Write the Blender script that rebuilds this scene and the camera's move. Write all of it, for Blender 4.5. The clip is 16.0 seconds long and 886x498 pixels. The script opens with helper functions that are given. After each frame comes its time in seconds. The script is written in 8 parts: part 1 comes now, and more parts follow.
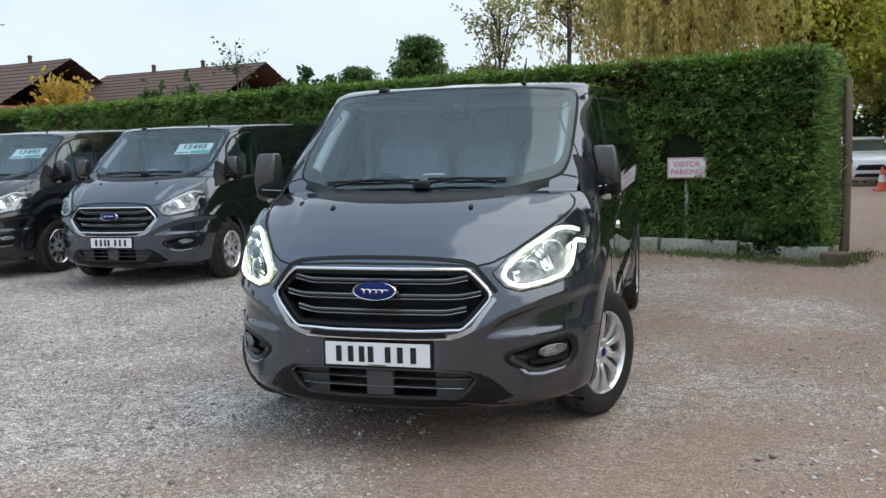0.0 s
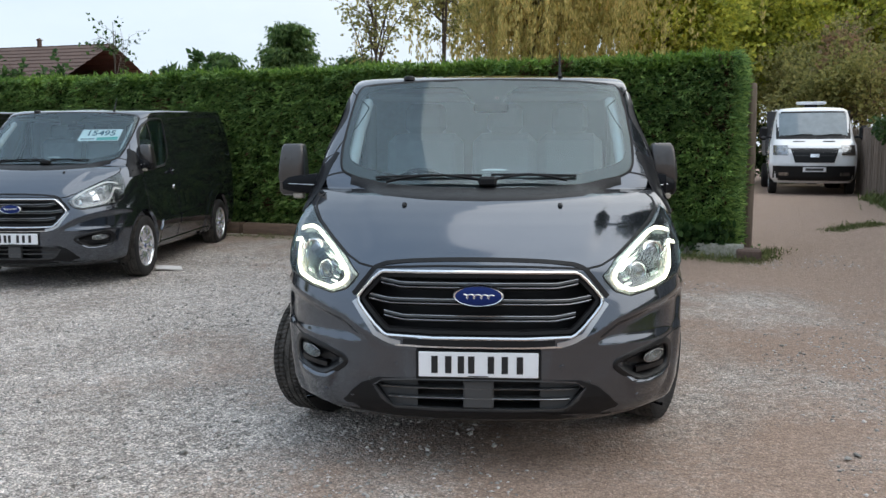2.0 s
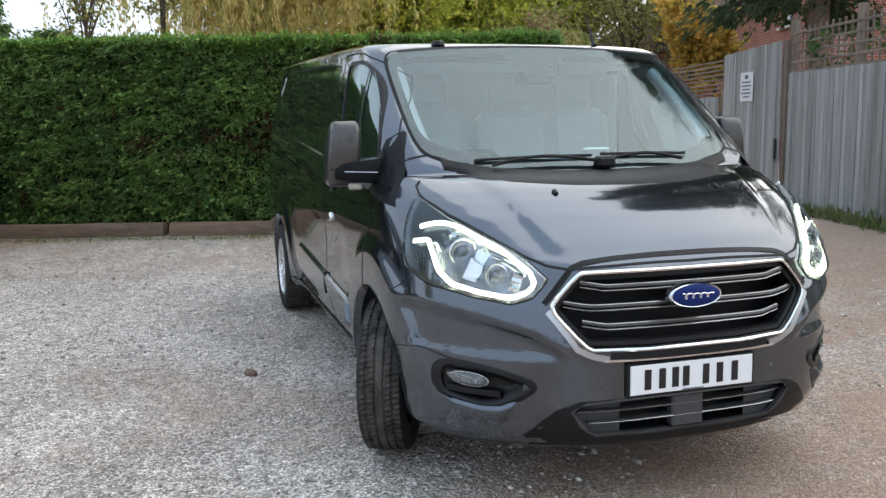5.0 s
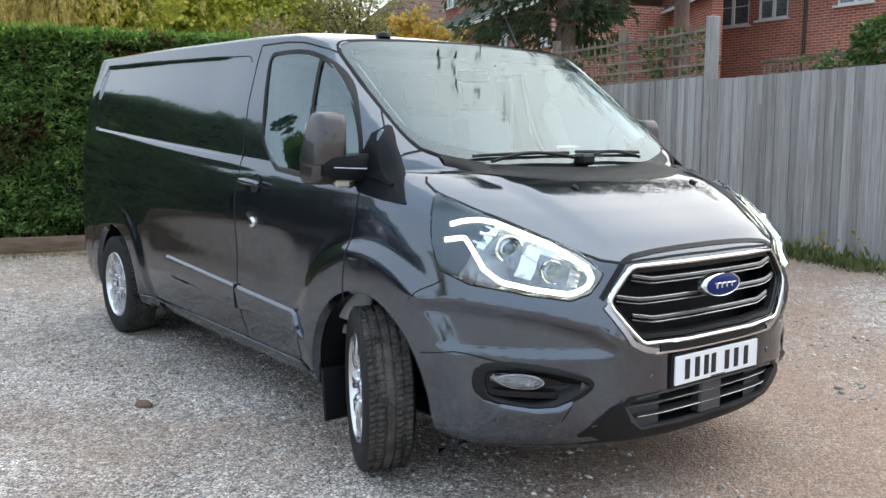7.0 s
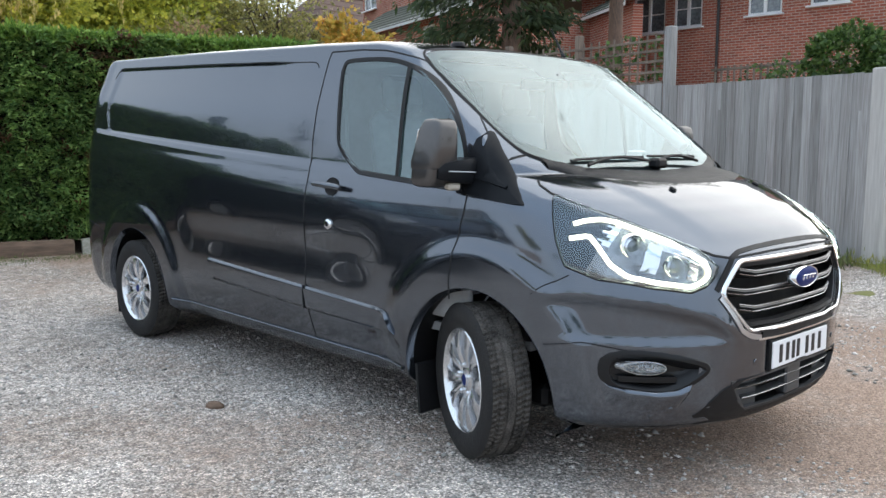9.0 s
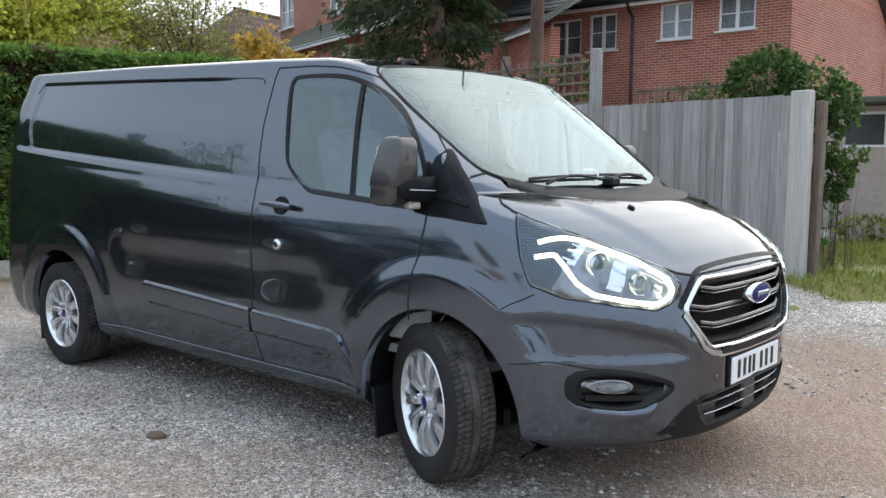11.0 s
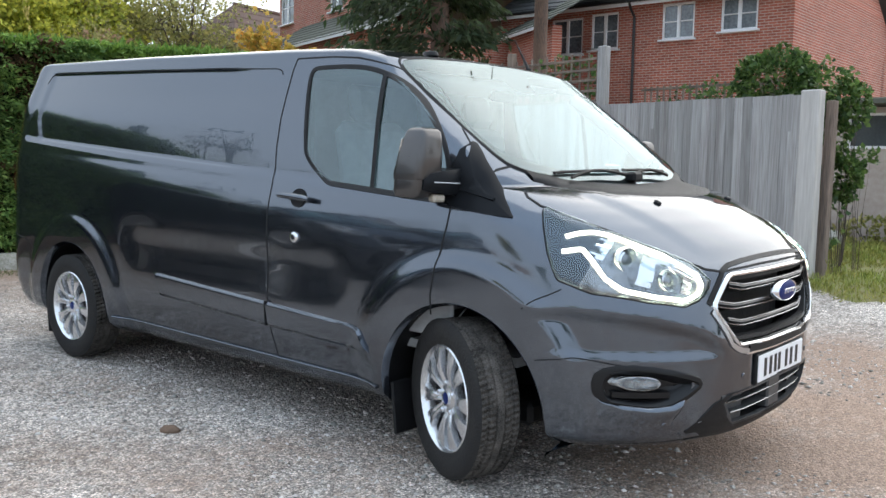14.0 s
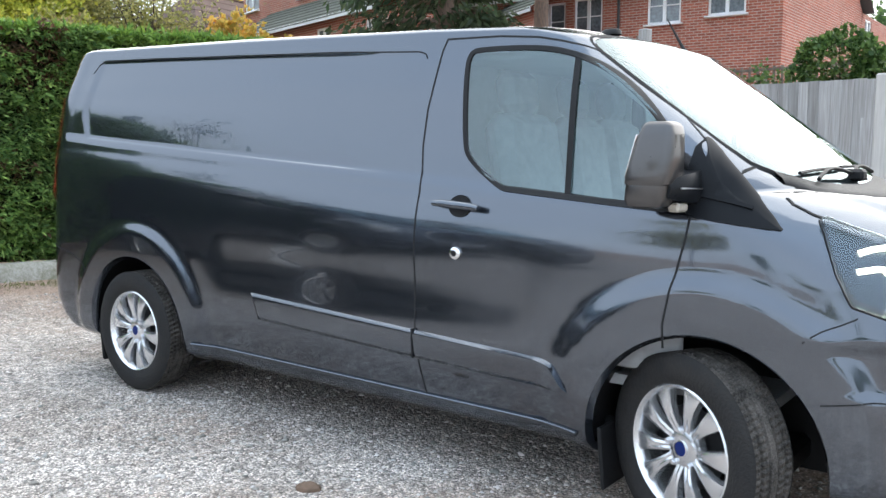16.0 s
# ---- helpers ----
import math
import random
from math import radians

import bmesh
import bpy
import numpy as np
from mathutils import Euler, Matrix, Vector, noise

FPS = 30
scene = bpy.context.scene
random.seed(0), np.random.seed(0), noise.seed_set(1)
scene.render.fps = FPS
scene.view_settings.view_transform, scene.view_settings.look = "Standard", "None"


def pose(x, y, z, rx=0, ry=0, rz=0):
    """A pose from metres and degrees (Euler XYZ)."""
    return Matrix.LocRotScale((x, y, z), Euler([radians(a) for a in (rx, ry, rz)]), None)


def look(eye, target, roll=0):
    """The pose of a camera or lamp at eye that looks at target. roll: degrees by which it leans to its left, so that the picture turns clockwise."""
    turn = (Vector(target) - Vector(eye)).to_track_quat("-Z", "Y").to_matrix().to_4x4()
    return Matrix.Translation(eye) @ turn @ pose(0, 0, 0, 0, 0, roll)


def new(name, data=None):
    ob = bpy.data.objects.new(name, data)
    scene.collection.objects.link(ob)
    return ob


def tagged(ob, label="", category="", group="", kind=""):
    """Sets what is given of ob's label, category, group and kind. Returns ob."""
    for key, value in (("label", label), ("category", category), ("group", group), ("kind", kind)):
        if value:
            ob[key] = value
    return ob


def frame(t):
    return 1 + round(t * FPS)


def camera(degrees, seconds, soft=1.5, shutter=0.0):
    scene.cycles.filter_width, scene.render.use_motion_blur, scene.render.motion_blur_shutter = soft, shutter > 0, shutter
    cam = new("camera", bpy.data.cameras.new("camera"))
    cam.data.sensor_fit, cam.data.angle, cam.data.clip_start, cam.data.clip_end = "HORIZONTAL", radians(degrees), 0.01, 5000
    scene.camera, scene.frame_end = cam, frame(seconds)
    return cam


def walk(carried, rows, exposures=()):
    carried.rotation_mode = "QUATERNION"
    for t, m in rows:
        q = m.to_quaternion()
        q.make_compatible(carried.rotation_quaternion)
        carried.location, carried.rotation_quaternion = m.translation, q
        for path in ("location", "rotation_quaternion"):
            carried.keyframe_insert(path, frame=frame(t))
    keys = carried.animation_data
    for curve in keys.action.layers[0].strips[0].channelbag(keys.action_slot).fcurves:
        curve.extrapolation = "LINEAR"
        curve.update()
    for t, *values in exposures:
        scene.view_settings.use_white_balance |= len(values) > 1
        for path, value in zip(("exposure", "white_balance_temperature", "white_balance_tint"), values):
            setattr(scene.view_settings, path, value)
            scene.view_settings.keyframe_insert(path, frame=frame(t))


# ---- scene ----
cam = camera(54.0, 16.0, soft=1.5)
PATH = [
    (0, (1.373, -4.815, 1.46), (0.847, -2.899, 1.24), -1.4),
    (0.5, (1.074, -4.813, 1.463), (0.721, -2.857, 1.24), -1.0),
    (1, (0.735, -4.879, 1.473), (0.428, -2.916, 1.245), -1.0),
    (1.5, (0.42, -4.789, 1.472), (0.156, -2.82, 1.239), -1.3),
    (2, (0.125, -4.718, 1.475), (-0.024, -2.738, 1.236), -0.1),
    (2.5, (-0.235, -4.648, 1.473), (-0.216, -2.662, 1.23), -0.0),
    (3, (-0.541, -4.484, 1.462), (-0.465, -2.502, 1.203), -0.3),
    (3.5, (-0.878, -4.338, 1.453), (-0.731, -2.36, 1.191), -0.6),
    (4, (-1.223, -4.222, 1.46), (-0.833, -2.278, 1.197), -0.1),
    (4.5, (-1.527, -4.007, 1.469), (-1.031, -2.089, 1.19), -0.5),
    (6.8, (-2.74, -3.034, 1.376), (-1.601, -1.408, 1.131), -0.1),
    (7, (-2.831, -3.009, 1.376), (-1.633, -1.428, 1.125), 0.1),
    (7.5, (-3.089, -3.017, 1.386), (-1.85, -1.469, 1.127), 0.3),
    (8, (-3.379, -2.902, 1.382), (-2.087, -1.397, 1.127), -0.2),
    (8.2, (-3.461, -2.84, 1.386), (-2.152, -1.349, 1.135), 0.0),
    (10.3, (-3.686, -2.405, 1.389), (-2.216, -1.067, 1.171), 0.1),
    (10.5, (-3.695, -2.412, 1.387), (-2.213, -1.085, 1.186), 0.2),
    (11, (-3.706, -2.42, 1.38), (-2.196, -1.123, 1.179), 0.4),
    (11.5, (-3.718, -2.411, 1.379), (-2.189, -1.138, 1.175), 0.6),
    (12, (-3.727, -2.407, 1.376), (-2.199, -1.133, 1.171), 0.6),
    (12.5, (-3.733, -2.398, 1.373), (-2.224, -1.101, 1.167), 0.5),
    (13, (-3.74, -2.391, 1.372), (-2.252, -1.071, 1.165), 0.5),
    (13.5, (-3.75, -2.385, 1.368), (-2.243, -1.086, 1.164), 0.8),
    (14, (-3.746, -2.299, 1.353), (-2.23, -1.011, 1.149), 1.0),
    (14.5, (-3.732, -2.038, 1.35), (-2.201, -0.767, 1.146), 0.9),
    (15, (-3.772, -1.751, 1.364), (-2.221, -0.504, 1.165), 1.1),
    (15.5, (-3.861, -1.424, 1.379), (-2.294, -0.197, 1.178), 0.8),
    (16, (-3.833, -1.086, 1.388), (-2.248, 0.113, 1.159), 0.2),
]
# the clip's own exposure opens up as it turns from the sky
EXPOSURES = [(0.0, 0.66), (1.5, 0.66), (3.5, 0.78), (4.5, 0.92), (7.0, 1.2), (8.2, 1.2), (10.5, 1.03), (11.5, 1.08), (12.0, 1.27), (13.5, 1.24), (14.5, 1.20), (15.0, 1.26), (16.0, 1.70)]
walk(cam, [(t, look(eye, target, roll)) for t, eye, target, roll in PATH], EXPOSURES)

# world: bright overcast with a little blue between the clouds
SUN_EL, SUN_AZ = radians(44), radians(74)  # azimuth from +y towards +x
SUN_DIR = (math.sin(SUN_AZ) * math.cos(SUN_EL), math.cos(SUN_AZ) * math.cos(SUN_EL), math.sin(SUN_EL))
world = bpy.data.worlds.new("sky")
scene.world = world
world.use_nodes = True
wn, wl = world.node_tree.nodes, world.node_tree.links
wn.clear()
w_out, w_bg = wn.new("ShaderNodeOutputWorld"), wn.new("ShaderNodeBackground")
w_sky = wn.new("ShaderNodeTexSky")
w_sky.sky_type, w_sky.sun_disc = "NISHITA", False
w_sky.sun_elevation, w_sky.sun_rotation = SUN_EL, SUN_AZ
w_sky.air_density, w_sky.dust_density = 1.0, 2.0
w_co, w_map, w_noise, w_ramp, w_mix = wn.new("ShaderNodeTexCoord"), wn.new("ShaderNodeMapping"), wn.new("ShaderNodeTexNoise"), wn.new("ShaderNodeValToRGB"), wn.new("ShaderNodeMixRGB")
w_map.inputs["Scale"].default_value = (1.0, 1.0, 2.6)
w_noise.inputs["Scale"].default_value, w_noise.inputs["Detail"].default_value, w_noise.inputs["Roughness"].default_value = 1.7, 7.0, 0.6
w_ramp.color_ramp.elements[0].position, w_ramp.color_ramp.elements[0].color = 0.22, (6.4, 7.3, 8.3, 1)
w_ramp.color_ramp.elements[1].position, w_ramp.color_ramp.elements[1].color = 0.78, (8.9, 9.5, 10.1, 1)
w_mix.inputs[0].default_value = 0.84
wl.new(w_co.outputs["Generated"], w_map.inputs["Vector"])
wl.new(w_map.outputs["Vector"], w_noise.inputs["Vector"])
wl.new(w_noise.outputs["Fac"], w_ramp.inputs["Fac"])
wl.new(w_sky.outputs["Color"], w_mix.inputs[1])
# the cloud is brighter round the hidden sun
w_dot, w_pos, w_pow, w_gain, w_cloud = wn.new("ShaderNodeVectorMath"), wn.new("ShaderNodeMath"), wn.new("ShaderNodeMath"), wn.new("ShaderNodeMath"), wn.new("ShaderNodeVectorMath")
w_dot.operation, w_pos.operation, w_pow.operation, w_gain.operation, w_cloud.operation = "DOT_PRODUCT", "MAXIMUM", "POWER", "MULTIPLY_ADD", "SCALE"
w_dot.inputs[1].default_value = SUN_DIR
w_pos.inputs[1].default_value, w_pow.inputs[1].default_value, w_gain.inputs[1].default_value, w_gain.inputs[2].default_value = 0.0, 3.0, 0.22, 1.0
wl.new(w_co.outputs["Generated"], w_dot.inputs[0])
wl.new(w_dot.outputs["Value"], w_pos.inputs[0])
wl.new(w_pos.outputs[0], w_pow.inputs[0])
wl.new(w_pow.outputs[0], w_gain.inputs[0])
wl.new(w_ramp.outputs["Color"], w_cloud.inputs[0])
wl.new(w_gain.outputs[0], w_cloud.inputs["Scale"])
# and warmer there, cooler opposite
w_tint, w_col = wn.new("ShaderNodeMixRGB"), wn.new("ShaderNodeMixRGB")
w_tint.inputs[1].default_value, w_tint.inputs[2].default_value = (0.93, 0.98, 1.04, 1), (1.06, 1.0, 0.93, 1)
w_col.blend_type = "MULTIPLY"
w_col.inputs[0].default_value = 1.0
wl.new(w_pos.outputs[0], w_tint.inputs[0])
wl.new(w_cloud.outputs["Vector"], w_col.inputs[1])
wl.new(w_tint.outputs[0], w_col.inputs[2])
# thinner, bluer cloud overhead
w_sep, w_high, w_over, w_top = wn.new("ShaderNodeSeparateXYZ"), wn.new("ShaderNodeMapRange"), wn.new("ShaderNodeMixRGB"), wn.new("ShaderNodeMixRGB")
w_high.inputs["From Min"].default_value, w_high.inputs["From Max"].default_value = 0.30, 0.95
w_over.inputs[1].default_value, w_over.inputs[2].default_value = (1, 1, 1, 1), (1.06, 1.18, 1.30, 1)
w_top.blend_type = "MULTIPLY"
w_top.inputs[0].default_value = 1.0
wl.new(w_co.outputs["Generated"], w_sep.inputs[0])
wl.new(w_sep.outputs["Z"], w_high.inputs["Value"])
wl.new(w_high.outputs[0], w_over.inputs[0])
wl.new(w_col.outputs[0], w_top.inputs[1])
wl.new(w_over.outputs[0], w_top.inputs[2])
wl.new(w_top.outputs[0], w_mix.inputs[2])
wl.new(w_mix.outputs["Color"], w_bg.inputs["Color"])
w_bg.inputs["Strength"].default_value = 0.078
wl.new(w_bg.outputs["Background"], w_out.inputs["Surface"])

sun = new("sun", bpy.data.lights.new("sun", "SUN"))
sun.data.energy, sun.data.angle, sun.data.color = 1.15, radians(100), (1.0, 0.93, 0.84)
sun.rotation_euler = Vector(SUN_DIR).to_track_quat('Z', 'Y').to_euler()

# ---- materials ----
def shader(name, colour, rough=0.6, metal=0.0, coat=0.0, vary=0.15, scale=6.0, bump=0.0, bump_scale=60.0, colour2=None, spec=0.5,
           transmit=0.0, emit=None, emit_power=0.0, per="", per_amount=0.0, coat_rough=0.03, stretch=(1, 1, 1), coat_ior=1.5, edge=1.0):
    """A Principled material: two scales of noise in the colour, noise in the gloss, a fine relief, and a shift from piece to piece."""
    m = bpy.data.materials.new(name)
    m.use_nodes = True
    nt = m.node_tree
    n, l = nt.nodes, nt.links
    b = n["Principled BSDF"]
    co, mp = n.new("ShaderNodeTexCoord"), n.new("ShaderNodeMapping")
    mp.inputs["Scale"].default_value = stretch
    l.new(co.outputs["Object"], mp.inputs["Vector"])
    if per == "object":
        # every piece takes its grain from elsewhere
        oi, far = n.new("ShaderNodeObjectInfo"), n.new("ShaderNodeMath")
        far.operation = "MULTIPLY"
        far.inputs[1].default_value = 53.0
        l.new(oi.outputs["Random"], far.inputs[0])
        l.new(far.outputs[0], mp.inputs["Location"])
    c2 = colour2 or tuple(c * 0.6 for c in colour)
    mix = n.new("ShaderNodeMixRGB")
    mix.inputs[1].default_value, mix.inputs[2].default_value = (*colour, 1), (*c2, 1)
    big, small, add = n.new("ShaderNodeTexNoise"), n.new("ShaderNodeTexNoise"), n.new("ShaderNodeMath")
    big.inputs["Scale"].default_value, big.inputs["Detail"].default_value = scale, 4
    small.inputs["Scale"].default_value, small.inputs["Detail"].default_value = scale * 9, 5
    l.new(mp.outputs["Vector"], big.inputs["Vector"])
    l.new(mp.outputs["Vector"], small.inputs["Vector"])
    add.operation = "ADD"
    l.new(big.outputs["Fac"], add.inputs[0])
    l.new(small.outputs["Fac"], add.inputs[1])
    fit_range = n.new("ShaderNodeMapRange")
    fit_range.inputs["From Min"].default_value, fit_range.inputs["From Max"].default_value = 0.7, 1.3
    fit_range.inputs["To Min"].default_value, fit_range.inputs["To Max"].default_value = 0.0, min(1.0, vary * 2)
    l.new(add.outputs[0], fit_range.inputs["Value"])
    l.new(fit_range.outputs[0], mix.inputs[0])
    out = mix.outputs[0]
    if per:
        hsv = n.new("ShaderNodeHueSaturation")
        src = n.new("ShaderNodeObjectInfo").outputs["Random"] if per == "object" else n.new("ShaderNodeNewGeometry").outputs["Random Per Island"]
        rng = n.new("ShaderNodeMapRange")
        rng.inputs["To Min"].default_value, rng.inputs["To Max"].default_value = 1 - per_amount, 1 + per_amount
        l.new(src, rng.inputs["Value"])
        l.new(rng.outputs[0], hsv.inputs["Value"])
        hue = n.new("ShaderNodeMapRange")
        hue.inputs["To Min"].default_value, hue.inputs["To Max"].default_value = 0.5 + 0.05 * per_amount, 0.5 - 0.05 * per_amount
        l.new(src, hue.inputs["Value"])
        l.new(hue.outputs[0], hsv.inputs["Hue"])
        l.new(out, hsv.inputs["Color"])
        out = hsv.outputs[0]
    l.new(out, b.inputs["Base Color"])
    b.inputs["Metallic"].default_value = metal
    b.inputs["Specular IOR Level"].default_value = spec
    b.inputs["Coat Weight"].default_value, b.inputs["Coat Roughness"].default_value = coat, coat_rough
    b.inputs["Transmission Weight"].default_value = transmit
    b.inputs["Coat IOR"].default_value = coat_ior
    b.inputs["Specular Tint"].default_value = (edge, edge, edge, 1)
    rr = n.new("ShaderNodeMapRange")
    rr.inputs["To Min"].default_value, rr.inputs["To Max"].default_value = max(0, rough - 0.06), min(1, rough + 0.06)
    l.new(small.outputs["Fac"], rr.inputs["Value"])
    l.new(rr.outputs[0], b.inputs["Roughness"])
    if bump:
        bn, fine = n.new("ShaderNodeBump"), n.new("ShaderNodeTexNoise")
        fine.inputs["Scale"].default_value, fine.inputs["Detail"].default_value = bump_scale, 4
        l.new(mp.outputs["Vector"], fine.inputs["Vector"])
        bn.inputs["Strength"].default_value, bn.inputs["Distance"].default_value = bump, 0.01
        l.new(fine.outputs["Fac"], bn.inputs["Height"])
        l.new(bn.outputs[0], b.inputs["Normal"])
    if emit:
        b.inputs["Emission Color"].default_value, b.inputs["Emission Strength"].default_value = (*emit, 1), emit_power
    return m


def glass_shader(name, tint, base=0.0):
    """Window glass: clear with a tint, mirroring by Fresnel."""
    m = bpy.data.materials.new(name)
    m.use_nodes = True
    n, l = m.node_tree.nodes, m.node_tree.links
    n.clear()
    o, mx, tr, gl, fr = n.new("ShaderNodeOutputMaterial"), n.new("ShaderNodeMixShader"), n.new("ShaderNodeBsdfTransparent"), n.new("ShaderNodeBsdfGlossy"), n.new("ShaderNodeFresnel")
    tr.inputs["Color"].default_value = (*tint, 1)
    gl.inputs["Roughness"].default_value, gl.inputs["Color"].default_value = 0.012, (0.84, 0.97, 1.0, 1)
    fr.inputs["IOR"].default_value = 1.56
    ad = n.new("ShaderNodeMath")
    ad.operation, ad.use_clamp = "ADD", True
    ad.inputs[1].default_value = base
    l.new(fr.outputs[0], ad.inputs[0])
    l.new(ad.outputs[0], mx.inputs[0])
    l.new(tr.outputs[0], mx.inputs[1])
    l.new(gl.outputs[0], mx.inputs[2])
    l.new(mx.outputs[0], o.inputs["Surface"])
    return m


# ---- mesh tools ----
class M:
    """A mesh being put together from lists."""

    def __init__(self):
        self.v, self.f = [], []

    def add(self, verts, faces):
        k = len(self.v)
        self.v += [tuple(p) for p in verts]
        self.f += [tuple(i + k for i in f) for f in faces]
        return self

    def box(self, c, s, bev=0.0, m=None):
        """A box about c with sides s and chamfered edges."""
        hx, hy, hz = s[0] / 2, s[1] / 2, s[2] / 2
        b = min(bev, hx * 0.9, hy * 0.9, hz * 0.9)
        m = m or Matrix.Identity(4)
        if b <= 0:
            vs = [(x * hx, y * hy, z * hz) for x in (-1, 1) for y in (-1, 1) for z in (-1, 1)]
            fs = [(0, 1, 3, 2), (4, 6, 7, 5), (0, 4, 5, 1), (2, 3, 7, 6), (0, 2, 6, 4), (1, 5, 7, 3)]
        else:
            vs, ix = [], {}
            for x in (-1, 1):
                for y in (-1, 1):
                    for z in (-1, 1):
                        for a in range(3):
                            h = [hx - b, hy - b, hz - b]
                            h[a] += b
                            ix[x, y, z, a] = len(vs)
                            vs.append((x * h[0], y * h[1], z * h[2]))
            fs = []
            for a in range(3):
                o = [i for i in range(3) if i != a]
                for s1 in (-1, 1):
                    ring = []
                    for p, q in ((-1, -1), (1, -1), (1, 1), (-1, 1)):
                        k = [0, 0, 0]
                        k[a], k[o[0]], k[o[1]] = s1, p, q
                        ring.append(ix[(*k, a)])
                    fs.append(tuple(ring if (s1 > 0) == (a != 1) else ring[::-1]))
                for p in (-1, 1):
                    for q in (-1, 1):
                        k0, k1 = [0, 0, 0], [0, 0, 0]
                        k0[a], k1[a] = -1, 1
                        for k in (k0, k1):
                            k[o[0]], k[o[1]] = p, q
                        r = [ix[(*k0, o[0])], ix[(*k1, o[0])], ix[(*k1, o[1])], ix[(*k0, o[1])]]
                        fs.append(tuple(r if (p * q > 0) == (a != 1) else r[::-1]))
            for x in (-1, 1):
                for y in (-1, 1):
                    for z in (-1, 1):
                        r = [ix[x, y, z, 0], ix[x, y, z, 1], ix[x, y, z, 2]]
                        fs.append(tuple(r if x * y * z > 0 else r[::-1]))
        return self.add([tuple((m @ Vector(p)) + Vector(c)) if m else p for p in vs], fs)

    def tube(self, pts, rad, seg=8, cap=True):
        """A round bar along points; rad: one radius or one for each point."""
        pts = [Vector(p) for p in pts]
        rads = rad if isinstance(rad, (list, tuple)) else [rad] * len(pts)
        k, rings = len(self.v), []
        ref = Vector((0.31, 0.17, 0.93))
        for i, p in enumerate(pts):
            d = (pts[min(i + 1, len(pts) - 1)] - pts[max(i - 1, 0)]).normalized()
            a = d.cross(ref)
            a = (a if a.length > 1e-3 else d.cross(Vector((1, 0, 0)))).normalized()
            b = d.cross(a)
            rings.append(range(k + i * seg, k + (i + 1) * seg))
            self.v += [tuple(p + rads[i] * (math.cos(t) * a + math.sin(t) * b)) for t in (2 * math.pi * j / seg for j in range(seg))]
        for r0, r1 in zip(rings, rings[1:]):
            self.f += [(r0[j], r0[(j + 1) % seg], r1[(j + 1) % seg], r1[j]) for j in range(seg)]
        if cap:
            self.f += [tuple(reversed(rings[0])), tuple(rings[-1])]
        return self

    def lathe(self, prof, seg=32, m=None):
        """Profile of (radius, height) turned about the local x axis."""
        m = m or Matrix.Identity(4)
        k, n = len(self.v), len(prof)
        for j in range(seg):
            t = 2 * math.pi * j / seg
            self.v += [tuple(m @ Vector((h, r * math.cos(t), r * math.sin(t)))) for r, h in prof]
        for j in range(seg):
            a, b = k + j * n, k + ((j + 1) % seg) * n
            self.f += [(a + i, a + i + 1, b + i + 1, b + i) for i in range(n - 1)]
        return self

    def grid(self, rows, flip=False):
        k, n = len(self.v), len(rows[0])
        for r in rows:
            self.v += [tuple(p) for p in r]
        for i in range(len(rows) - 1):
            for j in range(n - 1):
                q = (k + i * n + j, k + i * n + j + 1, k + (i + 1) * n + j + 1, k + (i + 1) * n + j)
                self.f.append(q[::-1] if flip else q)
        return self

    def weld(self):
        """Joins corners that lie on one another."""
        ix, vs, to = {}, [], []
        for p in self.v:
            k = tuple(round(c, 4) for c in p)
            if k not in ix:
                ix[k] = len(vs)
                vs.append(p)
            to.append(ix[k])
        self.v, self.f = vs, [tuple(to[i] for i in f) for f in self.f]
        return self

def obj(name, mesh, material, parent=None, smooth=False, label="", m=None):
    me = bpy.data.meshes.new(name)
    me.from_pydata(mesh.v, [], mesh.f)
    me.materials.append(material)
    if smooth:
        me.polygons.foreach_set("use_smooth", [True] * len(me.polygons))
        if smooth != "all":
            me.set_sharp_from_angle(angle=radians(smooth if smooth is not True else 40))
    me.update()
    ob = new(name, me)
    if parent:
        ob.parent = parent
    if m is not None:
        ob.matrix_basis = m
    if label:
        ob["label"] = label
    return ob


def thing(name, label, category, m=None, group="", kind=""):
    e = new(name)
    e.empty_display_size = 0.2
    if m is not None:
        e.matrix_basis = m
    return tagged(e, label, category, group, kind)


def smooth01(x):
    x = min(1.0, max(0.0, x))
    return x * x * (3 - 2 * x)


def rise(x, y):
    """Height of the ground: level yard, rising a little to the fence and beyond the drive."""
    return 0.24 * smooth01((x - 3.0) / 2.6) * smooth01((30 - y) / 10) + 0.10 * smooth01((y - 5.2 + 0.25 * x) / 2.0) * smooth01((4 - x) / 3)


def lerp_line(pts, t):
    """The point at share t along a polyline, measured by its length."""
    pts = [Vector(p) for p in pts]
    ls = [(b - a).length for a, b in zip(pts, pts[1:])]
    s = t * sum(ls)
    for a, b, l in zip(pts, pts[1:], ls):
        if s <= l + 1e-9:
            return a.lerp(b, s / l if l else 0)
        s -= l
    return pts[-1]

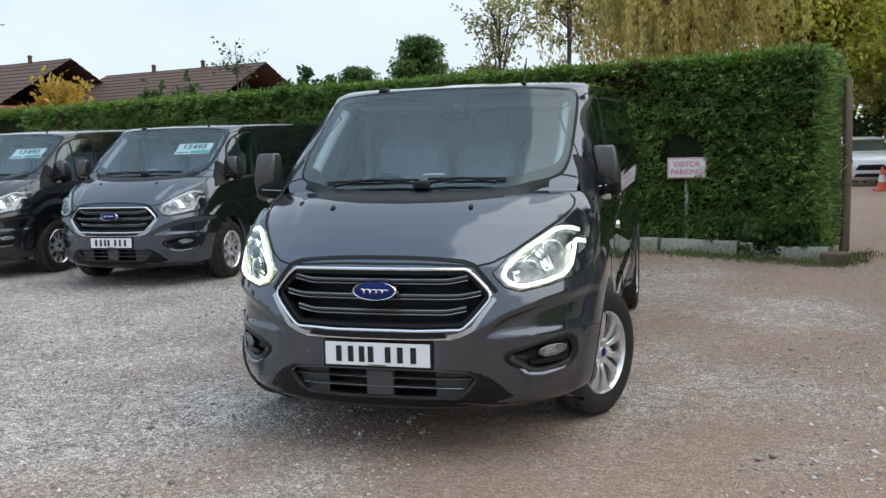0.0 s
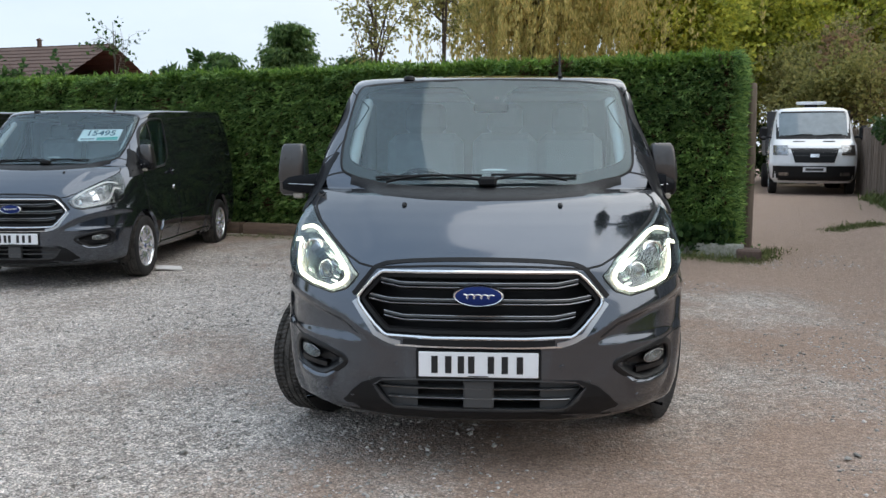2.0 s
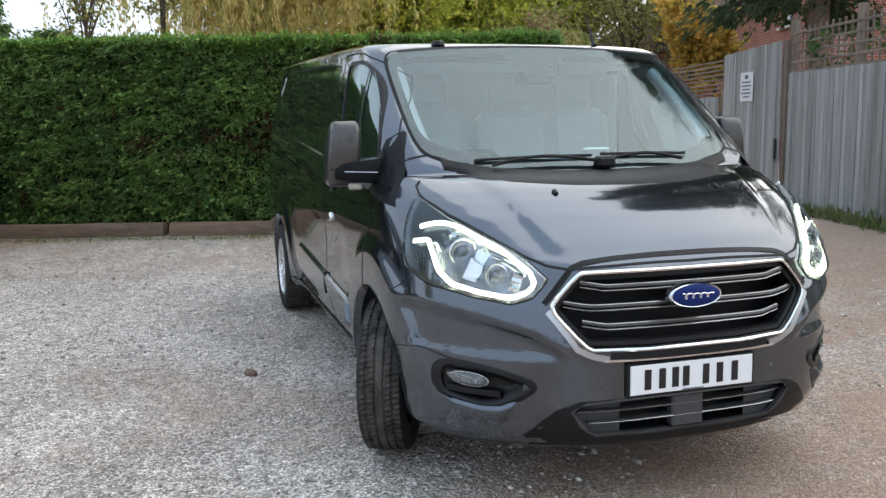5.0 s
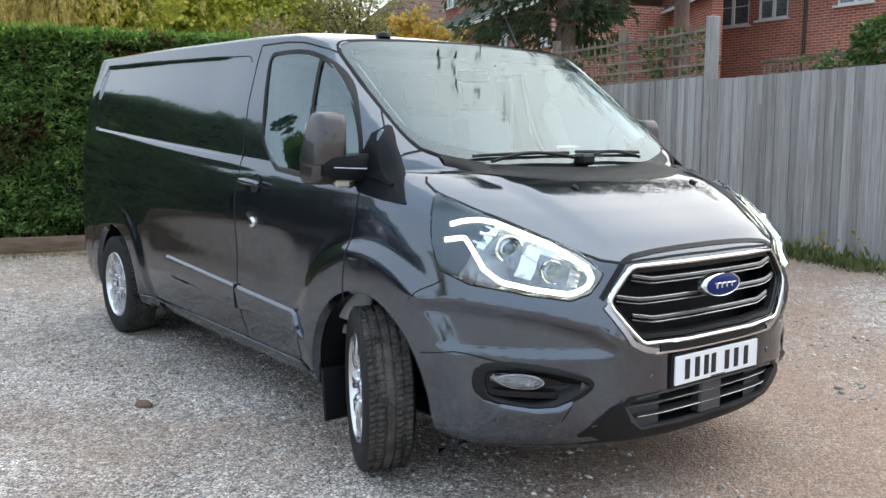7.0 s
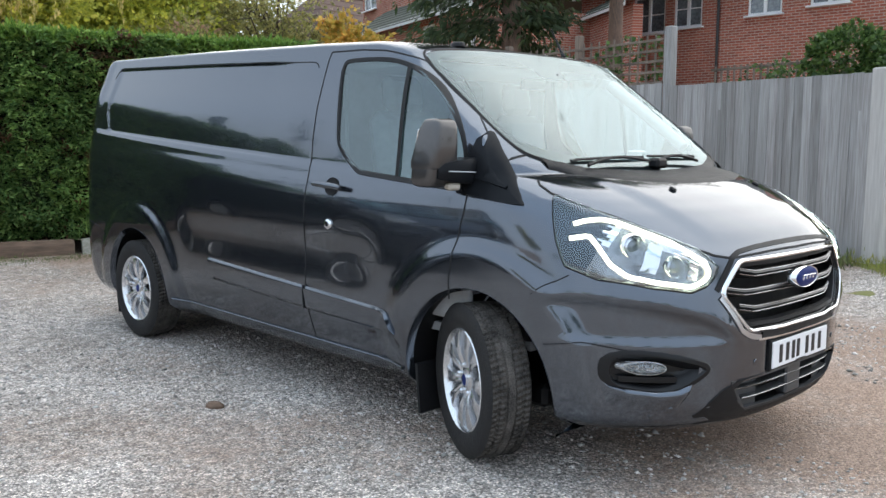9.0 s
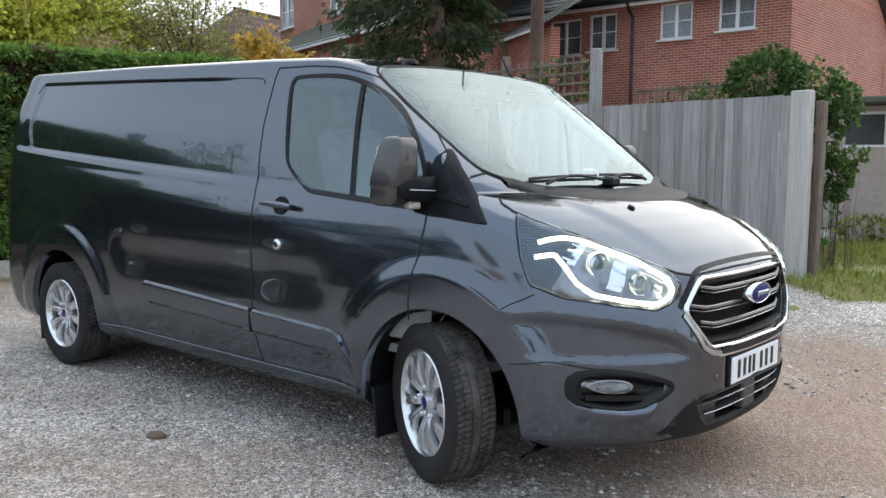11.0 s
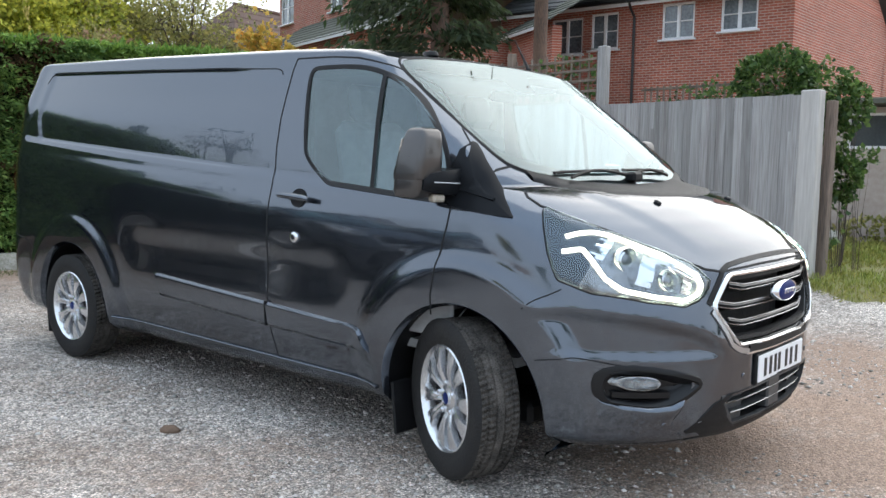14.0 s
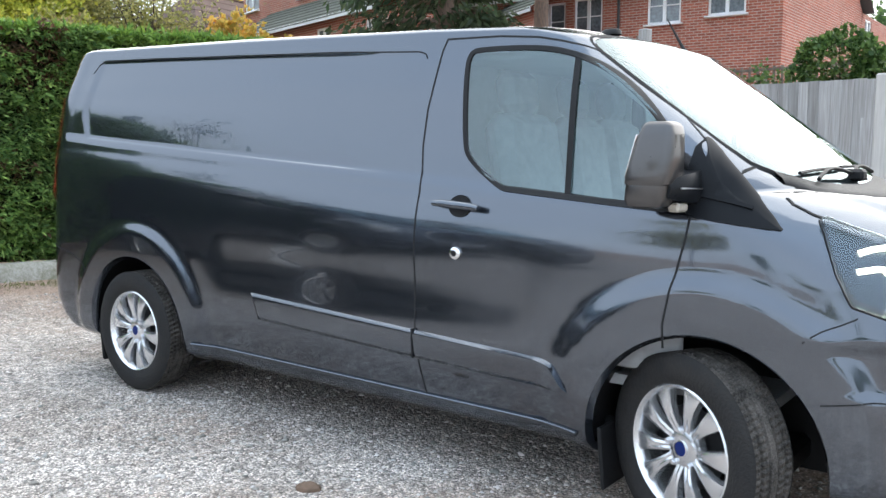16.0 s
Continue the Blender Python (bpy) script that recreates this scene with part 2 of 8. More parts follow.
# ---- palette ----
PAINT = shader("grey metallic paint", (0.096, 0.110, 0.133), rough=0.13, metal=0.9, coat=1.0, coat_ior=1.46, vary=0.06, scale=3, colour2=(0.089, 0.102, 0.123), coat_rough=0.012, edge=0.50)
PAINT_BLACK = shader("black metallic paint", (0.012, 0.012, 0.014), rough=0.2, metal=0.4, coat=1.0, coat_ior=1.6, vary=0.06, scale=3, coat_rough=0.02)
PLASTIC = shader("black plastic", (0.010, 0.010, 0.011), rough=0.5, vary=0.2, bump=0.15, bump_scale=400, spec=0.25)
PLASTIC_GREY = shader("grey plastic", (0.050, 0.051, 0.053), rough=0.5, vary=0.1, bump=0.1, bump_scale=500)
SEAM = shader("dark panel gap and shade line", (0.006, 0.006, 0.007), rough=0.8, vary=0.05)
CHROME = shader("bright chrome", (0.80, 0.81, 0.83), rough=0.10, metal=1.0, vary=0.05)
SATIN = shader("satin silver", (0.5, 0.51, 0.53), rough=0.3, metal=1.0, vary=0.05)
ALLOY = shader("painted alloy", (0.74, 0.75, 0.77), rough=0.24, metal=0.85, coat=0.4, vary=0.12, scale=14, colour2=(0.52, 0.51, 0.50))
RUBBER = shader("tyre rubber", (0.016, 0.016, 0.017), rough=0.82, vary=0.35, scale=14, colour2=(0.030, 0.027, 0.024), bump=0.5, bump_scale=90, spec=0.3)
TREAD = shader("dusty tyre tread", (0.135, 0.122, 0.110), rough=0.95, vary=0.5, scale=16, colour2=(0.022, 0.021, 0.02), bump=0.9, bump_scale=120, spec=0.2)
def cut_tread(m):
    """Cross cuts in the shoulders of the tread, as relief."""
    n, l = m.node_tree.nodes, m.node_tree.links
    co, sep = n.new("ShaderNodeTexCoord"), n.new("ShaderNodeSeparateXYZ")
    l.new(co.outputs["Object"], sep.inputs[0])
    ang, mul, shift, wave, rib, mask, cut_ = (n.new("ShaderNodeMath") for _ in range(7))
    ang.operation, mul.operation, wave.operation, shift.operation = "ARCTAN2", "MULTIPLY", "SINE", "MULTIPLY_ADD"
    l.new(sep.outputs["Z"], ang.inputs[0])
    l.new(sep.outputs["Y"], ang.inputs[1])
    mul.inputs[1].default_value, shift.inputs[1].default_value = 84.0, 55.0
    l.new(ang.outputs[0], mul.inputs[0])
    l.new(sep.outputs["X"], shift.inputs[0])
    l.new(mul.outputs[0], shift.inputs[2])
    l.new(shift.outputs[0], wave.inputs[0])
    rib.operation, rib.inputs[1].default_value = "ABSOLUTE", 0.0
    l.new(sep.outputs["X"], rib.inputs[0])
    mask.operation, mask.inputs[1].default_value = "GREATER_THAN", 0.024
    l.new(rib.outputs[0], mask.inputs[0])
    cut_.operation = "MULTIPLY"
    l.new(wave.outputs[0], cut_.inputs[0])
    l.new(mask.outputs[0], cut_.inputs[1])
    bump = n.new("ShaderNodeBump")
    bump.inputs["Strength"].default_value, bump.inputs["Distance"].default_value = 1.0, 0.004
    l.new(cut_.outputs[0], bump.inputs["Height"])
    b = n["Principled BSDF"]
    if b.inputs["Normal"].links:
        l.new(b.inputs["Normal"].links[0].from_socket, bump.inputs["Normal"])
    l.new(bump.outputs[0], b.inputs["Normal"])


cut_tread(TREAD)
PLATE_WHITE = shader("white number plate", (0.82, 0.83, 0.85), rough=0.35, vary=0.05)
PLATE_YELLOW = shader("yellow number plate", (0.75, 0.52, 0.05), rough=0.35, vary=0.05)
INK = shader("black lettering", (0.008, 0.008, 0.01), rough=0.5, vary=0.05)
BLUE = shader("deep blue enamel", (0.010, 0.024, 0.125), rough=0.4, vary=0.05, spec=0.15)
LENS = glass_shader("clear lamp lens", (0.96, 0.97, 0.98))
GLASS = glass_shader("greenish windscreen glass", (0.78, 0.95, 1.0), 0.025)
GLASS_SIDE = glass_shader("greenish side glass", (0.60, 0.76, 0.78), 0.075)
DRL = shader("daytime running light", (0.9, 0.9, 0.9), rough=0.3, vary=0.02, emit=(1.0, 0.96, 0.70), emit_power=1.9)
DRL_OFF = shader("frosted light guide", (0.75, 0.76, 0.76), rough=0.25, vary=0.05)
TRIM = shader("grey interior trim", (0.34, 0.345, 0.35), rough=0.75, vary=0.2, bump=0.2, bump_scale=300)
TRIM_LIGHT = shader("light pillar trim", (0.58, 0.59, 0.58), rough=0.7, vary=0.1)
CLOTH = shader("grey seat cloth", (0.38, 0.39, 0.40), rough=0.95, vary=0.3, scale=20, bump=0.5, bump_scale=500)
RED_LENS = shader("red lamp lens", (0.25, 0.012, 0.01), rough=0.12, coat=1.0, vary=0.1)
INDICATOR = shader("tinted clear indicator lens", (0.42, 0.38, 0.32), rough=0.2, coat=1.0, vary=0.3, scale=60)
PAPER = shader("white card", (0.80, 0.82, 0.80), rough=0.8, vary=0.08)
DIGITS = shader("dark blue print", (0.03, 0.10, 0.14), rough=0.7, vary=0.1)
TEAL = shader("teal print", (0.10, 0.42, 0.36), rough=0.7, vary=0.1)
LAMP = shader("lamp reflector", (0.42, 0.43, 0.44), rough=0.14, metal=1.0, vary=0.5, scale=12, colour2=(0.10, 0.102, 0.106), bump=1.0, bump_scale=26)
LAMP_TAIL = shader("smoked lamp tail", (0.075, 0.085, 0.10), rough=0.16, metal=0.8, vary=0.1, scale=4)
PIANO = shader("polished black plastic", (0.010, 0.011, 0.013), rough=0.30, vary=0.1, spec=0.1)

BULKHEAD = shader("grey bulkhead lining", (0.78, 0.80, 0.81), rough=0.8, vary=0.2, bump=0.2, bump_scale=200)
BAR = shader("satin grille bar", (0.34, 0.35, 0.36), rough=0.25, metal=1.0, vary=0.05)
SLAT = shader("dark grille slat", (0.022, 0.023, 0.024), rough=0.35, vary=0.1)
GLOSS = shader("glossy black plastic", (0.008, 0.008, 0.009), rough=0.35, vary=0.1, spec=0.3)
CRYSTAL = shader("cut lamp reflector", (0.70, 0.71, 0.72), rough=0.12, metal=1.0, vary=0.5, scale=30, colour2=(0.25, 0.25, 0.26), bump=1.0, bump_scale=90)
DOME = shader("projector lens", (0.16, 0.17, 0.18), rough=0.06, metal=0.6, coat=1.0, vary=0.1)
CAP = shader("dark mirror cap", (0.085, 0.081, 0.081), rough=0.30, metal=0.75, coat=0.5, vary=0.06, edge=0.5)

# ---- panel van ----
from mathutils.bvhtree import BVHTree

# level, half width, front, depth of the rounded front, its squareness, rear
SLICES = np.array([
    (0.200, 0.780, -0.780, 0.72, 2.5, 3.95), (0.235, 0.890, -0.930, 0.80, 2.5, 4.12), (0.280, 0.935, -0.990, 0.85, 2.68, 4.20),
    (0.350, 0.955, -1.022, 0.88, 2.68, 4.26), (0.450, 0.966, -1.036, 0.90, 2.68, 4.30), (0.600, 0.972, -1.040, 0.90, 2.68, 4.30),
    (0.800, 0.976, -1.032, 0.90, 2.56, 4.28), (0.930, 0.976, -1.004, 0.88, 2.5, 4.27), (0.955, 0.976, -0.985, 0.87, 2.5, 4.27),
    (1.000, 0.975, -0.932, 0.83, 2.45, 4.26), (1.050, 0.973, -0.865, 0.78, 2.4, 4.26), (1.100, 0.969, -0.788, 0.73, 2.4, 4.25),
    (1.150, 0.962, -0.695, 0.67, 2.35, 4.25), (1.190, 0.954, -0.605, 0.62, 2.3, 4.24), (1.220, 0.946, -0.490, 0.53, 2.35, 4.24),
    (1.240, 0.942, -0.370, 0.43, 2.6, 4.24), (1.252, 0.940, -0.290, 0.38, 2.8, 4.23), (1.300, 0.935, -0.228, 0.33, 3.3, 4.23),
    (1.400, 0.923, -0.115, 0.30, 3.8, 4.22), (1.500, 0.910, -0.005, 0.30, 4.4, 4.21), (1.600, 0.896, 0.105, 0.30, 4.6, 4.20),
    (1.700, 0.880, 0.215, 0.30, 4.6, 4.19), (1.800, 0.862, 0.325, 0.30, 4.6, 4.17), (1.880, 0.846, 0.415, 0.30, 4.4, 4.15),
    (1.925, 0.837, 0.470, 0.30, 4.0, 4.12), (1.945, 0.826, 0.505, 0.34, 3.2, 4.10), (1.957, 0.808, 0.535, 0.34, 2.8, 4.08), (1.964, 0.784, 0.565, 0.34, 2.5, 4.05), (1.969, 0.730, 0.620, 0.33, 2.5, 4.01),
    (1.976, 0.600, 0.740, 0.31, 2.5, 3.92), (1.988, 0.360, 1.000, 0.28, 2.4, 3.70), (2.000, 0.100, 1.500, 0.20, 2.2, 3.20)])


def levels():
    zs = [0.2]
    while zs[-1] < 2.0 - 1e-6:
        z = zs[-1]
        step = 0.022 if z < 0.56 else 0.010 if z < 0.93 else 0.012 if z < 1.20 else 0.007 if z < 1.26 else 0.005 if z < 1.33 else 0.012 if z < 1.52 else 0.022 if z < 1.84 else 0.011 if z < 1.93 else 0.004 if z < 1.956 else 0.002
        zs.append(min(z + step, 2.0))
    return zs


def slice_at(z):
    return [float(np.interp(z, SLICES[:, 0], SLICES[:, k])) for k in range(1, 6)]


def roof_drop(y, z, wb):
    """The roof falls towards the windscreen."""
    line = float(np.interp(y, [0.3, 0.64, 1.27, 2.5, 4.0], [-0.12, -0.092, -0.060, -0.018, 0.020]))
    return line * min(1.0, max(0.0, (z - 1.26) / 0.60))


def van_shell(wb):
    """Half body outline by outline, from the front middle round to the rear middle; then mirrored."""
    shift = wb - 3.3
    rows = []
    for z in levels():
        W, yf, Lc, n, yr = slice_at(z)
        yr += shift
        yc = yf + Lc
        Rr = min(0.22, W * 0.8)
        pts = []
        for k in range(60):
            a = math.pi / 2 * k / 59
            pts.append((W * math.sin(a) ** (2 / n), yc - Lc * math.cos(a) ** (2 / n)))
        ys = yr - Rr
        if yc < 1.0:
            along = [yc + (1.2 - yc) * k / 30 for k in range(1, 31)] + [1.2 + 0.16 * k / 22 for k in range(1, 23)] + [1.36 + (ys - 1.36) * k / 110 for k in range(1, 111)]
        else:
            along = [yc + (ys - yc) * k / 162 for k in range(1, 163)]
        pts += [(W, y) for y in along]
        for k in range(1, 10):
            a = math.pi / 2 * k / 9
            pts.append((W - Rr + Rr * math.cos(a), ys + Rr * math.sin(a)))
        for k in range(1, 9):
            pts.append(((W - Rr) * (1 - k / 8), yr))
        row, level = [], z
        for x, y in pts:
            z = level
            # the lines of the side climb towards the rear
            if x > 0.6 and 0.9 < z < 1.9:
                z += 0.066 * max(0.0, y - 1.33) * smooth01((z - 0.9) / 0.36) * smooth01((1.9 - z) / 0.5)
            side = smooth01((y + 0.35) / 0.4) * smooth01((yr - 0.1 - y) / 0.2)
            if x > 0.6 and z < 1.9:
                # sloping belt with a shoulder under it
                belt = 1.25 + 0.066 * (y - 1.0)
                d = z - belt
                x += side * (0.012 * smooth01((0.03 - d) / 0.06) - 0.014 + 0.005 * smooth01((-0.05 - d) / 0.16))
                # wheel-arch flares
                for wy in (-0.03, wb - 0.02):
                    r = math.hypot(y - wy, z - 0.33)
                    x += 0.024 * smooth01((0.66 - r) / 0.09) * smooth01((z - 0.2) / 0.1)
                # slight hollow in the lower doors
                x -= side * 0.010 * math.exp(-((z - 0.80) / 0.13) ** 2) * smooth01((y - 0.55) / 0.25) * smooth01((wb - 0.6 - y) / 0.25)
                # the sill tucks under
                x -= side * 0.034 * smooth01((0.56 - z) / 0.30) * smooth01((y - 0.42) / 0.12) * smooth01((wb - 0.46 - y) / 0.12)
                # recessed upper panel behind the door
                top, low = 1.872 + 0.02 * (y - 1.2) / 2.5, 1.275 + 0.066 * (y - 1.33)
                inn = smooth01((top - z) / 0.022) * smooth01((z - low) / 0.011) * smooth01((y - 1.27) / 0.5) * smooth01((wb + 0.56 - 0.10 * abs(z - 1.58) / 0.3 - y) / 0.03)
                x -= 0.008 * inn
            elif x > 0.6 and z < 1.975:
                x -= side * 0.014 * smooth01((1.975 - z) / 0.06)
            # crease from below the grille up under the lamp, a hollow below it
            if y < 0.1 and z < 0.95:
                d = z - float(np.interp(x, [0.30, 0.42, 0.50, 0.60, 0.76, 0.90, 0.97], [0.585, 0.610, 0.655, 0.725, 0.775, 0.800, 0.800]))
                ridge = max(0.0, 1 - d / 0.13) if d > 0 else smooth01(1 + d / 0.055)
                hollow = smooth01((-d - 0.015) / 0.04) * smooth01((z - 0.605) / 0.035)
                out_ = smooth01((x - 0.40) / 0.16) * smooth01((-0.30 - y) / 0.20)
                x, y = x + 0.010 * ridge * out_, y - (0.024 * ridge - 0.012 * hollow) * out_
                # flat seat of the number plate
                seat = smooth01((0.32 - x) / 0.04) * smooth01((z - 0.44) / 0.02) * smooth01((0.61 - z) / 0.02)
                y += (max(y, -1.018) - y) * seat
            up = 0.0
            # raised middle of the bonnet, with a crease on either side
            if y < -0.15 and 0.96 < z < 1.25:
                edge_x = float(np.interp(y, [-0.95, -0.70, -0.30], [0.47, 0.545, 0.64]))
                up = 0.013 * (1 - smooth01((x - edge_x + 0.03) / 0.06)) * smooth01((z - 0.965) / 0.06) * smooth01((1.25 - z) / 0.04)
            row.append((x, y, z + up + roof_drop(y, z, wb)))
        rows.append(row)
    n = len(rows[0])
    verts, faces = [], []
    for row in rows:
        verts += [(x, y, z) for x, y, z in row] + [(-x, y, z) for x, y, z in row[1:-1]]
    full = 2 * n - 2
    order = list(range(n)) + [full - 1 - k for k in range(n - 2)]
    # ring order: right half front to rear, then left half rear to front
    for i in range(len(rows) - 1):
        a, b = i * full, (i + 1) * full
        for j in range(full):
            p, q = order[j], order[(j + 1) % full]
            faces.append((a + p, a + q, b + q, b + p))
    top = (len(rows) - 1) * full
    faces.append(tuple(top + k for k in order))
    return verts, faces


def inside(poly, x, y):
    c, j = False, len(poly) - 1
    for i in range(len(poly)):
        (xi, yi), (xj, yj) = poly[i], poly[j]
        if (yi > y) != (yj > y) and x < (xj - xi) * (y - yi) / (yj - yi) + xi:
            c = not c
        j = i
    return c


def to_edge(poly, x, y):
    best = None
    for (ax, ay), (bx, by) in zip(poly, poly[1:] + poly[:1]):
        d = (bx - ax) ** 2 + (by - ay) ** 2
        t = max(0, min(1, ((x - ax) * (bx - ax) + (y - ay) * (by - ay)) / d)) if d else 0
        px, py = ax + t * (bx - ax), ay + t * (by - ay)
        q = (px - x) ** 2 + (py - y) ** 2
        if best is None or q < best[0]:
            best = (q, px, py)
    return best[1], best[2]


def rounded(poly, times=2):
    """A closed outline with its corners cut again and again."""
    for _ in range(times):
        poly = [q for (ax, ay), (bx, by) in zip(poly, poly[1:] + poly[:1]) for q in ((ax * 0.75 + bx * 0.25, ay * 0.75 + by * 0.25), (ax * 0.25 + bx * 0.75, ay * 0.25 + by * 0.75))]
    return poly


def inset(poly, d):
    """A closed outline drawn in by d (out, where d is negative)."""
    area = sum(ax * by - bx * ay for (ax, ay), (bx, by) in zip(poly, poly[1:] + poly[:1]))
    s_ = 1 if area > 0 else -1
    res, n = [], len(poly)
    for i, (x, y) in enumerate(poly):
        (ax, ay), (bx, by) = poly[i - 1], poly[(i + 1) % n]
        L = math.hypot(bx - ax, by - ay) or 1
        res.append((x - s_ * (by - ay) / L * d, y + s_ * (bx - ax) / L * d))
    return res


def shrunk(poly, f):
    cx, cy = sum(p[0] for p in poly) / len(poly), sum(p[1] for p in poly) / len(poly)
    return [(cx + (x - cx) * f, cy + (y - cy) * f) for x, y in poly]


def circle(cy, cz, r, n=48):
    return [(cy + r * math.cos(2 * math.pi * k / n), cz + r * math.sin(2 * math.pi * k / n)) for k in range(n)]


SCREEN_POLY = rounded([(-0.775, 1.385), (-0.745, 1.325), (-0.50, 1.268), (-0.25, 1.252), (0, 1.247), (0.25, 1.252), (0.50, 1.268), (0.745, 1.325), (0.775, 1.385),
                       (0.784, 1.50), (0.777, 1.70), (0.765, 1.80), (0.70, 1.822), (0.4, 1.842), (0, 1.852), (-0.4, 1.842), (-0.70, 1.822), (-0.765, 1.80), (-0.777, 1.70), (-0.784, 1.50)])
WINDOW_POLY = rounded([(1.035, 1.79), (1.05, 1.72), (1.02, 1.42), (0.99, 1.345), (0.83, 1.235), (0.76, 1.228), (0.20, 1.185), (0.09, 1.18), (0.062, 1.25), (0.10, 1.40),
                       (0.22, 1.54), (0.36, 1.655), (0.47, 1.722), (0.60, 1.768), (0.75, 1.79), (0.97, 1.795)])
CORNER_POLY = rounded([(0.045, 1.44), (0.015, 1.425), (-0.14, 1.27), (-0.275, 1.135), (-0.265, 1.125), (-0.10, 1.140), (0.075, 1.165), (0.07, 1.28)], 1)
GRILLE_POLY = rounded([(-0.535, 0.80), (-0.525, 0.825), (-0.445, 0.912), (-0.41, 0.925), (0.41, 0.925), (0.445, 0.912), (0.525, 0.825), (0.535, 0.80), (0.525, 0.775), (0.43, 0.665), (0.39, 0.645), (-0.39, 0.645), (-0.43, 0.665), (-0.525, 0.775)], 1)
LOWER_POLY = rounded([(-0.50, 0.455), (0.50, 0.455), (0.44, 0.38), (0.395, 0.325), (0.36, 0.315), (-0.36, 0.315), (-0.395, 0.325), (-0.44, 0.38)], 1)
FOG_POLY = rounded([(0.605, 0.500), (0.602, 0.515), (0.615, 0.530), (0.74, 0.568), (0.835, 0.580), (0.875, 0.560), (0.885, 0.50), (0.87, 0.445), (0.835, 0.432), (0.76, 0.422), (0.705, 0.430), (0.655, 0.462)], 1)


def cut(verts, faces, tests):
    """Opens holes: tests give (applies(p), polygon, (a, b), put) with the two axes in which the polygon lies and what lays a place back on the body."""
    arr = [list(v) for v in verts]
    keep = faces
    for applies, poly, (a, b), put in tests:
        box = (min(p[0] for p in poly), max(p[0] for p in poly), min(p[1] for p in poly), max(p[1] for p in poly))
        flag = [box[0] < v[a] < box[1] and box[2] < v[b] < box[3] and applies(v) and inside(poly, v[a], v[b]) for v in arr]
        nxt = []
        for f in keep:
            if any(flag[i] for i in f):
                if all(flag[i] for i in f):
                    continue
            nxt.append(f)
        keep = nxt
        used = {i for f in keep for i in f}
        for i in used:
            if flag[i]:
                arr[i][a], arr[i][b] = to_edge(poly, arr[i][a], arr[i][b])
                arr[i][:] = put(*arr[i])
    return arr, keep


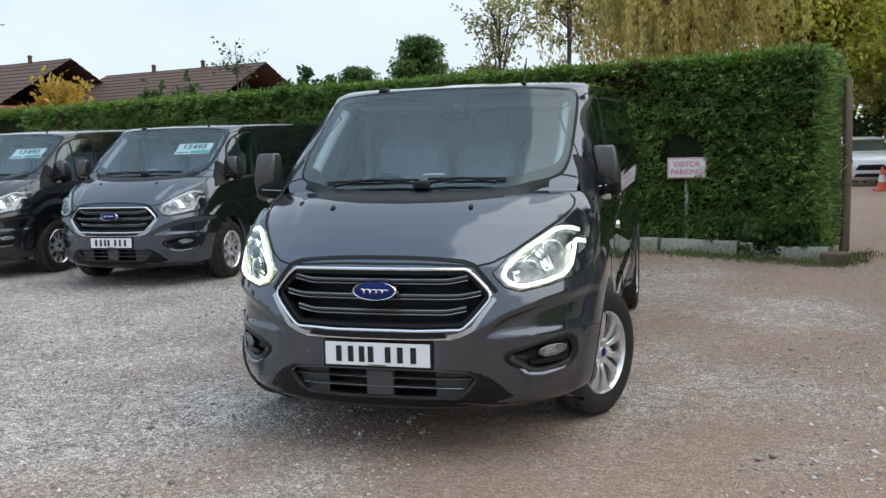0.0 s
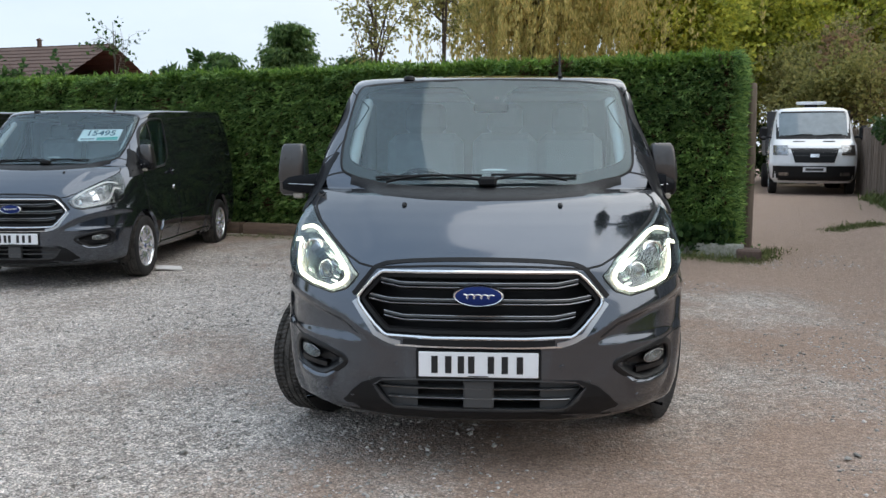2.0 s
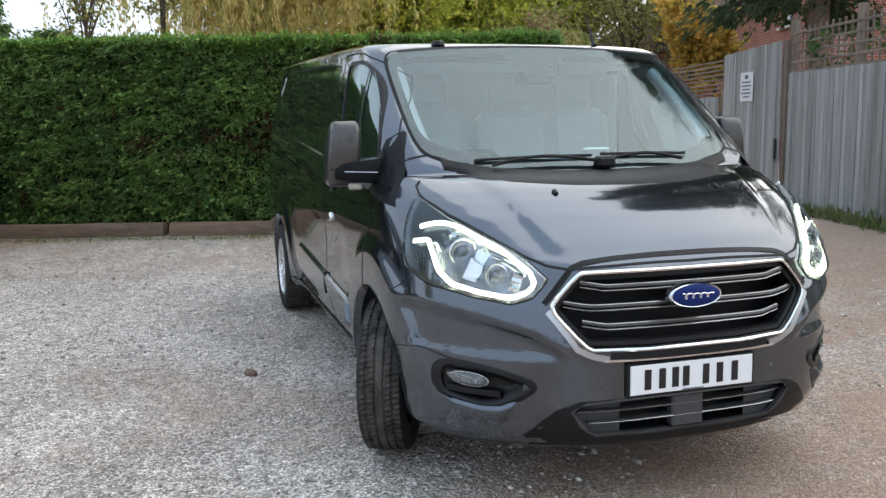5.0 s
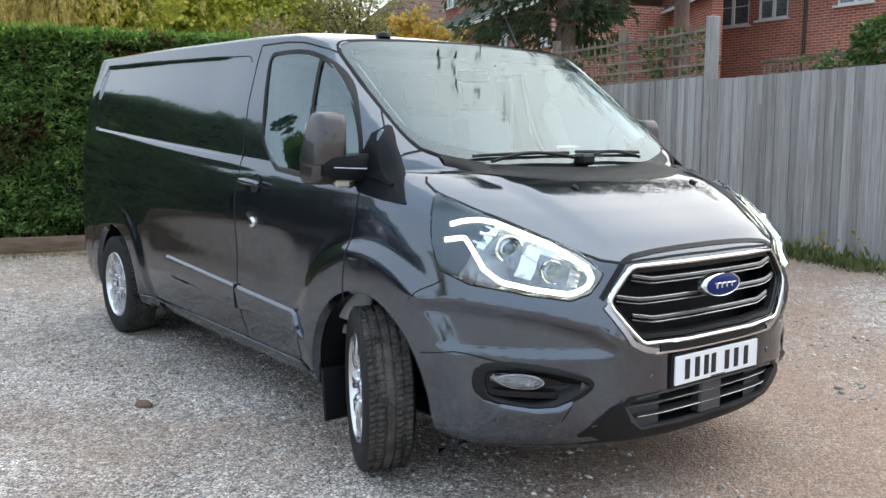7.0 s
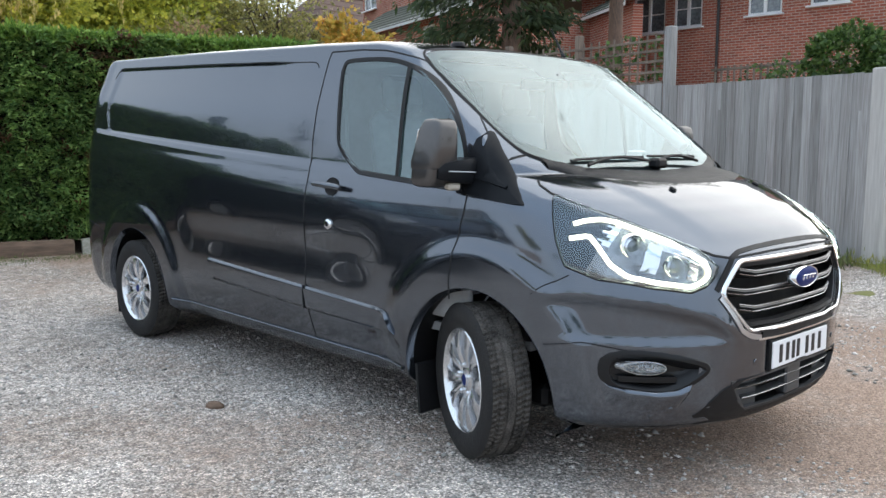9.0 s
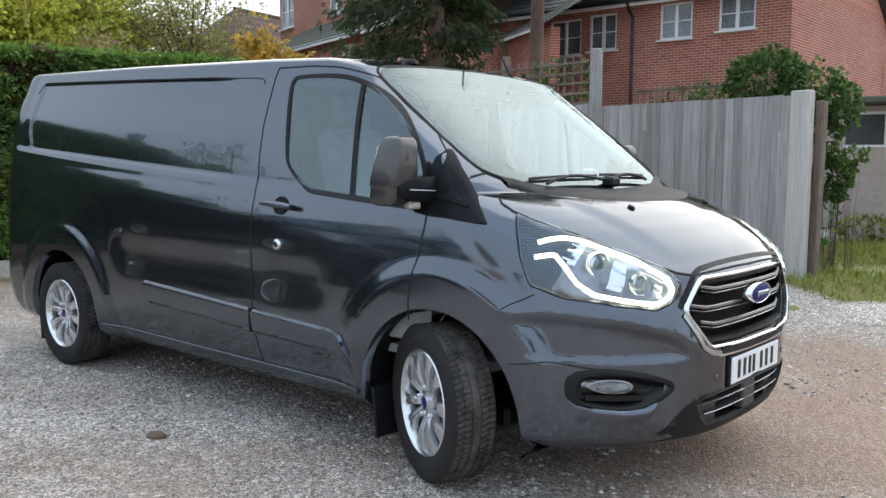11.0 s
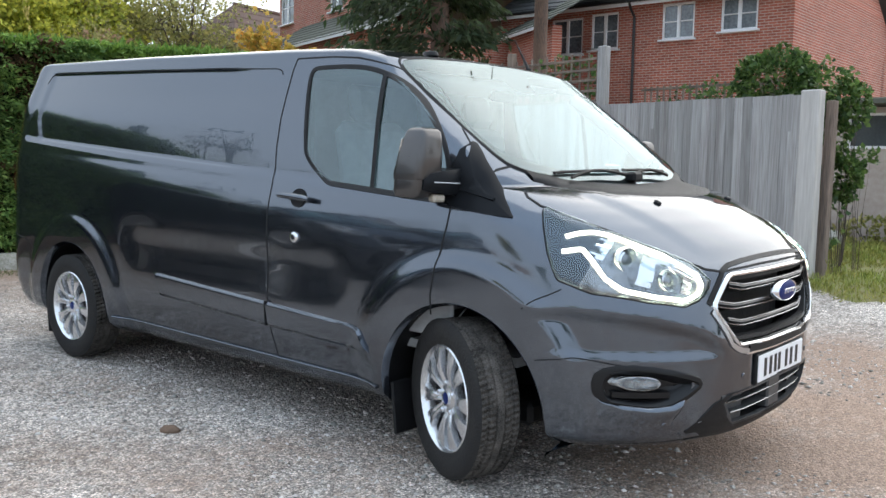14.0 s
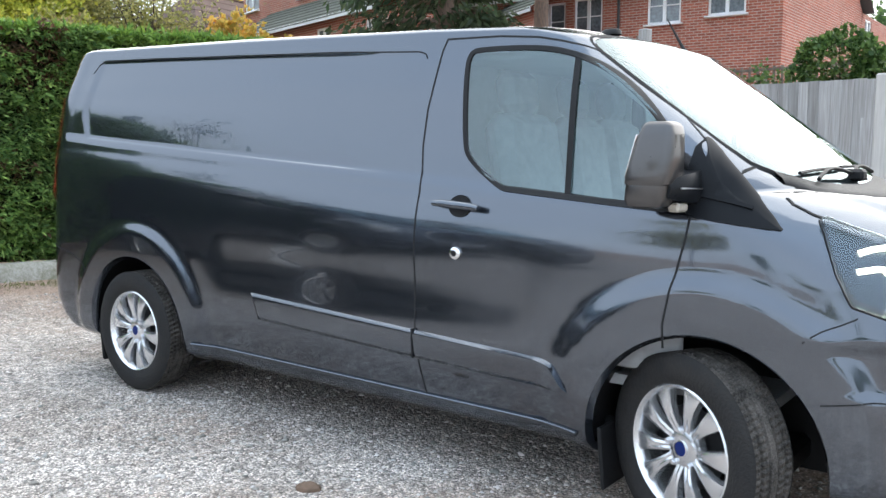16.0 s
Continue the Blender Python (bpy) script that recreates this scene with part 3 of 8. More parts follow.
class Van:
    """All the parts of one van, under an Empty at the ground below its front axle."""

    def __init__(self, m, wb, paint, label, group="", lit=True, steer=0.0, plate_bars=((-.190, -.130, -.075, -.030), (.055, .115, .180)), price=False):
        self.root = thing("panel_van", label, "van", m, group)
        self.wb, self.paint = wb, paint
        verts, faces = van_shell(wb)
        me = bpy.data.meshes.new("shape")
        me.from_pydata(verts, [], faces)
        me.update()
        normals = [tuple(v.normal) for v in me.vertices]
        self.tree = BVHTree.FromPolygons(verts, faces)
        bpy.data.meshes.remove(me)
        s = lambda sg: (lambda p: p[0] * sg > 0.7)  # noqa: E731
        def on_front(x, y, z):
            return [x, self.front_y(x, z), z]

        def on_side(x, y, z):
            return list(self.sp(1 if x > 0 else -1, y, z))

        tests = []
        for sg in (-1, 1):
            tests += [(s(sg), WINDOW_POLY, (1, 2), on_side), (s(sg), circle(-0.03, 0.33, 0.43), (1, 2), on_side), (s(sg), circle(wb - 0.02, 0.33, 0.445), (1, 2), on_side)]
            tests.append((lambda p: p[1] < -0.4, [(sg * x, z) for x, z in FOG_POLY], (0, 2), on_front))
        tests += [(lambda p: p[1] < 0.75 and p[2] > 1.22, SCREEN_POLY, (0, 2), on_front), (lambda p: p[1] < -0.7, GRILLE_POLY, (0, 2), on_front), (lambda p: p[1] < -0.7, LOWER_POLY, (0, 2), on_front)]
        arr, faces = cut(verts, faces, tests)
        self.split(arr, faces, normals)
        self.glazing()
        self.face(lit)
        self.sides()
        self.rear()
        self.cabin()
        self.wheels(steer)
        self.plate(plate_bars)
        if price:
            self.price_card()

    # -- helpers --
    def at(self, p, off=0.0):
        """The nearest place of the body to p, raised by off."""
        q, n, _, _ = self.tree.find_nearest(Vector(p))
        if n.dot(q - Vector((0, max(0.2, min(self.wb + 0.6, q.y)), 0.9))) < 0:
            n = -n
        return q + n * off

    def strip(self, name, pts, width, off, material, parent=None, n=0, label="", closed=False):
        """A flat band laid on the body along points."""
        pts = list(pts) + ([pts[0]] if closed else [])
        total = sum((Vector(b) - Vector(a)).length for a, b in zip(pts, pts[1:]))
        n = n or max(3, int(total / 0.025))
        line = [self.at(lerp_line(pts, k / n), off) for k in range(n + 1)]
        rows = [[], [], [], []]
        for k, p in enumerate(line):
            _, nor, _, _ = self.tree.find_nearest(p)
            nor = (p - self.tree.find_nearest(p)[0]).normalized() if off > 5e-4 else nor
            if closed:
                d = line[(k + 1) % n] - line[k - 1 if k else n - 1]
            else:
                d = line[min(k + 1, n)] - line[max(k - 1, 0)]
            a = d.cross(nor).normalized() * width / 2
            rows[0].append(p - a - nor * off * 0.9)
            rows[1].append(p - a)
            rows[2].append(p + a)
            rows[3].append(p + a - nor * off * 0.9)
        return obj(name, M().grid(rows, self.inward(rows[1:3])), material, parent or self.root, smooth=40, label=label)

    def patch(self, name, top, low, off, material, parent=None, n=24, m=8, label="", bulge=0.0, rim=0.0):
        """A sheet laid on the body between two lines; its rim turns in towards the body."""
        rows = []
        for j in range(m + 1):
            row = []
            for i in range(n + 1):
                p = lerp_line(low, i / n).lerp(lerp_line(top, i / n), j / m)
                edge = min(i, n - i, j, m - j)
                row.append(self.at(p, (off if edge or not rim else off - rim) + bulge * math.sin(math.pi * i / n) * math.sin(math.pi * j / m)))
            rows.append(row)
        return obj(name, M().grid(rows, self.inward(rows)), material, parent or self.root, smooth="all", label=label)

    def inward(self, rows):
        """Whether a sheet wound as it is would face into the body."""
        i, j = len(rows) // 2, len(rows[0]) // 2
        i0, j0 = max(0, i - 1), max(0, j - 1)
        a, b, c = Vector(rows[i0][j0]), Vector(rows[i0][j]), Vector(rows[i][j0])
        nrm = (b - a).cross(c - a)
        return nrm.dot(a - Vector((0, max(0.3, min(self.wb + 0.6, a.y)), 0.9))) < 0

    # -- body panels --
    def split(self, arr, faces, normals):
        wb = self.wb
        groups = {}
        for f in faces:
            c = [sum(arr[i][k] for i in f) / len(f) for k in range(3)]
            x, y, z = abs(c[0]), c[1], c[2]
            side = "driver" if c[0] < 0 else "passenger"
            if z > 1.9 + roof_drop(y, 2.0, wb) and y > 0.4:
                g = "roof"
            elif y < -0.30 and z > 0.945 and not (x > 0.52 + (z - 0.93) * 1.4 and z < 1.2):
                g = "bonnet"
            elif y < 0.1 and z < 0.80 and (y < -0.35 or z < 0.3):
                g = "front_bumper"
            elif y > wb + 0.35 and z < 0.72:
                g = "rear_bumper"
            elif x > 0.6 and 0.06 < y < 1.225 and 0.33 < z:
                g = "front_door_" + side
            else:
                g = "body_shell"
            groups.setdefault(g, []).append(f)
        self.panels = {}
        for g, fs in groups.items():
            used = sorted({i for f in fs for i in f})
            ix = {i: k for k, i in enumerate(used)}
            mesh = M().add([arr[i] for i in used], [tuple(ix[i] for i in f) for f in fs])
            ob = obj(g.replace("_driver", "").replace("_passenger", ""), mesh, self.paint, self.root, smooth="all")
            ob.data.normals_split_custom_set_from_vertices([normals[i] for i in used])
            self.panels[g] = ob

    def rings(self, name, rows, material, parent=None, label="", cap=False, smooth="all"):
        """A closed band through outlines of equal length; cap closes the last with a fan."""
        m = M()
        rows = [[tuple(p) for p in r] for r in rows]
        inw = self.inward([r[:4] for r in rows[:2]])
        m.grid([r + r[:1] for r in rows], inw)
        if cap:
            r = rows[-1]
            c = tuple(sum(p[k] for p in r) / len(r) for k in range(3))
            n = len(r)
            m.add(r + [c], [((i + 1) % n, i, n) if inw else (i, (i + 1) % n, n) for i in range(n)])
        ob = obj(name, m, material, parent or self.root, smooth=smooth, label=label)
        return ob

    def ahead(self, poly, off, sg=1):
        """An outline in x, z laid on the front of the body."""
        return [Vector((sg * x, self.front_y(sg * x, z) - off, z)) for x, z in poly]

    def aside(self, sg, poly, off):
        """An outline in y, z laid on a side of the body."""
        return [self.sp(sg, y, z) + Vector((sg * off, 0, 0)) for y, z in poly]

    # -- glass --
    def fair(self):
        """Smooth sheets through the windscreen's and the door windows' openings."""
        A, B = [], []
        for x in np.linspace(0, 0.80, 41):
            for z in np.linspace(1.262, 1.835, 49):
                if z > 1.25 + 0.10 * (x / 0.78) ** 3:
                    A.append(self.screen_terms(x, z))
                    B.append(self.front_y(x, z))
        self.screen_fit = np.linalg.lstsq(np.array(A), np.array(B), rcond=None)[0]
        A, B = [], []
        for y, z in WINDOW_POLY + shrunk(WINDOW_POLY, 0.88) + shrunk(WINDOW_POLY, 0.75) + shrunk(WINDOW_POLY, 0.62) + shrunk(WINDOW_POLY, 0.5) + shrunk(WINDOW_POLY, 0.35) + shrunk(WINDOW_POLY, 0.2):
            A.append(self.pane_terms(y, z))
            B.append(self.sp(1, y, z).x)
        self.pane_fit = np.linalg.lstsq(np.array(A), np.array(B), rcond=None)[0]

    def screen_terms(self, x, z):
        return [(x / 0.8) ** i * ((z - 1.55) / 0.3) ** k for i in (0, 2, 6) for k in range(3)]

    def pane_terms(self, y, z):
        return [((y - 0.55) / 0.5) ** i * ((z - 1.5) / 0.3) ** k for i in range(4) for k in range(4) if i + k < 4]

    def screen_y(self, x, z):
        return float(np.dot(self.screen_fit, self.screen_terms(x, z)))

    def screen(self, poly, off):
        return [Vector((x, self.screen_y(x, z) - off, z)) for x, z in poly]

    def pane(self, sg, poly, off):
        return [Vector((sg * (float(np.dot(self.pane_fit, self.pane_terms(y, z))) + off), y, z)) for y, z in poly]

    def glazing(self):
        self.fair()
        ws = self.rings("windscreen", [self.screen(shrunk(SCREEN_POLY, f), 0.007) for f in (1, 0.985, 0.95, 0.9, 0.82, 0.72, 0.6, 0.46, 0.3, 0.15, 0.04)], GLASS, cap=True, label="greenish curved windscreen glass")
        ws.visible_shadow = False
        self.rings("screen_border", [self.screen(SCREEN_POLY, 0.002), self.screen(inset(SCREEN_POLY, 0.018), 0.002), self.screen([(x * (1 - 0.045), z + (0.050 if z < 1.42 else 0.018 if z < 1.7 else -0.03) * smooth01((abs(z - 1.56) - 0.05) / 0.2)) for x, z in SCREEN_POLY], 0.001)], PLASTIC, label="black border printed round the windscreen")
        self.rings("screen_seal", [self.ahead(inset(SCREEN_POLY, -0.014), 0.001), self.ahead(inset(SCREEN_POLY, -0.010), 0.004), self.screen(inset(SCREEN_POLY, -0.004), 0.007), self.screen(inset(SCREEN_POLY, 0.001), 0.0075)], SEAM)
        # dark sensor patch at the top of the screen
        g = []
        for k in range(7):
            z, w_ = 1.84 - 0.022 * k, (0.235, 0.20, 0.16, 0.13, 0.115, 0.105, 0.09)[k]
            g.append([(x, self.screen_y(x, z) - 0.004, z) for x in np.linspace(-w_, w_, 9)])
        sh = obj("sensor_housing", M().grid(g), PLASTIC, self.root, smooth="all", label="dark camera housing behind the top of the windscreen")
        obj("sensor_eye", M().lathe([(0.0, -0.001), (0.010, 0.0)], 14, Matrix.Translation((0.055, self.screen_y(0.055, 1.735) - 0.0055, 1.735)) @ Matrix.Rotation(radians(-90), 4, "Z")), SATIN, sh)
        for sg in (-1, 1):
            door = self.panels["front_door_driver" if sg < 0 else "front_door_passenger"]
            g = self.rings("door_glass", [self.pane(sg, shrunk(WINDOW_POLY, f), 0.001) for f in (1, 0.93, 0.8, 0.62, 0.42, 0.2)], GLASS_SIDE, door, cap=True)
            g.visible_shadow = False
            self.rings("window_seal", [self.aside(sg, inset(WINDOW_POLY, -0.010), -0.001), self.aside(sg, inset(WINDOW_POLY, -0.008), 0.006), self.aside(sg, inset(WINDOW_POLY, 0.010), 0.006), self.aside(sg, inset(WINDOW_POLY, 0.014), -0.002)], PLASTIC, door, smooth=40)
            bar = [self.pane(sg, [(0.515 + 0.02 * t + d, 1.205 + 0.545 * t) for t in np.linspace(0, 1, 13)], 0.008) for d in (-0.013, 0.013)]
            obj("window_divider", M().grid(bar, self.inward(bar)), PLASTIC, door)
            # black quarter in front of the mirror
            self.rings("mirror_corner", [self.aside(sg, CORNER_POLY, 0.0005), self.aside(sg, inset(CORNER_POLY, 0.004), 0.010), self.aside(sg, shrunk(CORNER_POLY, 0.6), 0.011), self.aside(sg, shrunk(CORNER_POLY, 0.2), 0.011)], PLASTIC, cap=True, smooth=40, label="black plastic triangle below the windscreen pillar").data.materials[0] = PIANO
            self.strip("corner_rib", [self.sp(sg, y, z) for y, z in ((0.05, 1.245), (-0.17, 1.19))], 0.014, 0.017, PIANO)
            # pillar joint
            self.strip("panel_seam", [self.sp(sg, -0.10, 1.315), self.sp(sg, -0.135, 1.34), self.sp(sg, -0.15, 1.365)], 0.006, 0.0015, SEAM)

    def front_y(self, x, z):
        hit = self.tree.ray_cast(Vector((x, -3, z)), Vector((0, 1, 0)))
        return hit[0].y if hit[0] else -0.3

    def sp(self, sg, y, z):
        """The side of the body at that length and height."""
        hit = self.tree.ray_cast(Vector((sg * 2.0, y, z)), Vector((-sg, 0, 0)))
        return hit[0] if hit[0] else Vector((sg * 0.9, y, z))

    def fp(self, x, z):
        return (x, self.front_y(x, z), z)

    # -- front end --
    def face(self, lit):
        # grille: dark back, chrome surround, double bars
        g = obj("grille", M().grid([[(x, -0.90 + 0.35 * abs(x) ** 2.2, z) for x in np.linspace(-0.58, 0.58, 13)] for z in (0.62, 0.78, 0.95)], flip=False), PLASTIC, self.root, label="black radiator grille with bright bars")
        ring = [self.fp(x, z) for x, z in GRILLE_POLY]
        self.rings("grille_surround", [self.ahead(inset(GRILLE_POLY, -0.010), 0.0), self.ahead(inset(GRILLE_POLY, -0.009), 0.010), self.ahead(inset(GRILLE_POLY, -0.003), 0.014), self.ahead(inset(GRILLE_POLY, 0.004), 0.010), self.ahead(inset(GRILLE_POLY, 0.006), -0.01)], CHROME, g, smooth=50, label="chrome grille surround")
        # black strip laid on to draw the shadow line over the grille
        hood = [(x, z) for x, z in [(-0.56, 0.815), (-0.455, 0.940), (-0.41, 0.956), (0.41, 0.956), (0.455, 0.940), (0.56, 0.815)]]
        self.strip("grille_shadow_line", [self.fp(x, z) for x, z in hood], 0.022, 0.003, PLASTIC, g, n=70)
        wide = [self.fp(x, z) for x, z in [(-0.553, 0.79), (-0.455, 0.652), (-0.40, 0.624), (-0.34, 0.612)]]
        for sg in (-1, 1):
            self.strip("surround_corner", [(sg * abs(p[0]), p[1], p[2]) for p in wide], 0.022, 0.006, SATIN, g, label="satin silver corner of the grille surround")
        self.rings("grille_frame", [self.ahead(inset(GRILLE_POLY, 0.010), -0.012), self.ahead(inset(GRILLE_POLY, 0.026), -0.014), self.ahead(inset(GRILLE_POLY, 0.03), -0.04)], PLASTIC, g, smooth=40)
        lip = M()
        ins = [Vector(p) for p in ring]
        lip.grid([[tuple(p) for p in ins + ins[:1]], [(p.x * 0.97, p.y + 0.10, 0.785 + (p.z - 0.785) * 0.96) for p in ins + ins[:1]]])
        obj("grille_lip", lip, PLASTIC, g, smooth=40)
        for z, w in ((0.867, 0.430), (0.795, 0.488), (0.722, 0.42)):
            bar = M()
            for dz, r in ((0.0105, 0.0024), (-0.0100, 0.0026)):
                for sg in (-1, 1):
                    pts = [(sg * x, self.front_y(sg * min(x, 0.5), 0.60) + 0.030 + 0.012 * (x / w) ** 2, z + dz + (0.016 * ((x - w + 0.09) / 0.09) if x > w - 0.09 else 0)) for x in np.linspace(0, w, 16)]
                    bar.tube(pts, r, 6)
            obj("grille_bar", bar, BAR, g, smooth=40)
            back = M()
            for sg in (-1, 1):
                pts = [(sg * x, self.front_y(sg * min(x, 0.5), 0.60) + 0.045 + 0.012 * (x / w) ** 2, z + (0.016 * ((x - w + 0.09) / 0.09) if x > w - 0.09 else 0)) for x in np.linspace(0, w, 16)]
                rows = [[(p[0], p[1] - 0.012, p[2] + 0.014) for p in pts], [(p[0], p[1] - 0.020, p[2] + 0.002) for p in pts], [(p[0], p[1] + 0.03, p[2] - 0.026) for p in pts]]
                back.grid(rows, flip=sg < 0)
            obj("grille_slat", back, SLAT, g, smooth=40)
        # oval badge
        yb = self.front_y(0, 0.83) - 0.004
        rotm = Matrix.Translation((0, yb, 0.828)) @ Matrix.Rotation(radians(90), 4, "Z") @ Matrix.Diagonal((1, 0.112, 0.046, 1))
        b = obj("badge", M().lathe([(0.88, -0.015), (0.94, -0.017), (1.0, -0.010), (1.0, 0.02)], 40, Matrix.Translation((0, yb, 0.828)) @ Matrix.Rotation(radians(90), 4, "Z") @ Matrix.Diagonal((1, 0.112, 0.046, 1))), CHROME, g, smooth=60, label="oval badge with a bright rim")
        obj("badge_field", M().lathe([(0.0, -0.0235), (0.5, -0.0225), (0.78, -0.0195), (0.89, -0.0155)], 40, rotm), BLUE, b, smooth=60)
        # the mark: one flowing looped stroke
        mark = M().tube([(-0.062 + 0.124 * t + 0.010 * math.sin(t * 26), yb - 0.0225, 0.828 + 0.010 * math.cos(t * 26) * (1 - 0.3 * t)) for t in np.linspace(0, 1, 60)], 0.0026, 5)
        obj("badge_mark", mark, CHROME, b, smooth=40)
        # black strip and bright line under the grille
        self.strip("grille_underside", [self.fp(x, 0.621) for x in (-0.33, 0, 0.33)], 0.026, 0.004, PLASTIC, g)
        self.strip("bright_line", [self.fp(x, 0.606) for x in (-0.36, -0.2, 0, 0.2, 0.36)], 0.008, 0.009, CHROME, g)
        # lower intake
        k = obj("lower_intake", M().grid([[(x, -0.90 + 0.35 * abs(x) ** 2.2, z) for x in np.linspace(-0.52, 0.52, 11)] for z in (0.28, 0.40, 0.48)]), PLASTIC, self.root, label="black lower bumper intake")
        ins = [Vector(self.fp(x, z)) for x, z in LOWER_POLY]
        obj("intake_lip", M().grid([[tuple(p) for p in ins + ins[:1]], [(p.x * 0.95, p.y + 0.09, 0.39 + (p.z - 0.39) * 0.9) for p in ins + ins[:1]]]), PLASTIC, k, smooth=40)
        self.rings("intake_rim", [self.ahead(inset(LOWER_POLY, -0.014), 0.0), self.ahead(inset(LOWER_POLY, -0.012), 0.004), self.ahead(inset(LOWER_POLY, 0.004), 0.004), self.ahead(inset(LOWER_POLY, 0.005), -0.02)], PLASTIC_GREY, k, smooth=40)
        for z, w in ((0.410, 0.44), (0.366, 0.40)):
            pts = [(x, self.front_y(x, 0.45) + 0.022, z) for x in np.linspace(-w, w, 19)]
            obj("intake_slat", M().grid([[(p[0], p[1] + 0.05, p[2] - 0.004) for p in pts], [(p[0], p[1], p[2] - 0.003) for p in pts], [(p[0], p[1], p[2] + 0.003) for p in pts], [(p[0], p[1] + 0.05, p[2] + 0.004) for p in pts]]), PLASTIC_GREY, k, smooth=30)
            obj("slat_edge", M().tube([(p[0], p[1] - 0.002, p[2]) for p in pts], 0.0022, 5), BAR, k)
        obj("radar_cover", M().box((0, -0.985, 0.385), (0.135, 0.05, 0.13), 0.008), PLASTIC_GREY, k, smooth=30)
        for sg in (-1, 1):
            pts = [(sg * x, self.front_y(sg * x, 0.40) + 0.045, x) for x in np.linspace(0.27, 0.48, 7)]
            obj("intake_panel", M().grid([[(p[0], p[1], 0.31) for p in pts], [(p[0], p[1], 0.455) for p in pts]], flip=sg > 0), PLASTIC_GREY, k)
        # dark panel round the intake
        def turned(poly, k=72):
            cx, cz, res = 0.0, 0.375, []
            for i in range(k):
                a = 2 * math.pi * i / k
                far = (cx + 2 * math.cos(a), cz + 2 * math.sin(a))
                best = None
                for (ax, az), (bx, bz) in zip(poly, poly[1:] + poly[:1]):
                    den = (far[0] - cx) * (bz - az) - (far[1] - cz) * (bx - ax)
                    if abs(den) > 1e-9:
                        u = ((ax - cx) * (bz - az) - (az - cz) * (bx - ax)) / den
                        v = ((ax - cx) * (far[1] - cz) - (az - cz) * (far[0] - cx)) / den
                        if 0 < u <= 1 and -1e-6 <= v <= 1 + 1e-6:
                            best = u if best is None else min(u, best)
                res.append((cx + (far[0] - cx) * best, cz + (far[1] - cz) * best))
            return res

        outer = turned(rounded([(-0.44, 0.462), (0.44, 0.462), (0.53, 0.425), (0.64, 0.305), (0.66, 0.262), (-0.66, 0.262), (-0.64, 0.305), (-0.53, 0.425)], 1))
        inner_ = turned(inset(LOWER_POLY, -0.008))
        mids = [[(a[0] + (b_[0] - a[0]) * t, a[1] + (b_[1] - a[1]) * t) for a, b_ in zip(outer, inner_)] for t in (0.03, 0.3, 0.6, 1.0)]
        self.rings("intake_panel", [self.ahead(outer, 0.0005)] + [self.ahead(m_, 0.005) for m_ in mids], PLASTIC, k, smooth=40)
        # matt lower lip of the bumper
        lip_top, lip_low = [], []
        for x in np.linspace(-0.80, 0.80, 61):
            zt = float(np.interp(abs(x), [0, 0.40, 0.66, 0.80], [0.298, 0.298, 0.272, 0.262]))
            lip_top.append(Vector((x, self.front_y(x, zt) - 0.003, zt)))
            lip_low.append(Vector((x, self.front_y(x, 0.215) - 0.003, 0.215)))
        obj("bumper_lip", M().grid([lip_low, [a.lerp(b, 0.5) + Vector((0, -0.008, 0)) for a, b in zip(lip_low, lip_top)], lip_top]), PLASTIC, self.panels["front_bumper"], smooth=50)
        for sg in (-1, 1):
            self.headlight(sg, lit)
            self.fog(sg)
            # bumper joints
            self.strip("panel_seam", [self.at((sg * x, y, z)) for x, y, z in ((0.80, -0.72, 0.588), (0.90, -0.56, 0.60), (0.95, -0.42, 0.585))], 0.005, 0.0012, SEAM)
            self.strip("panel_seam", [(sg * 0.90, -0.50, 0.86), (sg * 0.96, -0.36, 0.78)], 0.005, 0.0012, SEAM)
            # parking sensors
            for x, y, z in ((0.72, -0.86, 0.35), (0.36, -1.0, 0.515)):
                p = self.at((sg * x, y, z), 0.001)
                nrm = (p - self.at((sg * x, y, z), 0)).normalized()
                rot = Vector((1, 0, 0)).rotation_difference(nrm).to_matrix().to_4x4()
                obj("parking_sensor", M().lathe([(0.0, 0.003), (0.010, 0.003), (0.012, 0.0)], 14, Matrix.Translation(p) @ rot), self.paint, self.panels["front_bumper"], smooth=40)
        # bonnet shut line and washer jets
        edge = [(0.0, -0.985, 0.945), (0.30, -0.975, 0.945), (0.46, -0.945, 0.935), (0.535, -0.91, 0.950), (0.60, -0.85, 0.984), (0.70, -0.70, 1.054), (0.79, -0.535, 1.116), (0.842, -0.40, 1.167), (0.858, -0.345, 1.195), (0.87, -0.30, 1.27), (0.84, -0.27, 1.29)]
        for sg in (-1, 1):
            self.strip("panel_seam", [(sg * x, y, z) for x, y, z in edge], 0.009, 0.003, SEAM, n=90)
            p = self.at((sg * 0.368, -0.612, 1.19), 0.004)
            obj("washer_jet", M().box(tuple(p), (0.022, 0.034, 0.014), 0.006, Matrix.Rotation(radians(25), 4, "X")), PLASTIC, self.panels["bonnet"], smooth=30)
        # cowl and wipers
        cw = []
        for d, off in ((-0.006, 0.012), (-0.03, 0.014), (-0.046, 0.006), (-0.050, -0.004)):
            cw.append([(x, self.front_y(x, zz + d) - off * 0.5, zz + d + off * 0.5) for x, zz in [(x, float(np.interp(abs(x), [0, 0.25, 0.5, 0.7], [1.255, 1.259, 1.275, 1.316]))) for x in np.linspace(-0.70, 0.70, 41)]])
        obj("cowl", M().grid(cw, True), PLASTIC, self.root, smooth=50, label="black cowl panel under the windscreen")
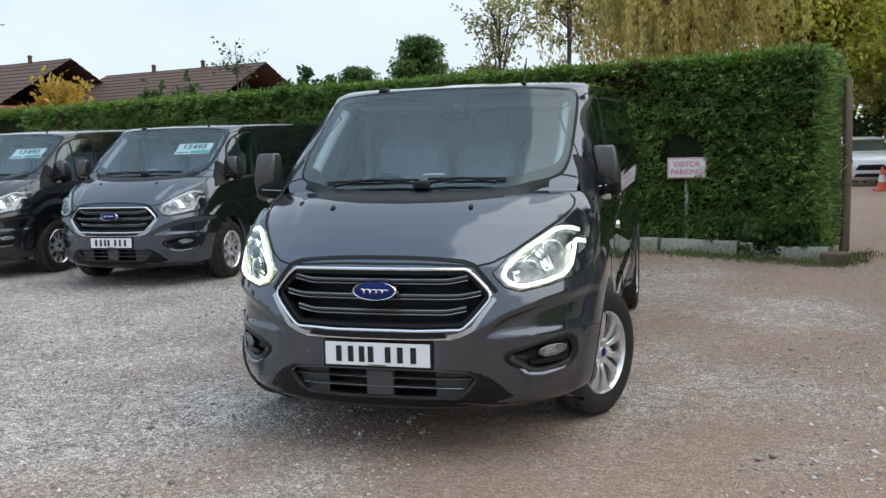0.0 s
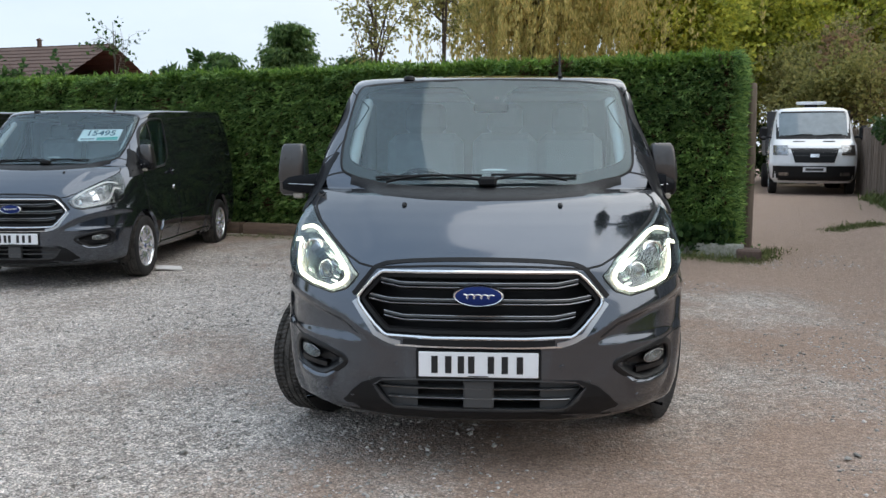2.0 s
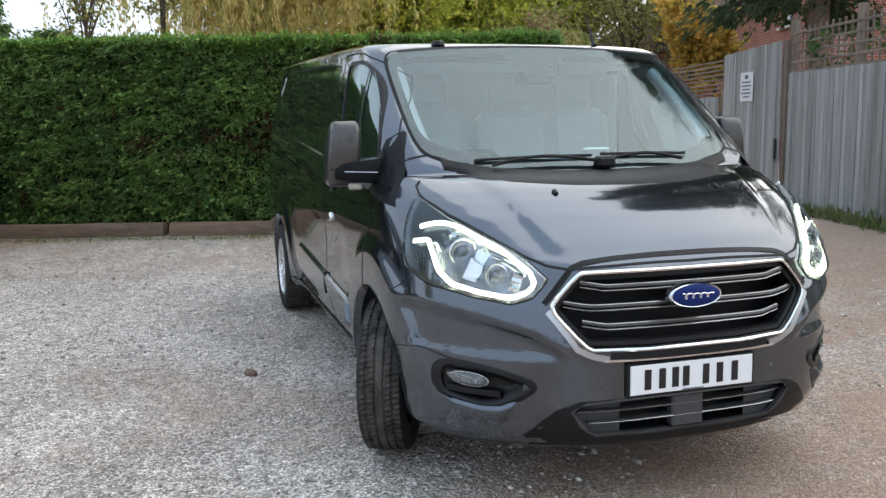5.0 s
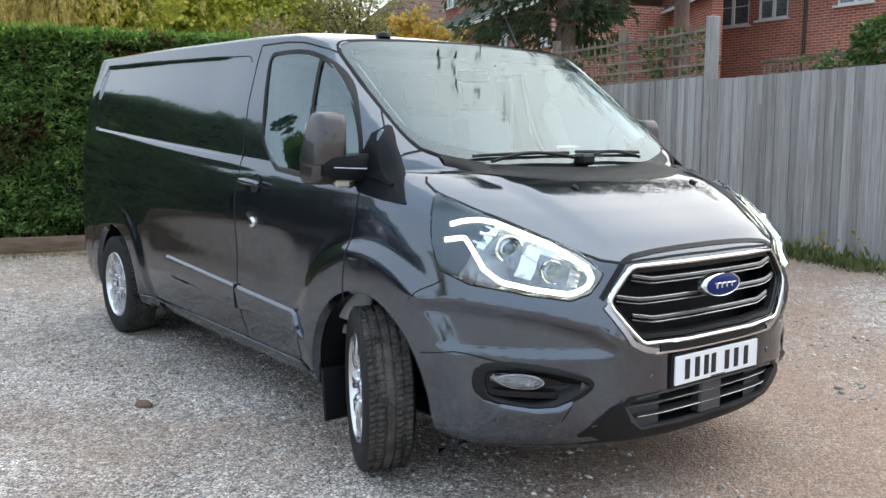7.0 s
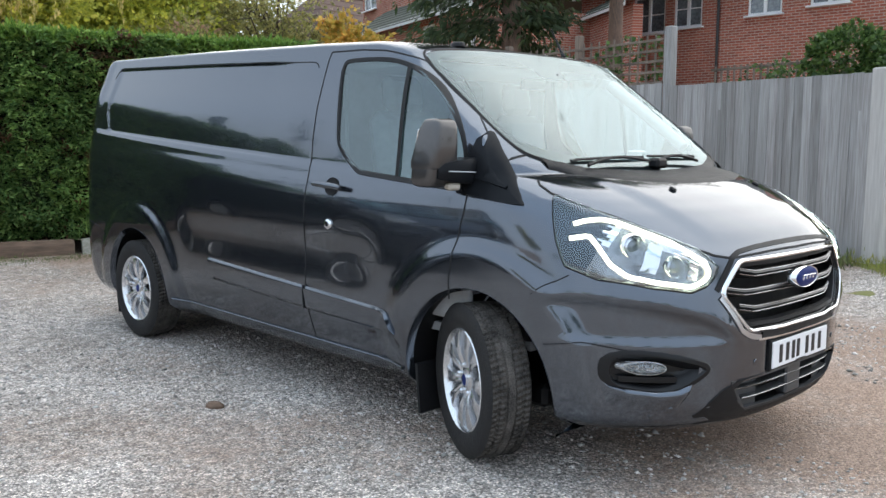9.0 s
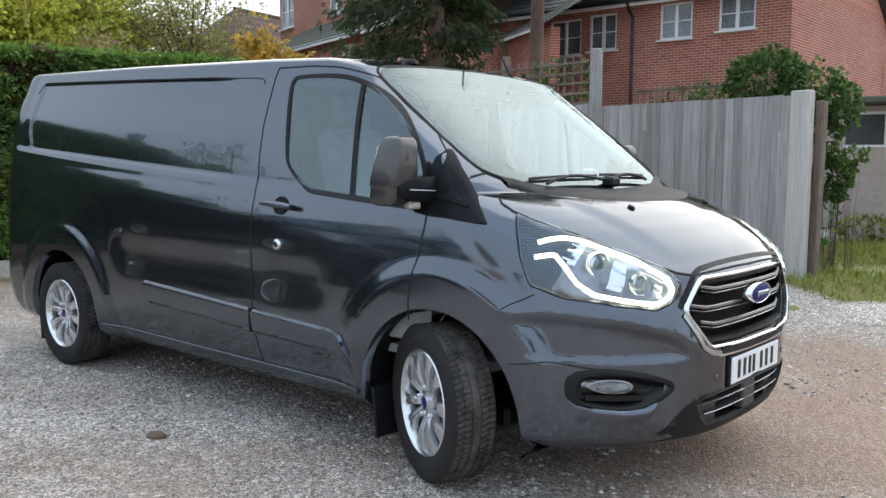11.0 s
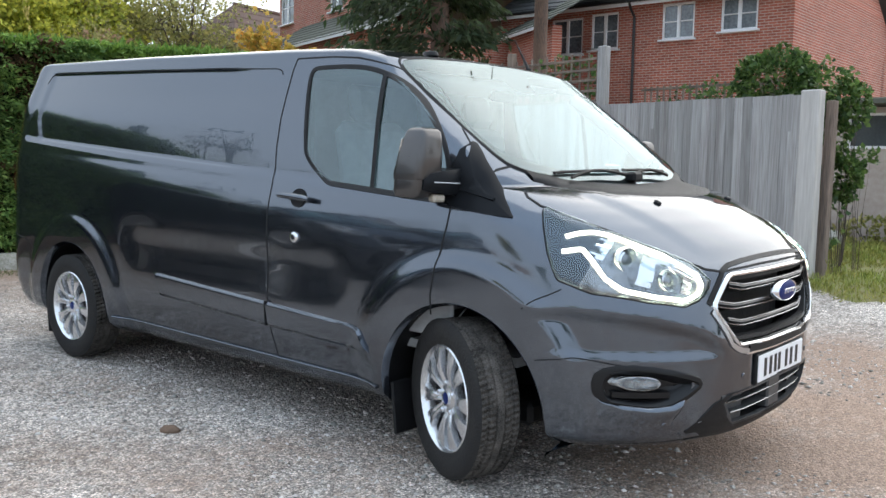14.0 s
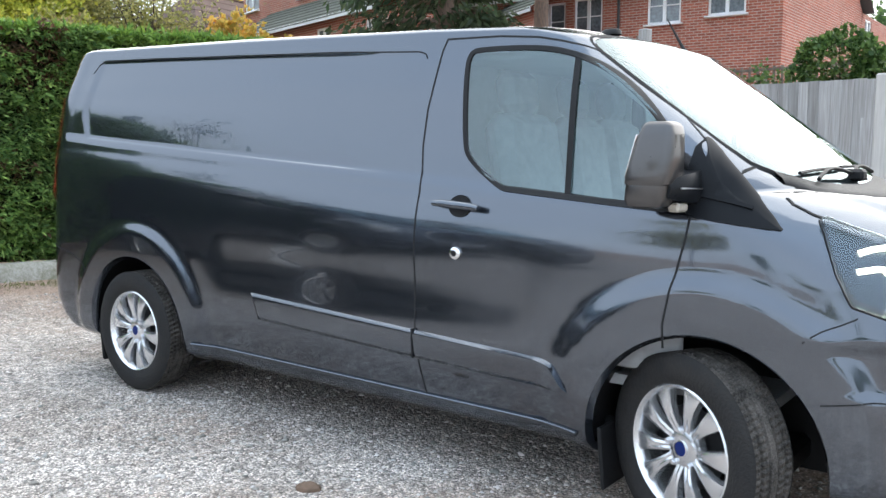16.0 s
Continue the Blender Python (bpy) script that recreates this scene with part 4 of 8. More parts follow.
        for x0, x1, z0 in ((-0.02, -0.50, 0.0), (0.06, 0.42, 0.012)):
            w = obj("wiper", M().tube([self.at((x0 + (x1 - x0) * t, -0.25 + 0.03 * math.sin(math.pi * t), 1.262 + z0), 0.026 + 0.012 * math.sin(math.pi * t)) for t in np.linspace(0, 1, 9)], 0.008, 6), PLASTIC, self.root, smooth=40, label="black wiper arm and blade")
            obj("wiper_blade", M().tube([self.at((x0 * 0.6 + (x1 * 1.12 - x0 * 0.6) * t, -0.20, 1.284 + z0), 0.016) for t in np.linspace(0, 1, 9)], 0.007, 6), PLASTIC, w, smooth=40)
        obj("wiper_pivot", M().box(tuple(self.at((0.02, -0.27, 1.26), 0.028)), (0.09, 0.06, 0.05), 0.012), PLASTIC, self.root, smooth=30)

    def headlight(self, sg, lit):
        top = [(0.545, -0.935, 0.905), (0.60, -0.85, 0.968), (0.70, -0.70, 1.038), (0.79, -0.535, 1.10), (0.845, -0.40, 1.150), (0.858, -0.365, 1.165)]
        low = [(0.56, -0.94, 0.885), (0.60, -0.92, 0.835), (0.66, -0.88, 0.808), (0.76, -0.78, 0.822), (0.86, -0.60, 0.848), (0.905, -0.48, 0.895), (0.905, -0.43, 0.99), (0.88, -0.385, 1.09), (0.866, -0.367, 1.15)]
        top = [(sg * x, y, z) for x, y, z in top]
        low = [(sg * x, y, z) for x, y, z in low]
        h = self.patch("headlight", top, low, 0.006, LAMP, n=60, m=22, rim=0.005, label="angular headlight with a lit white outline" if lit else "angular headlight, unlit")

        def inner(u, v, off):
            return self.at(lerp_line(low, u).lerp(lerp_line(top, u), v), off)

        # dark end towards the wing
        rows = [[inner(u, v, 0.0095) for u in np.linspace(0.60, 0.995, 34)] for v in np.linspace(0.02, 0.98, 18)]
        obj("lamp_end", M().grid(rows, self.inward(rows)), LAMP_TAIL, h, smooth="all")

        def band(name, uv, width, off, material):
            line = [inner(u, v, off) for u, v in uv]
            n = 60
            pts = [lerp_line(line, i / n) for i in range(n + 1)]
            rws = [[], [], [], []]
            for i, p in enumerate(pts):
                d = pts[min(i + 1, n)] - pts[max(i - 1, 0)]
                q = self.tree.find_nearest(p)[0]
                nor = (p - q).normalized()
                a = d.cross(nor).normalized() * width / 2
                rws[0].append(p - a - nor * 0.006)
                rws[1].append(p - a)
                rws[2].append(p + a)
                rws[3].append(p + a - nor * 0.006)
            return obj(name, M().grid(rws, self.inward(rws[1:3])), material, h, smooth=40)

        glow = DRL if lit else DRL_OFF
        band("light_guide", [(0.78, 0.50), (0.74, 0.70), (0.68, 0.85), (0.60, 0.90), (0.3, 0.89), (0.11, 0.80), (0.07, 0.5), (0.10, 0.22), (0.17, 0.11), (0.30, 0.10), (0.43, 0.11), (0.52, 0.26), (0.60, 0.41), (0.67, 0.52), (0.71, 0.42), (0.745, 0.30)], 0.017, 0.017, glow)
        # projector and reflector
        for u, v, r in ((0.46, 0.57, 0.048), (0.26, 0.50, 0.040)):
            p = inner(u, v, 0.004)
            nrm = Vector((sg * 0.42, -0.90, 0.1)).normalized()
            base = Matrix.Translation(p) @ Vector((1, 0, 0)).rotation_difference(nrm).to_matrix().to_4x4()
            k = obj("projector", M().lathe([(r * 1.12, -0.014), (r * 1.10, 0.006), (r * 1.0, 0.011), (r * 0.90, 0.008), (r * 0.80, -0.004), (r * 0.62, 0.002)], 30, base), CHROME, h, smooth=50)
            obj("lens_bulb", M().lathe([(0.0, 0.014), (r * 0.22, 0.0135), (r * 0.45, 0.010), (r * 0.62, 0.002)], 30, base), DOME if u > 0.4 else LAMP, k, smooth="all")
        # stepped bright fins between the bowls and round them
        for u0, u1, v0, v1, o in ((0.13, 0.36, 0.66, 0.80, 0.006), (0.33, 0.40, 0.25, 0.72, 0.0075), (0.56, 0.63, 0.46, 0.80, 0.007), (0.14, 0.19, 0.28, 0.66, 0.007)):
            rows = [[inner(u, v, o + 0.004 * (n_ % 2)) for u in np.linspace(u0, u1, 8)] for n_, v in enumerate(np.linspace(v0, v1, 6))]
            obj("reflector_fin", M().grid(rows, self.inward(rows)), CHROME, h, smooth=20)
        rows = [[inner(u, v, 0.0055) for u in np.linspace(0.17, 0.52, 14)] for v in np.linspace(0.17, 0.30, 4)]
        obj("lower_trim", M().grid(rows, self.inward(rows)), PLASTIC_GREY, h, smooth="all")
        lens = self.patch("lens", top, low, 0.026, LENS, h, n=60, m=20, rim=0.024)
        lens.visible_shadow = False
        ring = top + list(reversed(low))
        self.strip("lamp_gap", ring, 0.008, 0.0016, SEAM, h, closed=True, n=120)

    def fog(self, sg):
        deep = lambda poly, d: [p + Vector((0, d, 0)) for p in self.ahead(poly, 0.0, sg)]  # noqa: E731
        rows = [self.ahead(inset(FOG_POLY, -0.016), 0.0005, sg), self.ahead(inset(FOG_POLY, -0.010), 0.006, sg), self.ahead(inset(FOG_POLY, 0.006), 0.008, sg), self.ahead(inset(FOG_POLY, 0.014), -0.004, sg), deep(inset(FOG_POLY, 0.024), 0.028), deep(shrunk(FOG_POLY, 0.6), 0.045), deep(shrunk(FOG_POLY, 0.2), 0.045)]
        f = self.rings("fog_lamp_recess", rows, GLOSS, cap=True, smooth=35, label="glossy black recess with a clear fog lamp")
        oval = [(0.793 + 0.052 * math.cos(a) + 0.004 * math.sin(a), 0.520 + 0.024 * math.sin(a)) for a in np.linspace(0, 2 * math.pi, 29)[:-1]]
        self.rings("fog_lamp", [deep(inset(oval, -0.006), 0.03), deep(inset(oval, -0.004), 0.002), deep(oval, 0.0), deep(shrunk(oval, 0.9), 0.014), deep(shrunk(oval, 0.4), 0.020)], CRYSTAL, f, cap=True, smooth=30, label="clear fog lamp with a bright reflector")
        ln = self.rings("fog_lens", [deep(oval, -0.002), deep(shrunk(oval, 0.7), -0.008), deep(shrunk(oval, 0.3), -0.011)], LENS, f, cap=True)
        ln.visible_shadow = False
        # step inside the recess under the lamp
        sh = [deep([(x, z) for x in np.linspace(0.70, 0.85, 9)], d) for z, d in ((0.488, 0.03), (0.484, 0.008), (0.462, 0.008), (0.456, 0.03))]
        obj("recess_step", M().grid(sh, self.inward(sh)), GLOSS, f, smooth=30)
        # painted blade under the recess
        lowp = [(0.640, 0.462), (0.70, 0.418), (0.76, 0.410), (0.84, 0.419), (0.878, 0.436), (0.892, 0.47)]
        edge_line = [Vector((a, 0, b)) for a, b in lowp]
        bl = []
        for d, off in ((0.022, -0.020), (0.010, 0.020), (0.000, 0.028), (-0.012, 0.026), (-0.04, 0.012), (-0.065, 0.0005)):
            row = []
            for t in np.linspace(0, 1, 31):
                p, fade = lerp_line(edge_line, t), smooth01(t / 0.22) * smooth01((1 - t) / 0.22)
                z = p.z + d * (0.35 + 0.65 * fade)
                row.append(Vector((sg * p.x, self.front_y(sg * p.x, z) - (off * fade + 0.0006 if off > 0 else off), z)))
            bl.append(row)
        obj("bumper_blade", M().grid(bl, self.inward(bl)), self.paint, self.panels["front_bumper"], smooth=50)

    # -- sides --
    def sides(self):
        wb = self.wb
        for sg in (-1, 1):
            X = sg * 0.97
            door = self.panels["front_door_driver" if sg < 0 else "front_door_passenger"]
            seam = [self.sp(sg, y, z) for y, z in ((1.20, 0.33), (1.228, 0.62), (1.232, 0.92), (1.222, 1.20), (1.235, 1.40), (1.228, 1.55), (1.185, 1.80), (1.165, 1.848))]
            over = [self.sp(sg, y, z) for y, z in ((1.165, 1.848), (0.90, 1.842), (0.72, 1.826), (0.58, 1.795), (0.46, 1.752), (0.34, 1.685), (0.20, 1.575), (0.10, 1.485), (0.03, 1.42))]
            front = [self.sp(sg, y, z) for y, z in ((0.03, 1.16), (0.04, 1.08), (0.075, 0.92), (0.10, 0.78), (0.095, 0.70))]
            self.strip("panel_seam", seam, 0.008, 0.0012, SEAM, n=60)
            self.strip("panel_seam", over, 0.008, 0.0012, SEAM, n=60)
            self.strip("panel_seam", front, 0.008, 0.0012, SEAM, n=50)
            # dark strip painted on as the shade along the recessed panel's upper edge
            brim = [(sg * 0.85, y, 1.866 + 0.008 * (y - 1.2) + roof_drop(y, 1.87, wb)) for y in np.linspace(1.31, wb + 0.40, 12)]
            front_end = [(sg * 0.87, 1.262, brim[0][2] - 0.03), (sg * 0.86, 1.275, brim[0][2] - 0.008)]
            rear_end = [(sg * 0.86, wb + 0.47, brim[-1][2] - 0.012), (sg * 0.87, wb + 0.52, brim[-1][2] - 0.06)]
            self.strip("panel_edge", front_end + brim + rear_end, 0.006, 0.0015, SEAM, n=110)
            # handle
            hp = [self.at((sg * 1.0, y, z), 0.035) for y, z in ((1.115, 1.168), (1.07, 1.168), (1.0, 1.163), (0.93, 1.157), (0.885, 1.153))]
            obj("door_handle", M().tube(hp, [0.013, 0.0165, 0.0175, 0.0165, 0.013], 10), self.paint, door, smooth=60, label="painted pull handle")
            c = self.at((sg * 1.0, 1.0, 1.165), 0.002)
            nrm = (c - self.at((sg * 1.0, 1.0, 1.165), 0)).normalized()
            rot = Vector((1, 0, 0)).rotation_difference(nrm).to_matrix().to_4x4()
            obj("handle_cup", M().lathe([(0.0, -0.0005), (0.055, 0.0), (0.062, 0.002)], 28, Matrix.Translation(c) @ rot @ Matrix.Diagonal((1, 0.9, 0.75, 1))), PLASTIC, door, smooth="all")
            # extra door lock
            c = self.at((sg * 1.0, 1.01, 0.962), 0.0)
            base = Matrix.Translation(c) @ Vector((1, 0, 0)).rotation_difference(Vector((sg, 0, 0))).to_matrix().to_4x4()
            lk = obj("door_lock", M().lathe([(0.0, 0.008), (0.012, 0.010), (0.012, 0.014), (0.021, 0.014), (0.027, 0.008), (0.028, 0.0)], 24, base), CHROME, door, smooth=50, label="round chrome security lock")
            obj("keyhole", M().lathe([(0.0, 0.0115), (0.012, 0.0115)], 16, base), PLASTIC, lk)
            # rubbing strip
            topl = [(sg * 1.0, 2.29, 0.668), (sg * 1.0, 0.60, 0.585), (sg * 1.0, 0.545, 0.57), (sg * 1.0, 0.475, 0.472)]
            lowl = [(sg * 1.0, 2.24, 0.535), (sg * 1.0, 1.22, 0.487), (sg * 1.0, 0.49, 0.462)]
            if wb < 3.2:
                topl[0], lowl[0] = (sg * 1.0, 1.95, 0.652), (sg * 1.0, 1.90, 0.52)
            n = 60
            a = [lerp_line(topl, i / n) for i in range(n + 1)]
            b = [lerp_line(lowl, i / n) for i in range(n + 1)]
            rows = []
            for v, off in ((0.0, 0.0005), (0.09, 0.018), (0.16, 0.019), (0.85, 0.014), (1.0, 0.0005)):
                rows.append([self.sp(sg, p.lerp(q, v).y, p.lerp(q, v).z) + Vector((sg * (off if 0 < i < n else 0.0005), 0, 0)) for i, (p, q) in enumerate(zip(a, b))])
            obj("rubbing_strip", M().grid(rows, self.inward(rows)), self.paint, self.root, smooth=25, label="painted side moulding")
            self.strip("strip_joint", [(sg * 1.0, 1.232, 0.620), (sg * 1.0, 1.232, 0.49)], 0.006, 0.0205, SEAM)
            # bright line on the sill
            sill = [self.sp(sg, y, z) + Vector((sg * 0.004, 0, 0)) for y, z in [(0.44 + (wb - 0.95) * k / 30, 0.315 + 0.016 * k / 30) for k in range(31)]]
            obj("sill_edge", M().tube(sill, 0.009, 8), self.paint, self.root, smooth=60)
            # wheel-arch liners and lips
            for wy, r in ((-0.03, 0.43), (wb - 0.02, 0.445)):
                m = M()
                arc = [(wy + r * math.cos(t), 0.33 + r * math.sin(t)) for t in np.linspace(-0.26, math.pi + 0.26, 44)]
                edge = [self.sp(sg, y, z) + Vector((sg * 0.003, 0, 0)) if z > 0.21 else Vector((sg * 0.86, y, z)) for y, z in arc]
                m.grid([[tuple(p) for p in edge], [(p.x - sg * 0.035, p.y + (wy - p.y) * 0.035, p.z + (0.33 - p.z) * 0.035) for p in edge]], flip=sg > 0)
                obj("arch_lip", m, self.paint, self.root, smooth=40)
                m = M()
                m.grid([[(p.x - sg * 0.03, p.y, p.z) for p in edge], [(sg * 0.55, wy + (p.y - wy) * 1.02, 0.33 + (p.z - 0.33) * 1.02) for p in edge]], flip=sg > 0)
                m.add([(sg * 0.55, y, z) for y, z in arc], [tuple(range(len(arc)))])
                obj("arch_liner", m, PLASTIC, self.root, smooth=40)
                # mud flap
                fy = wy + r * 0.86
                obj("mud_flap", M().box((sg * 0.87, fy, 0.235), (0.20, 0.016, 0.24), 0.006, Matrix.Rotation(radians(-6), 4, "X")), PLASTIC, self.root, smooth=30, label="black rubber mud flap")
            self.mirror(sg)
        # underside
        obj("underbody", M().box((0, wb / 2 + 0.15, 0.30), (1.62, wb + 0.9, 0.10), 0.02), PLASTIC, self.root)

    def mirror(self, sg):
        """Angular painted cap on a black lower shell, on a broad black arm; the passenger's sits closer."""
        shift, back = (0.10, 0.08) if sg > 0 else (-0.005, 0.0)

        def shell(table, squareness):
            rows = []
            for z, w_, d, cx, cy in table:
                ring = []
                for k in range(32):
                    t = 2 * math.pi * k / 32
                    c, s_ = math.cos(t), math.sin(t)
                    e = 2 / squareness
                    ring.append((sg * (cx - shift) + w_ / 2 * abs(c) ** e * (1 if c > 0 else -1), cy + back + d / 2 * abs(s_) ** e * (1 if s_ > 0 else -1), z))
                rows.append(ring + ring[:1])
            m = M().grid(rows)
            m.add(rows[0][:-1], [tuple(range(32))[::-1]])
            m.add(rows[-1][:-1], [tuple(range(32))])
            return m

        cap = shell(((1.270, 0.144, 0.150, 1.074, 0.118), (1.274, 0.146, 0.162, 1.074, 0.116), (1.30, 0.150, 0.166, 1.074, 0.112), (1.37, 0.142, 0.148, 1.070, 0.102), (1.435, 0.130, 0.126, 1.065, 0.094), (1.464, 0.120, 0.110, 1.062, 0.092), (1.476, 0.106, 0.090, 1.061, 0.093), (1.481, 0.088, 0.064, 1.060, 0.094)), 5.5)
        mo = obj("mirror", cap, CAP, self.root, smooth=35, label="door mirror with a dark satin cap and black arm")
        obj("lower_shell", shell(((1.192, 0.085, 0.080, 1.078, 0.128), (1.200, 0.124, 0.128, 1.077, 0.126), (1.222, 0.146, 0.152, 1.076, 0.122), (1.270, 0.147, 0.153, 1.074, 0.117)), 4.5), CAP if sg < 0 else PLASTIC, mo, smooth=35)
        obj("mirror_glass", M().box((sg * (1.072 - shift), 0.176 + back, 1.365), (0.108, 0.008, 0.15), 0.003, Matrix.Rotation(radians(15), 4, "X")), CHROME, mo)
        # broad arm from the door corner, with a notch against the cap
        rows = []
        for x, z0, z1, y0, y1 in ((0.915, 1.200, 1.318, 0.005, 0.150), (0.97, 1.208, 1.312, 0.000, 0.145), (1.03 - shift * 0.6, 1.214, 1.306, 0.006, 0.14), (1.085 - shift, 1.222, 1.296, 0.020, 0.13), (1.12 - shift, 1.230, 1.286, 0.034, 0.12)):
            y0, y1 = y0 + back * 0.5, y1 + back * 0.7
            rows.append([(sg * x, y0 + 0.01, z0), (sg * x, y0, z0 + 0.02), (sg * x, y0, z1 - 0.02), (sg * x, y0 + 0.01, z1), (sg * x, y1, z1), (sg * x, y1, z0), (sg * x, y0 + 0.01, z0)])
        arm = M().grid(rows, flip=sg > 0)
        arm.add(rows[-1][:-1], [tuple(range(6))])
        obj("mirror_arm", arm, PIANO, mo, smooth=30)
        obj("indicator", M().box((sg * (1.03 - shift * 0.6), 0.045 + back * 0.5, 1.196), (0.062, 0.046, 0.032), 0.008, Matrix.Rotation(radians(12 * sg), 4, "Z")), INDICATOR, mo, smooth=30, label="clear indicator lens under the mirror")
        obj("arm_line", M().tube([(sg * 0.94, -0.003 + back * 0.5, 1.256), (sg * (1.08 - shift), 0.014 + back * 0.5, 1.262)], 0.003, 5), SATIN, mo)

    # -- rear --
    def rear(self):
        yr = self.wb + 0.93
        for sg in (-1, 1):
            t = [(sg * 0.74, yr + 0.0, 1.72), (sg * 0.86, yr - 0.11, 1.72)]
            l = [(sg * 0.80, yr + 0.02, 1.06), (sg * 0.935, yr - 0.10, 1.06)]
            lamp = self.patch("tail_light", [t[0], l[0]], [t[1], l[1]], 0.018, RED_LENS, n=18, m=5, rim=0.016, label="tall red tail light")
            self.patch("reversing_lens", [(sg * 0.79, yr, 1.22), (sg * 0.80, yr, 1.08)], [(sg * 0.87, yr - 0.02, 1.22), (sg * 0.875, yr - 0.02, 1.08)], 0.020, DRL_OFF, lamp, n=6, m=4)
            self.strip("panel_seam", [(sg * 0.93, yr + 0.02, 0.80), (sg * 0.965, self.wb + 0.62, 0.74), (sg * 0.975, self.wb + 0.44, 0.645)], 0.006, 0.0012, SEAM)
        self.strip("panel_seam", [(0, yr + 0.05, 0.55), (0, yr + 0.03, 1.2), (0, yr, 1.9)], 0.008, 0.0012, SEAM)
        obj("rear_plate", M().box((0.0, yr + 0.018 + 0.0, 0.93), (0.52, 0.012, 0.111), 0.003), PLATE_YELLOW, self.root)
        # roof marker and aerial
        p = self.at((-0.476, 0.575, 1.90), 0.006)
        obj("roof_marker", M().lathe([(0.0, 0.016), (0.6, 0.014), (0.92, 0.008), (1.0, -0.01)], 18, Matrix.Translation(p) @ Matrix.Rotation(radians(-90), 4, "Y") @ Matrix.Diagonal((1, 0.045, 0.035, 1))), PLASTIC, self.root, smooth=60, label="small black dome at the front of the roof")
        p = self.at((0.43, 0.62, 1.90), 0.0)
        obj("aerial", M().tube([p, p + Vector((0, 0.012, 0.02)), p + Vector((0.0, 0.10, 0.17))], [0.016, 0.009, 0.003], 8), PLASTIC, self.root, smooth=40, label="short black roof aerial")

    # -- cabin --
    def cabin(self):
        c = obj("cabin", M().grid([[(-0.90, 1.22, 0.5), (0.90, 1.22, 0.5)], [(-0.89, 1.25, 1.30), (0.89, 1.25, 1.30)], [(-0.82, 1.22, 1.85), (0.82, 1.22, 1.85)]]), BULKHEAD, self.root, label="dark grey cab interior")
        obj("cab_floor", M().box((0, 0.50, 0.52), (1.7, 1.5, 0.04)), TRIM, c)
        # dashboard
        rows = []
        for x in np.linspace(-0.86, 0.86, 19):
            hump = 0.035 * math.exp(-((x + 0.38) / 0.18) ** 2) + 0.03 * math.exp(-(x / 0.16) ** 2)
            rows.append([(x, -0.18 + 0.45 * abs(x) ** 2.6, 1.235), (x, 0.0 + 0.2 * abs(x) ** 2.6, 1.245 + hump * 0.5), (x, 0.18, 1.225 + hump), (x, 0.24, 1.17), (x, 0.22, 0.95), (x, 0.10, 0.70)])
        obj("dashboard", M().grid(rows, flip=True), TRIM, c, smooth=50)
        # steering wheel, on the driver's side
        ctr, tilt = Vector((-0.38, 0.36, 1.16)), Matrix.Rotation(radians(-62), 4, "X")
        m = M()
        ring = [ctr + tilt @ Vector((0.19 * math.cos(t), 0.19 * math.sin(t), 0)) for t in np.linspace(0, 2 * math.pi, 37)]
        m.tube(ring, 0.016, 8, cap=False)
        for a in (0.15, math.pi - 0.15, -math.pi / 2):
            m.tube([ctr, ctr + tilt @ Vector((0.18 * math.cos(a), 0.18 * math.sin(a), 0))], 0.018, 6)
        m.box(tuple(ctr), (0.13, 0.06, 0.11), 0.03, tilt)
        obj("steering_wheel", m, PLASTIC, c, smooth=40)
        # seats
        for x, w in ((-0.42, 0.50), (0.10, 0.42), (0.52, 0.42)):
            sm = M()
            sm.box((x, 0.72, 0.86), (w, 0.50, 0.18), 0.06)
            sm.box((x, 1.0, 1.22), (w, 0.15, 0.66), 0.06, Matrix.Rotation(radians(-10), 4, "X"))
            sm.box((x, 1.07, 1.64), (w * 0.55, 0.10, 0.20), 0.04, Matrix.Rotation(radians(-10), 4, "X"))
            for k in (-0.06, 0.06):
                sm.tube([(x + k, 1.05, 1.50), (x + k, 1.06, 1.60)], 0.007, 6)
            obj("seat", sm, CLOTH, c, smooth=40)
        for sg in (-1, 1):
            obj("pillar_trim", M().tube([(sg * 0.728, 0.00, 1.36), (sg * 0.728, 0.25, 1.54), (sg * 0.715, 0.50, 1.72)], 0.034, 8), TRIM_LIGHT, c, smooth=50)
            obj("door_card", M().box((sg * 0.88, 0.62, 0.86), (0.03, 1.1, 0.56), 0.01), TRIM, c)
            obj("grab_pillar", M().box((sg * 0.80, 1.15, 1.45), (0.06, 0.14, 0.60), 0.02), TRIM_LIGHT, c)
        obj("headlining", M().box((0, 0.92, 1.775), (1.45, 0.60, 0.03), 0.01), TRIM_LIGHT, c)
        m = M().box((0.02, 0.50, 1.69), (0.20, 0.03, 0.06), 0.012)
        obj("rear_view_mirror", m, PLASTIC, c, smooth=30)
        # white printed label low on the screen
        m = M()
        for k, w in ((0, 0.13), (1, 0.10)):
            p = self.at((0.05, -0.145 + 0.02 * k, 1.335 - 0.018 * k), -0.006)
            m.box(tuple(p), (w, 0.004, 0.006), 0, Matrix.Rotation(radians(-50), 4, "X"))
        obj("screen_label", m, PAPER, c)

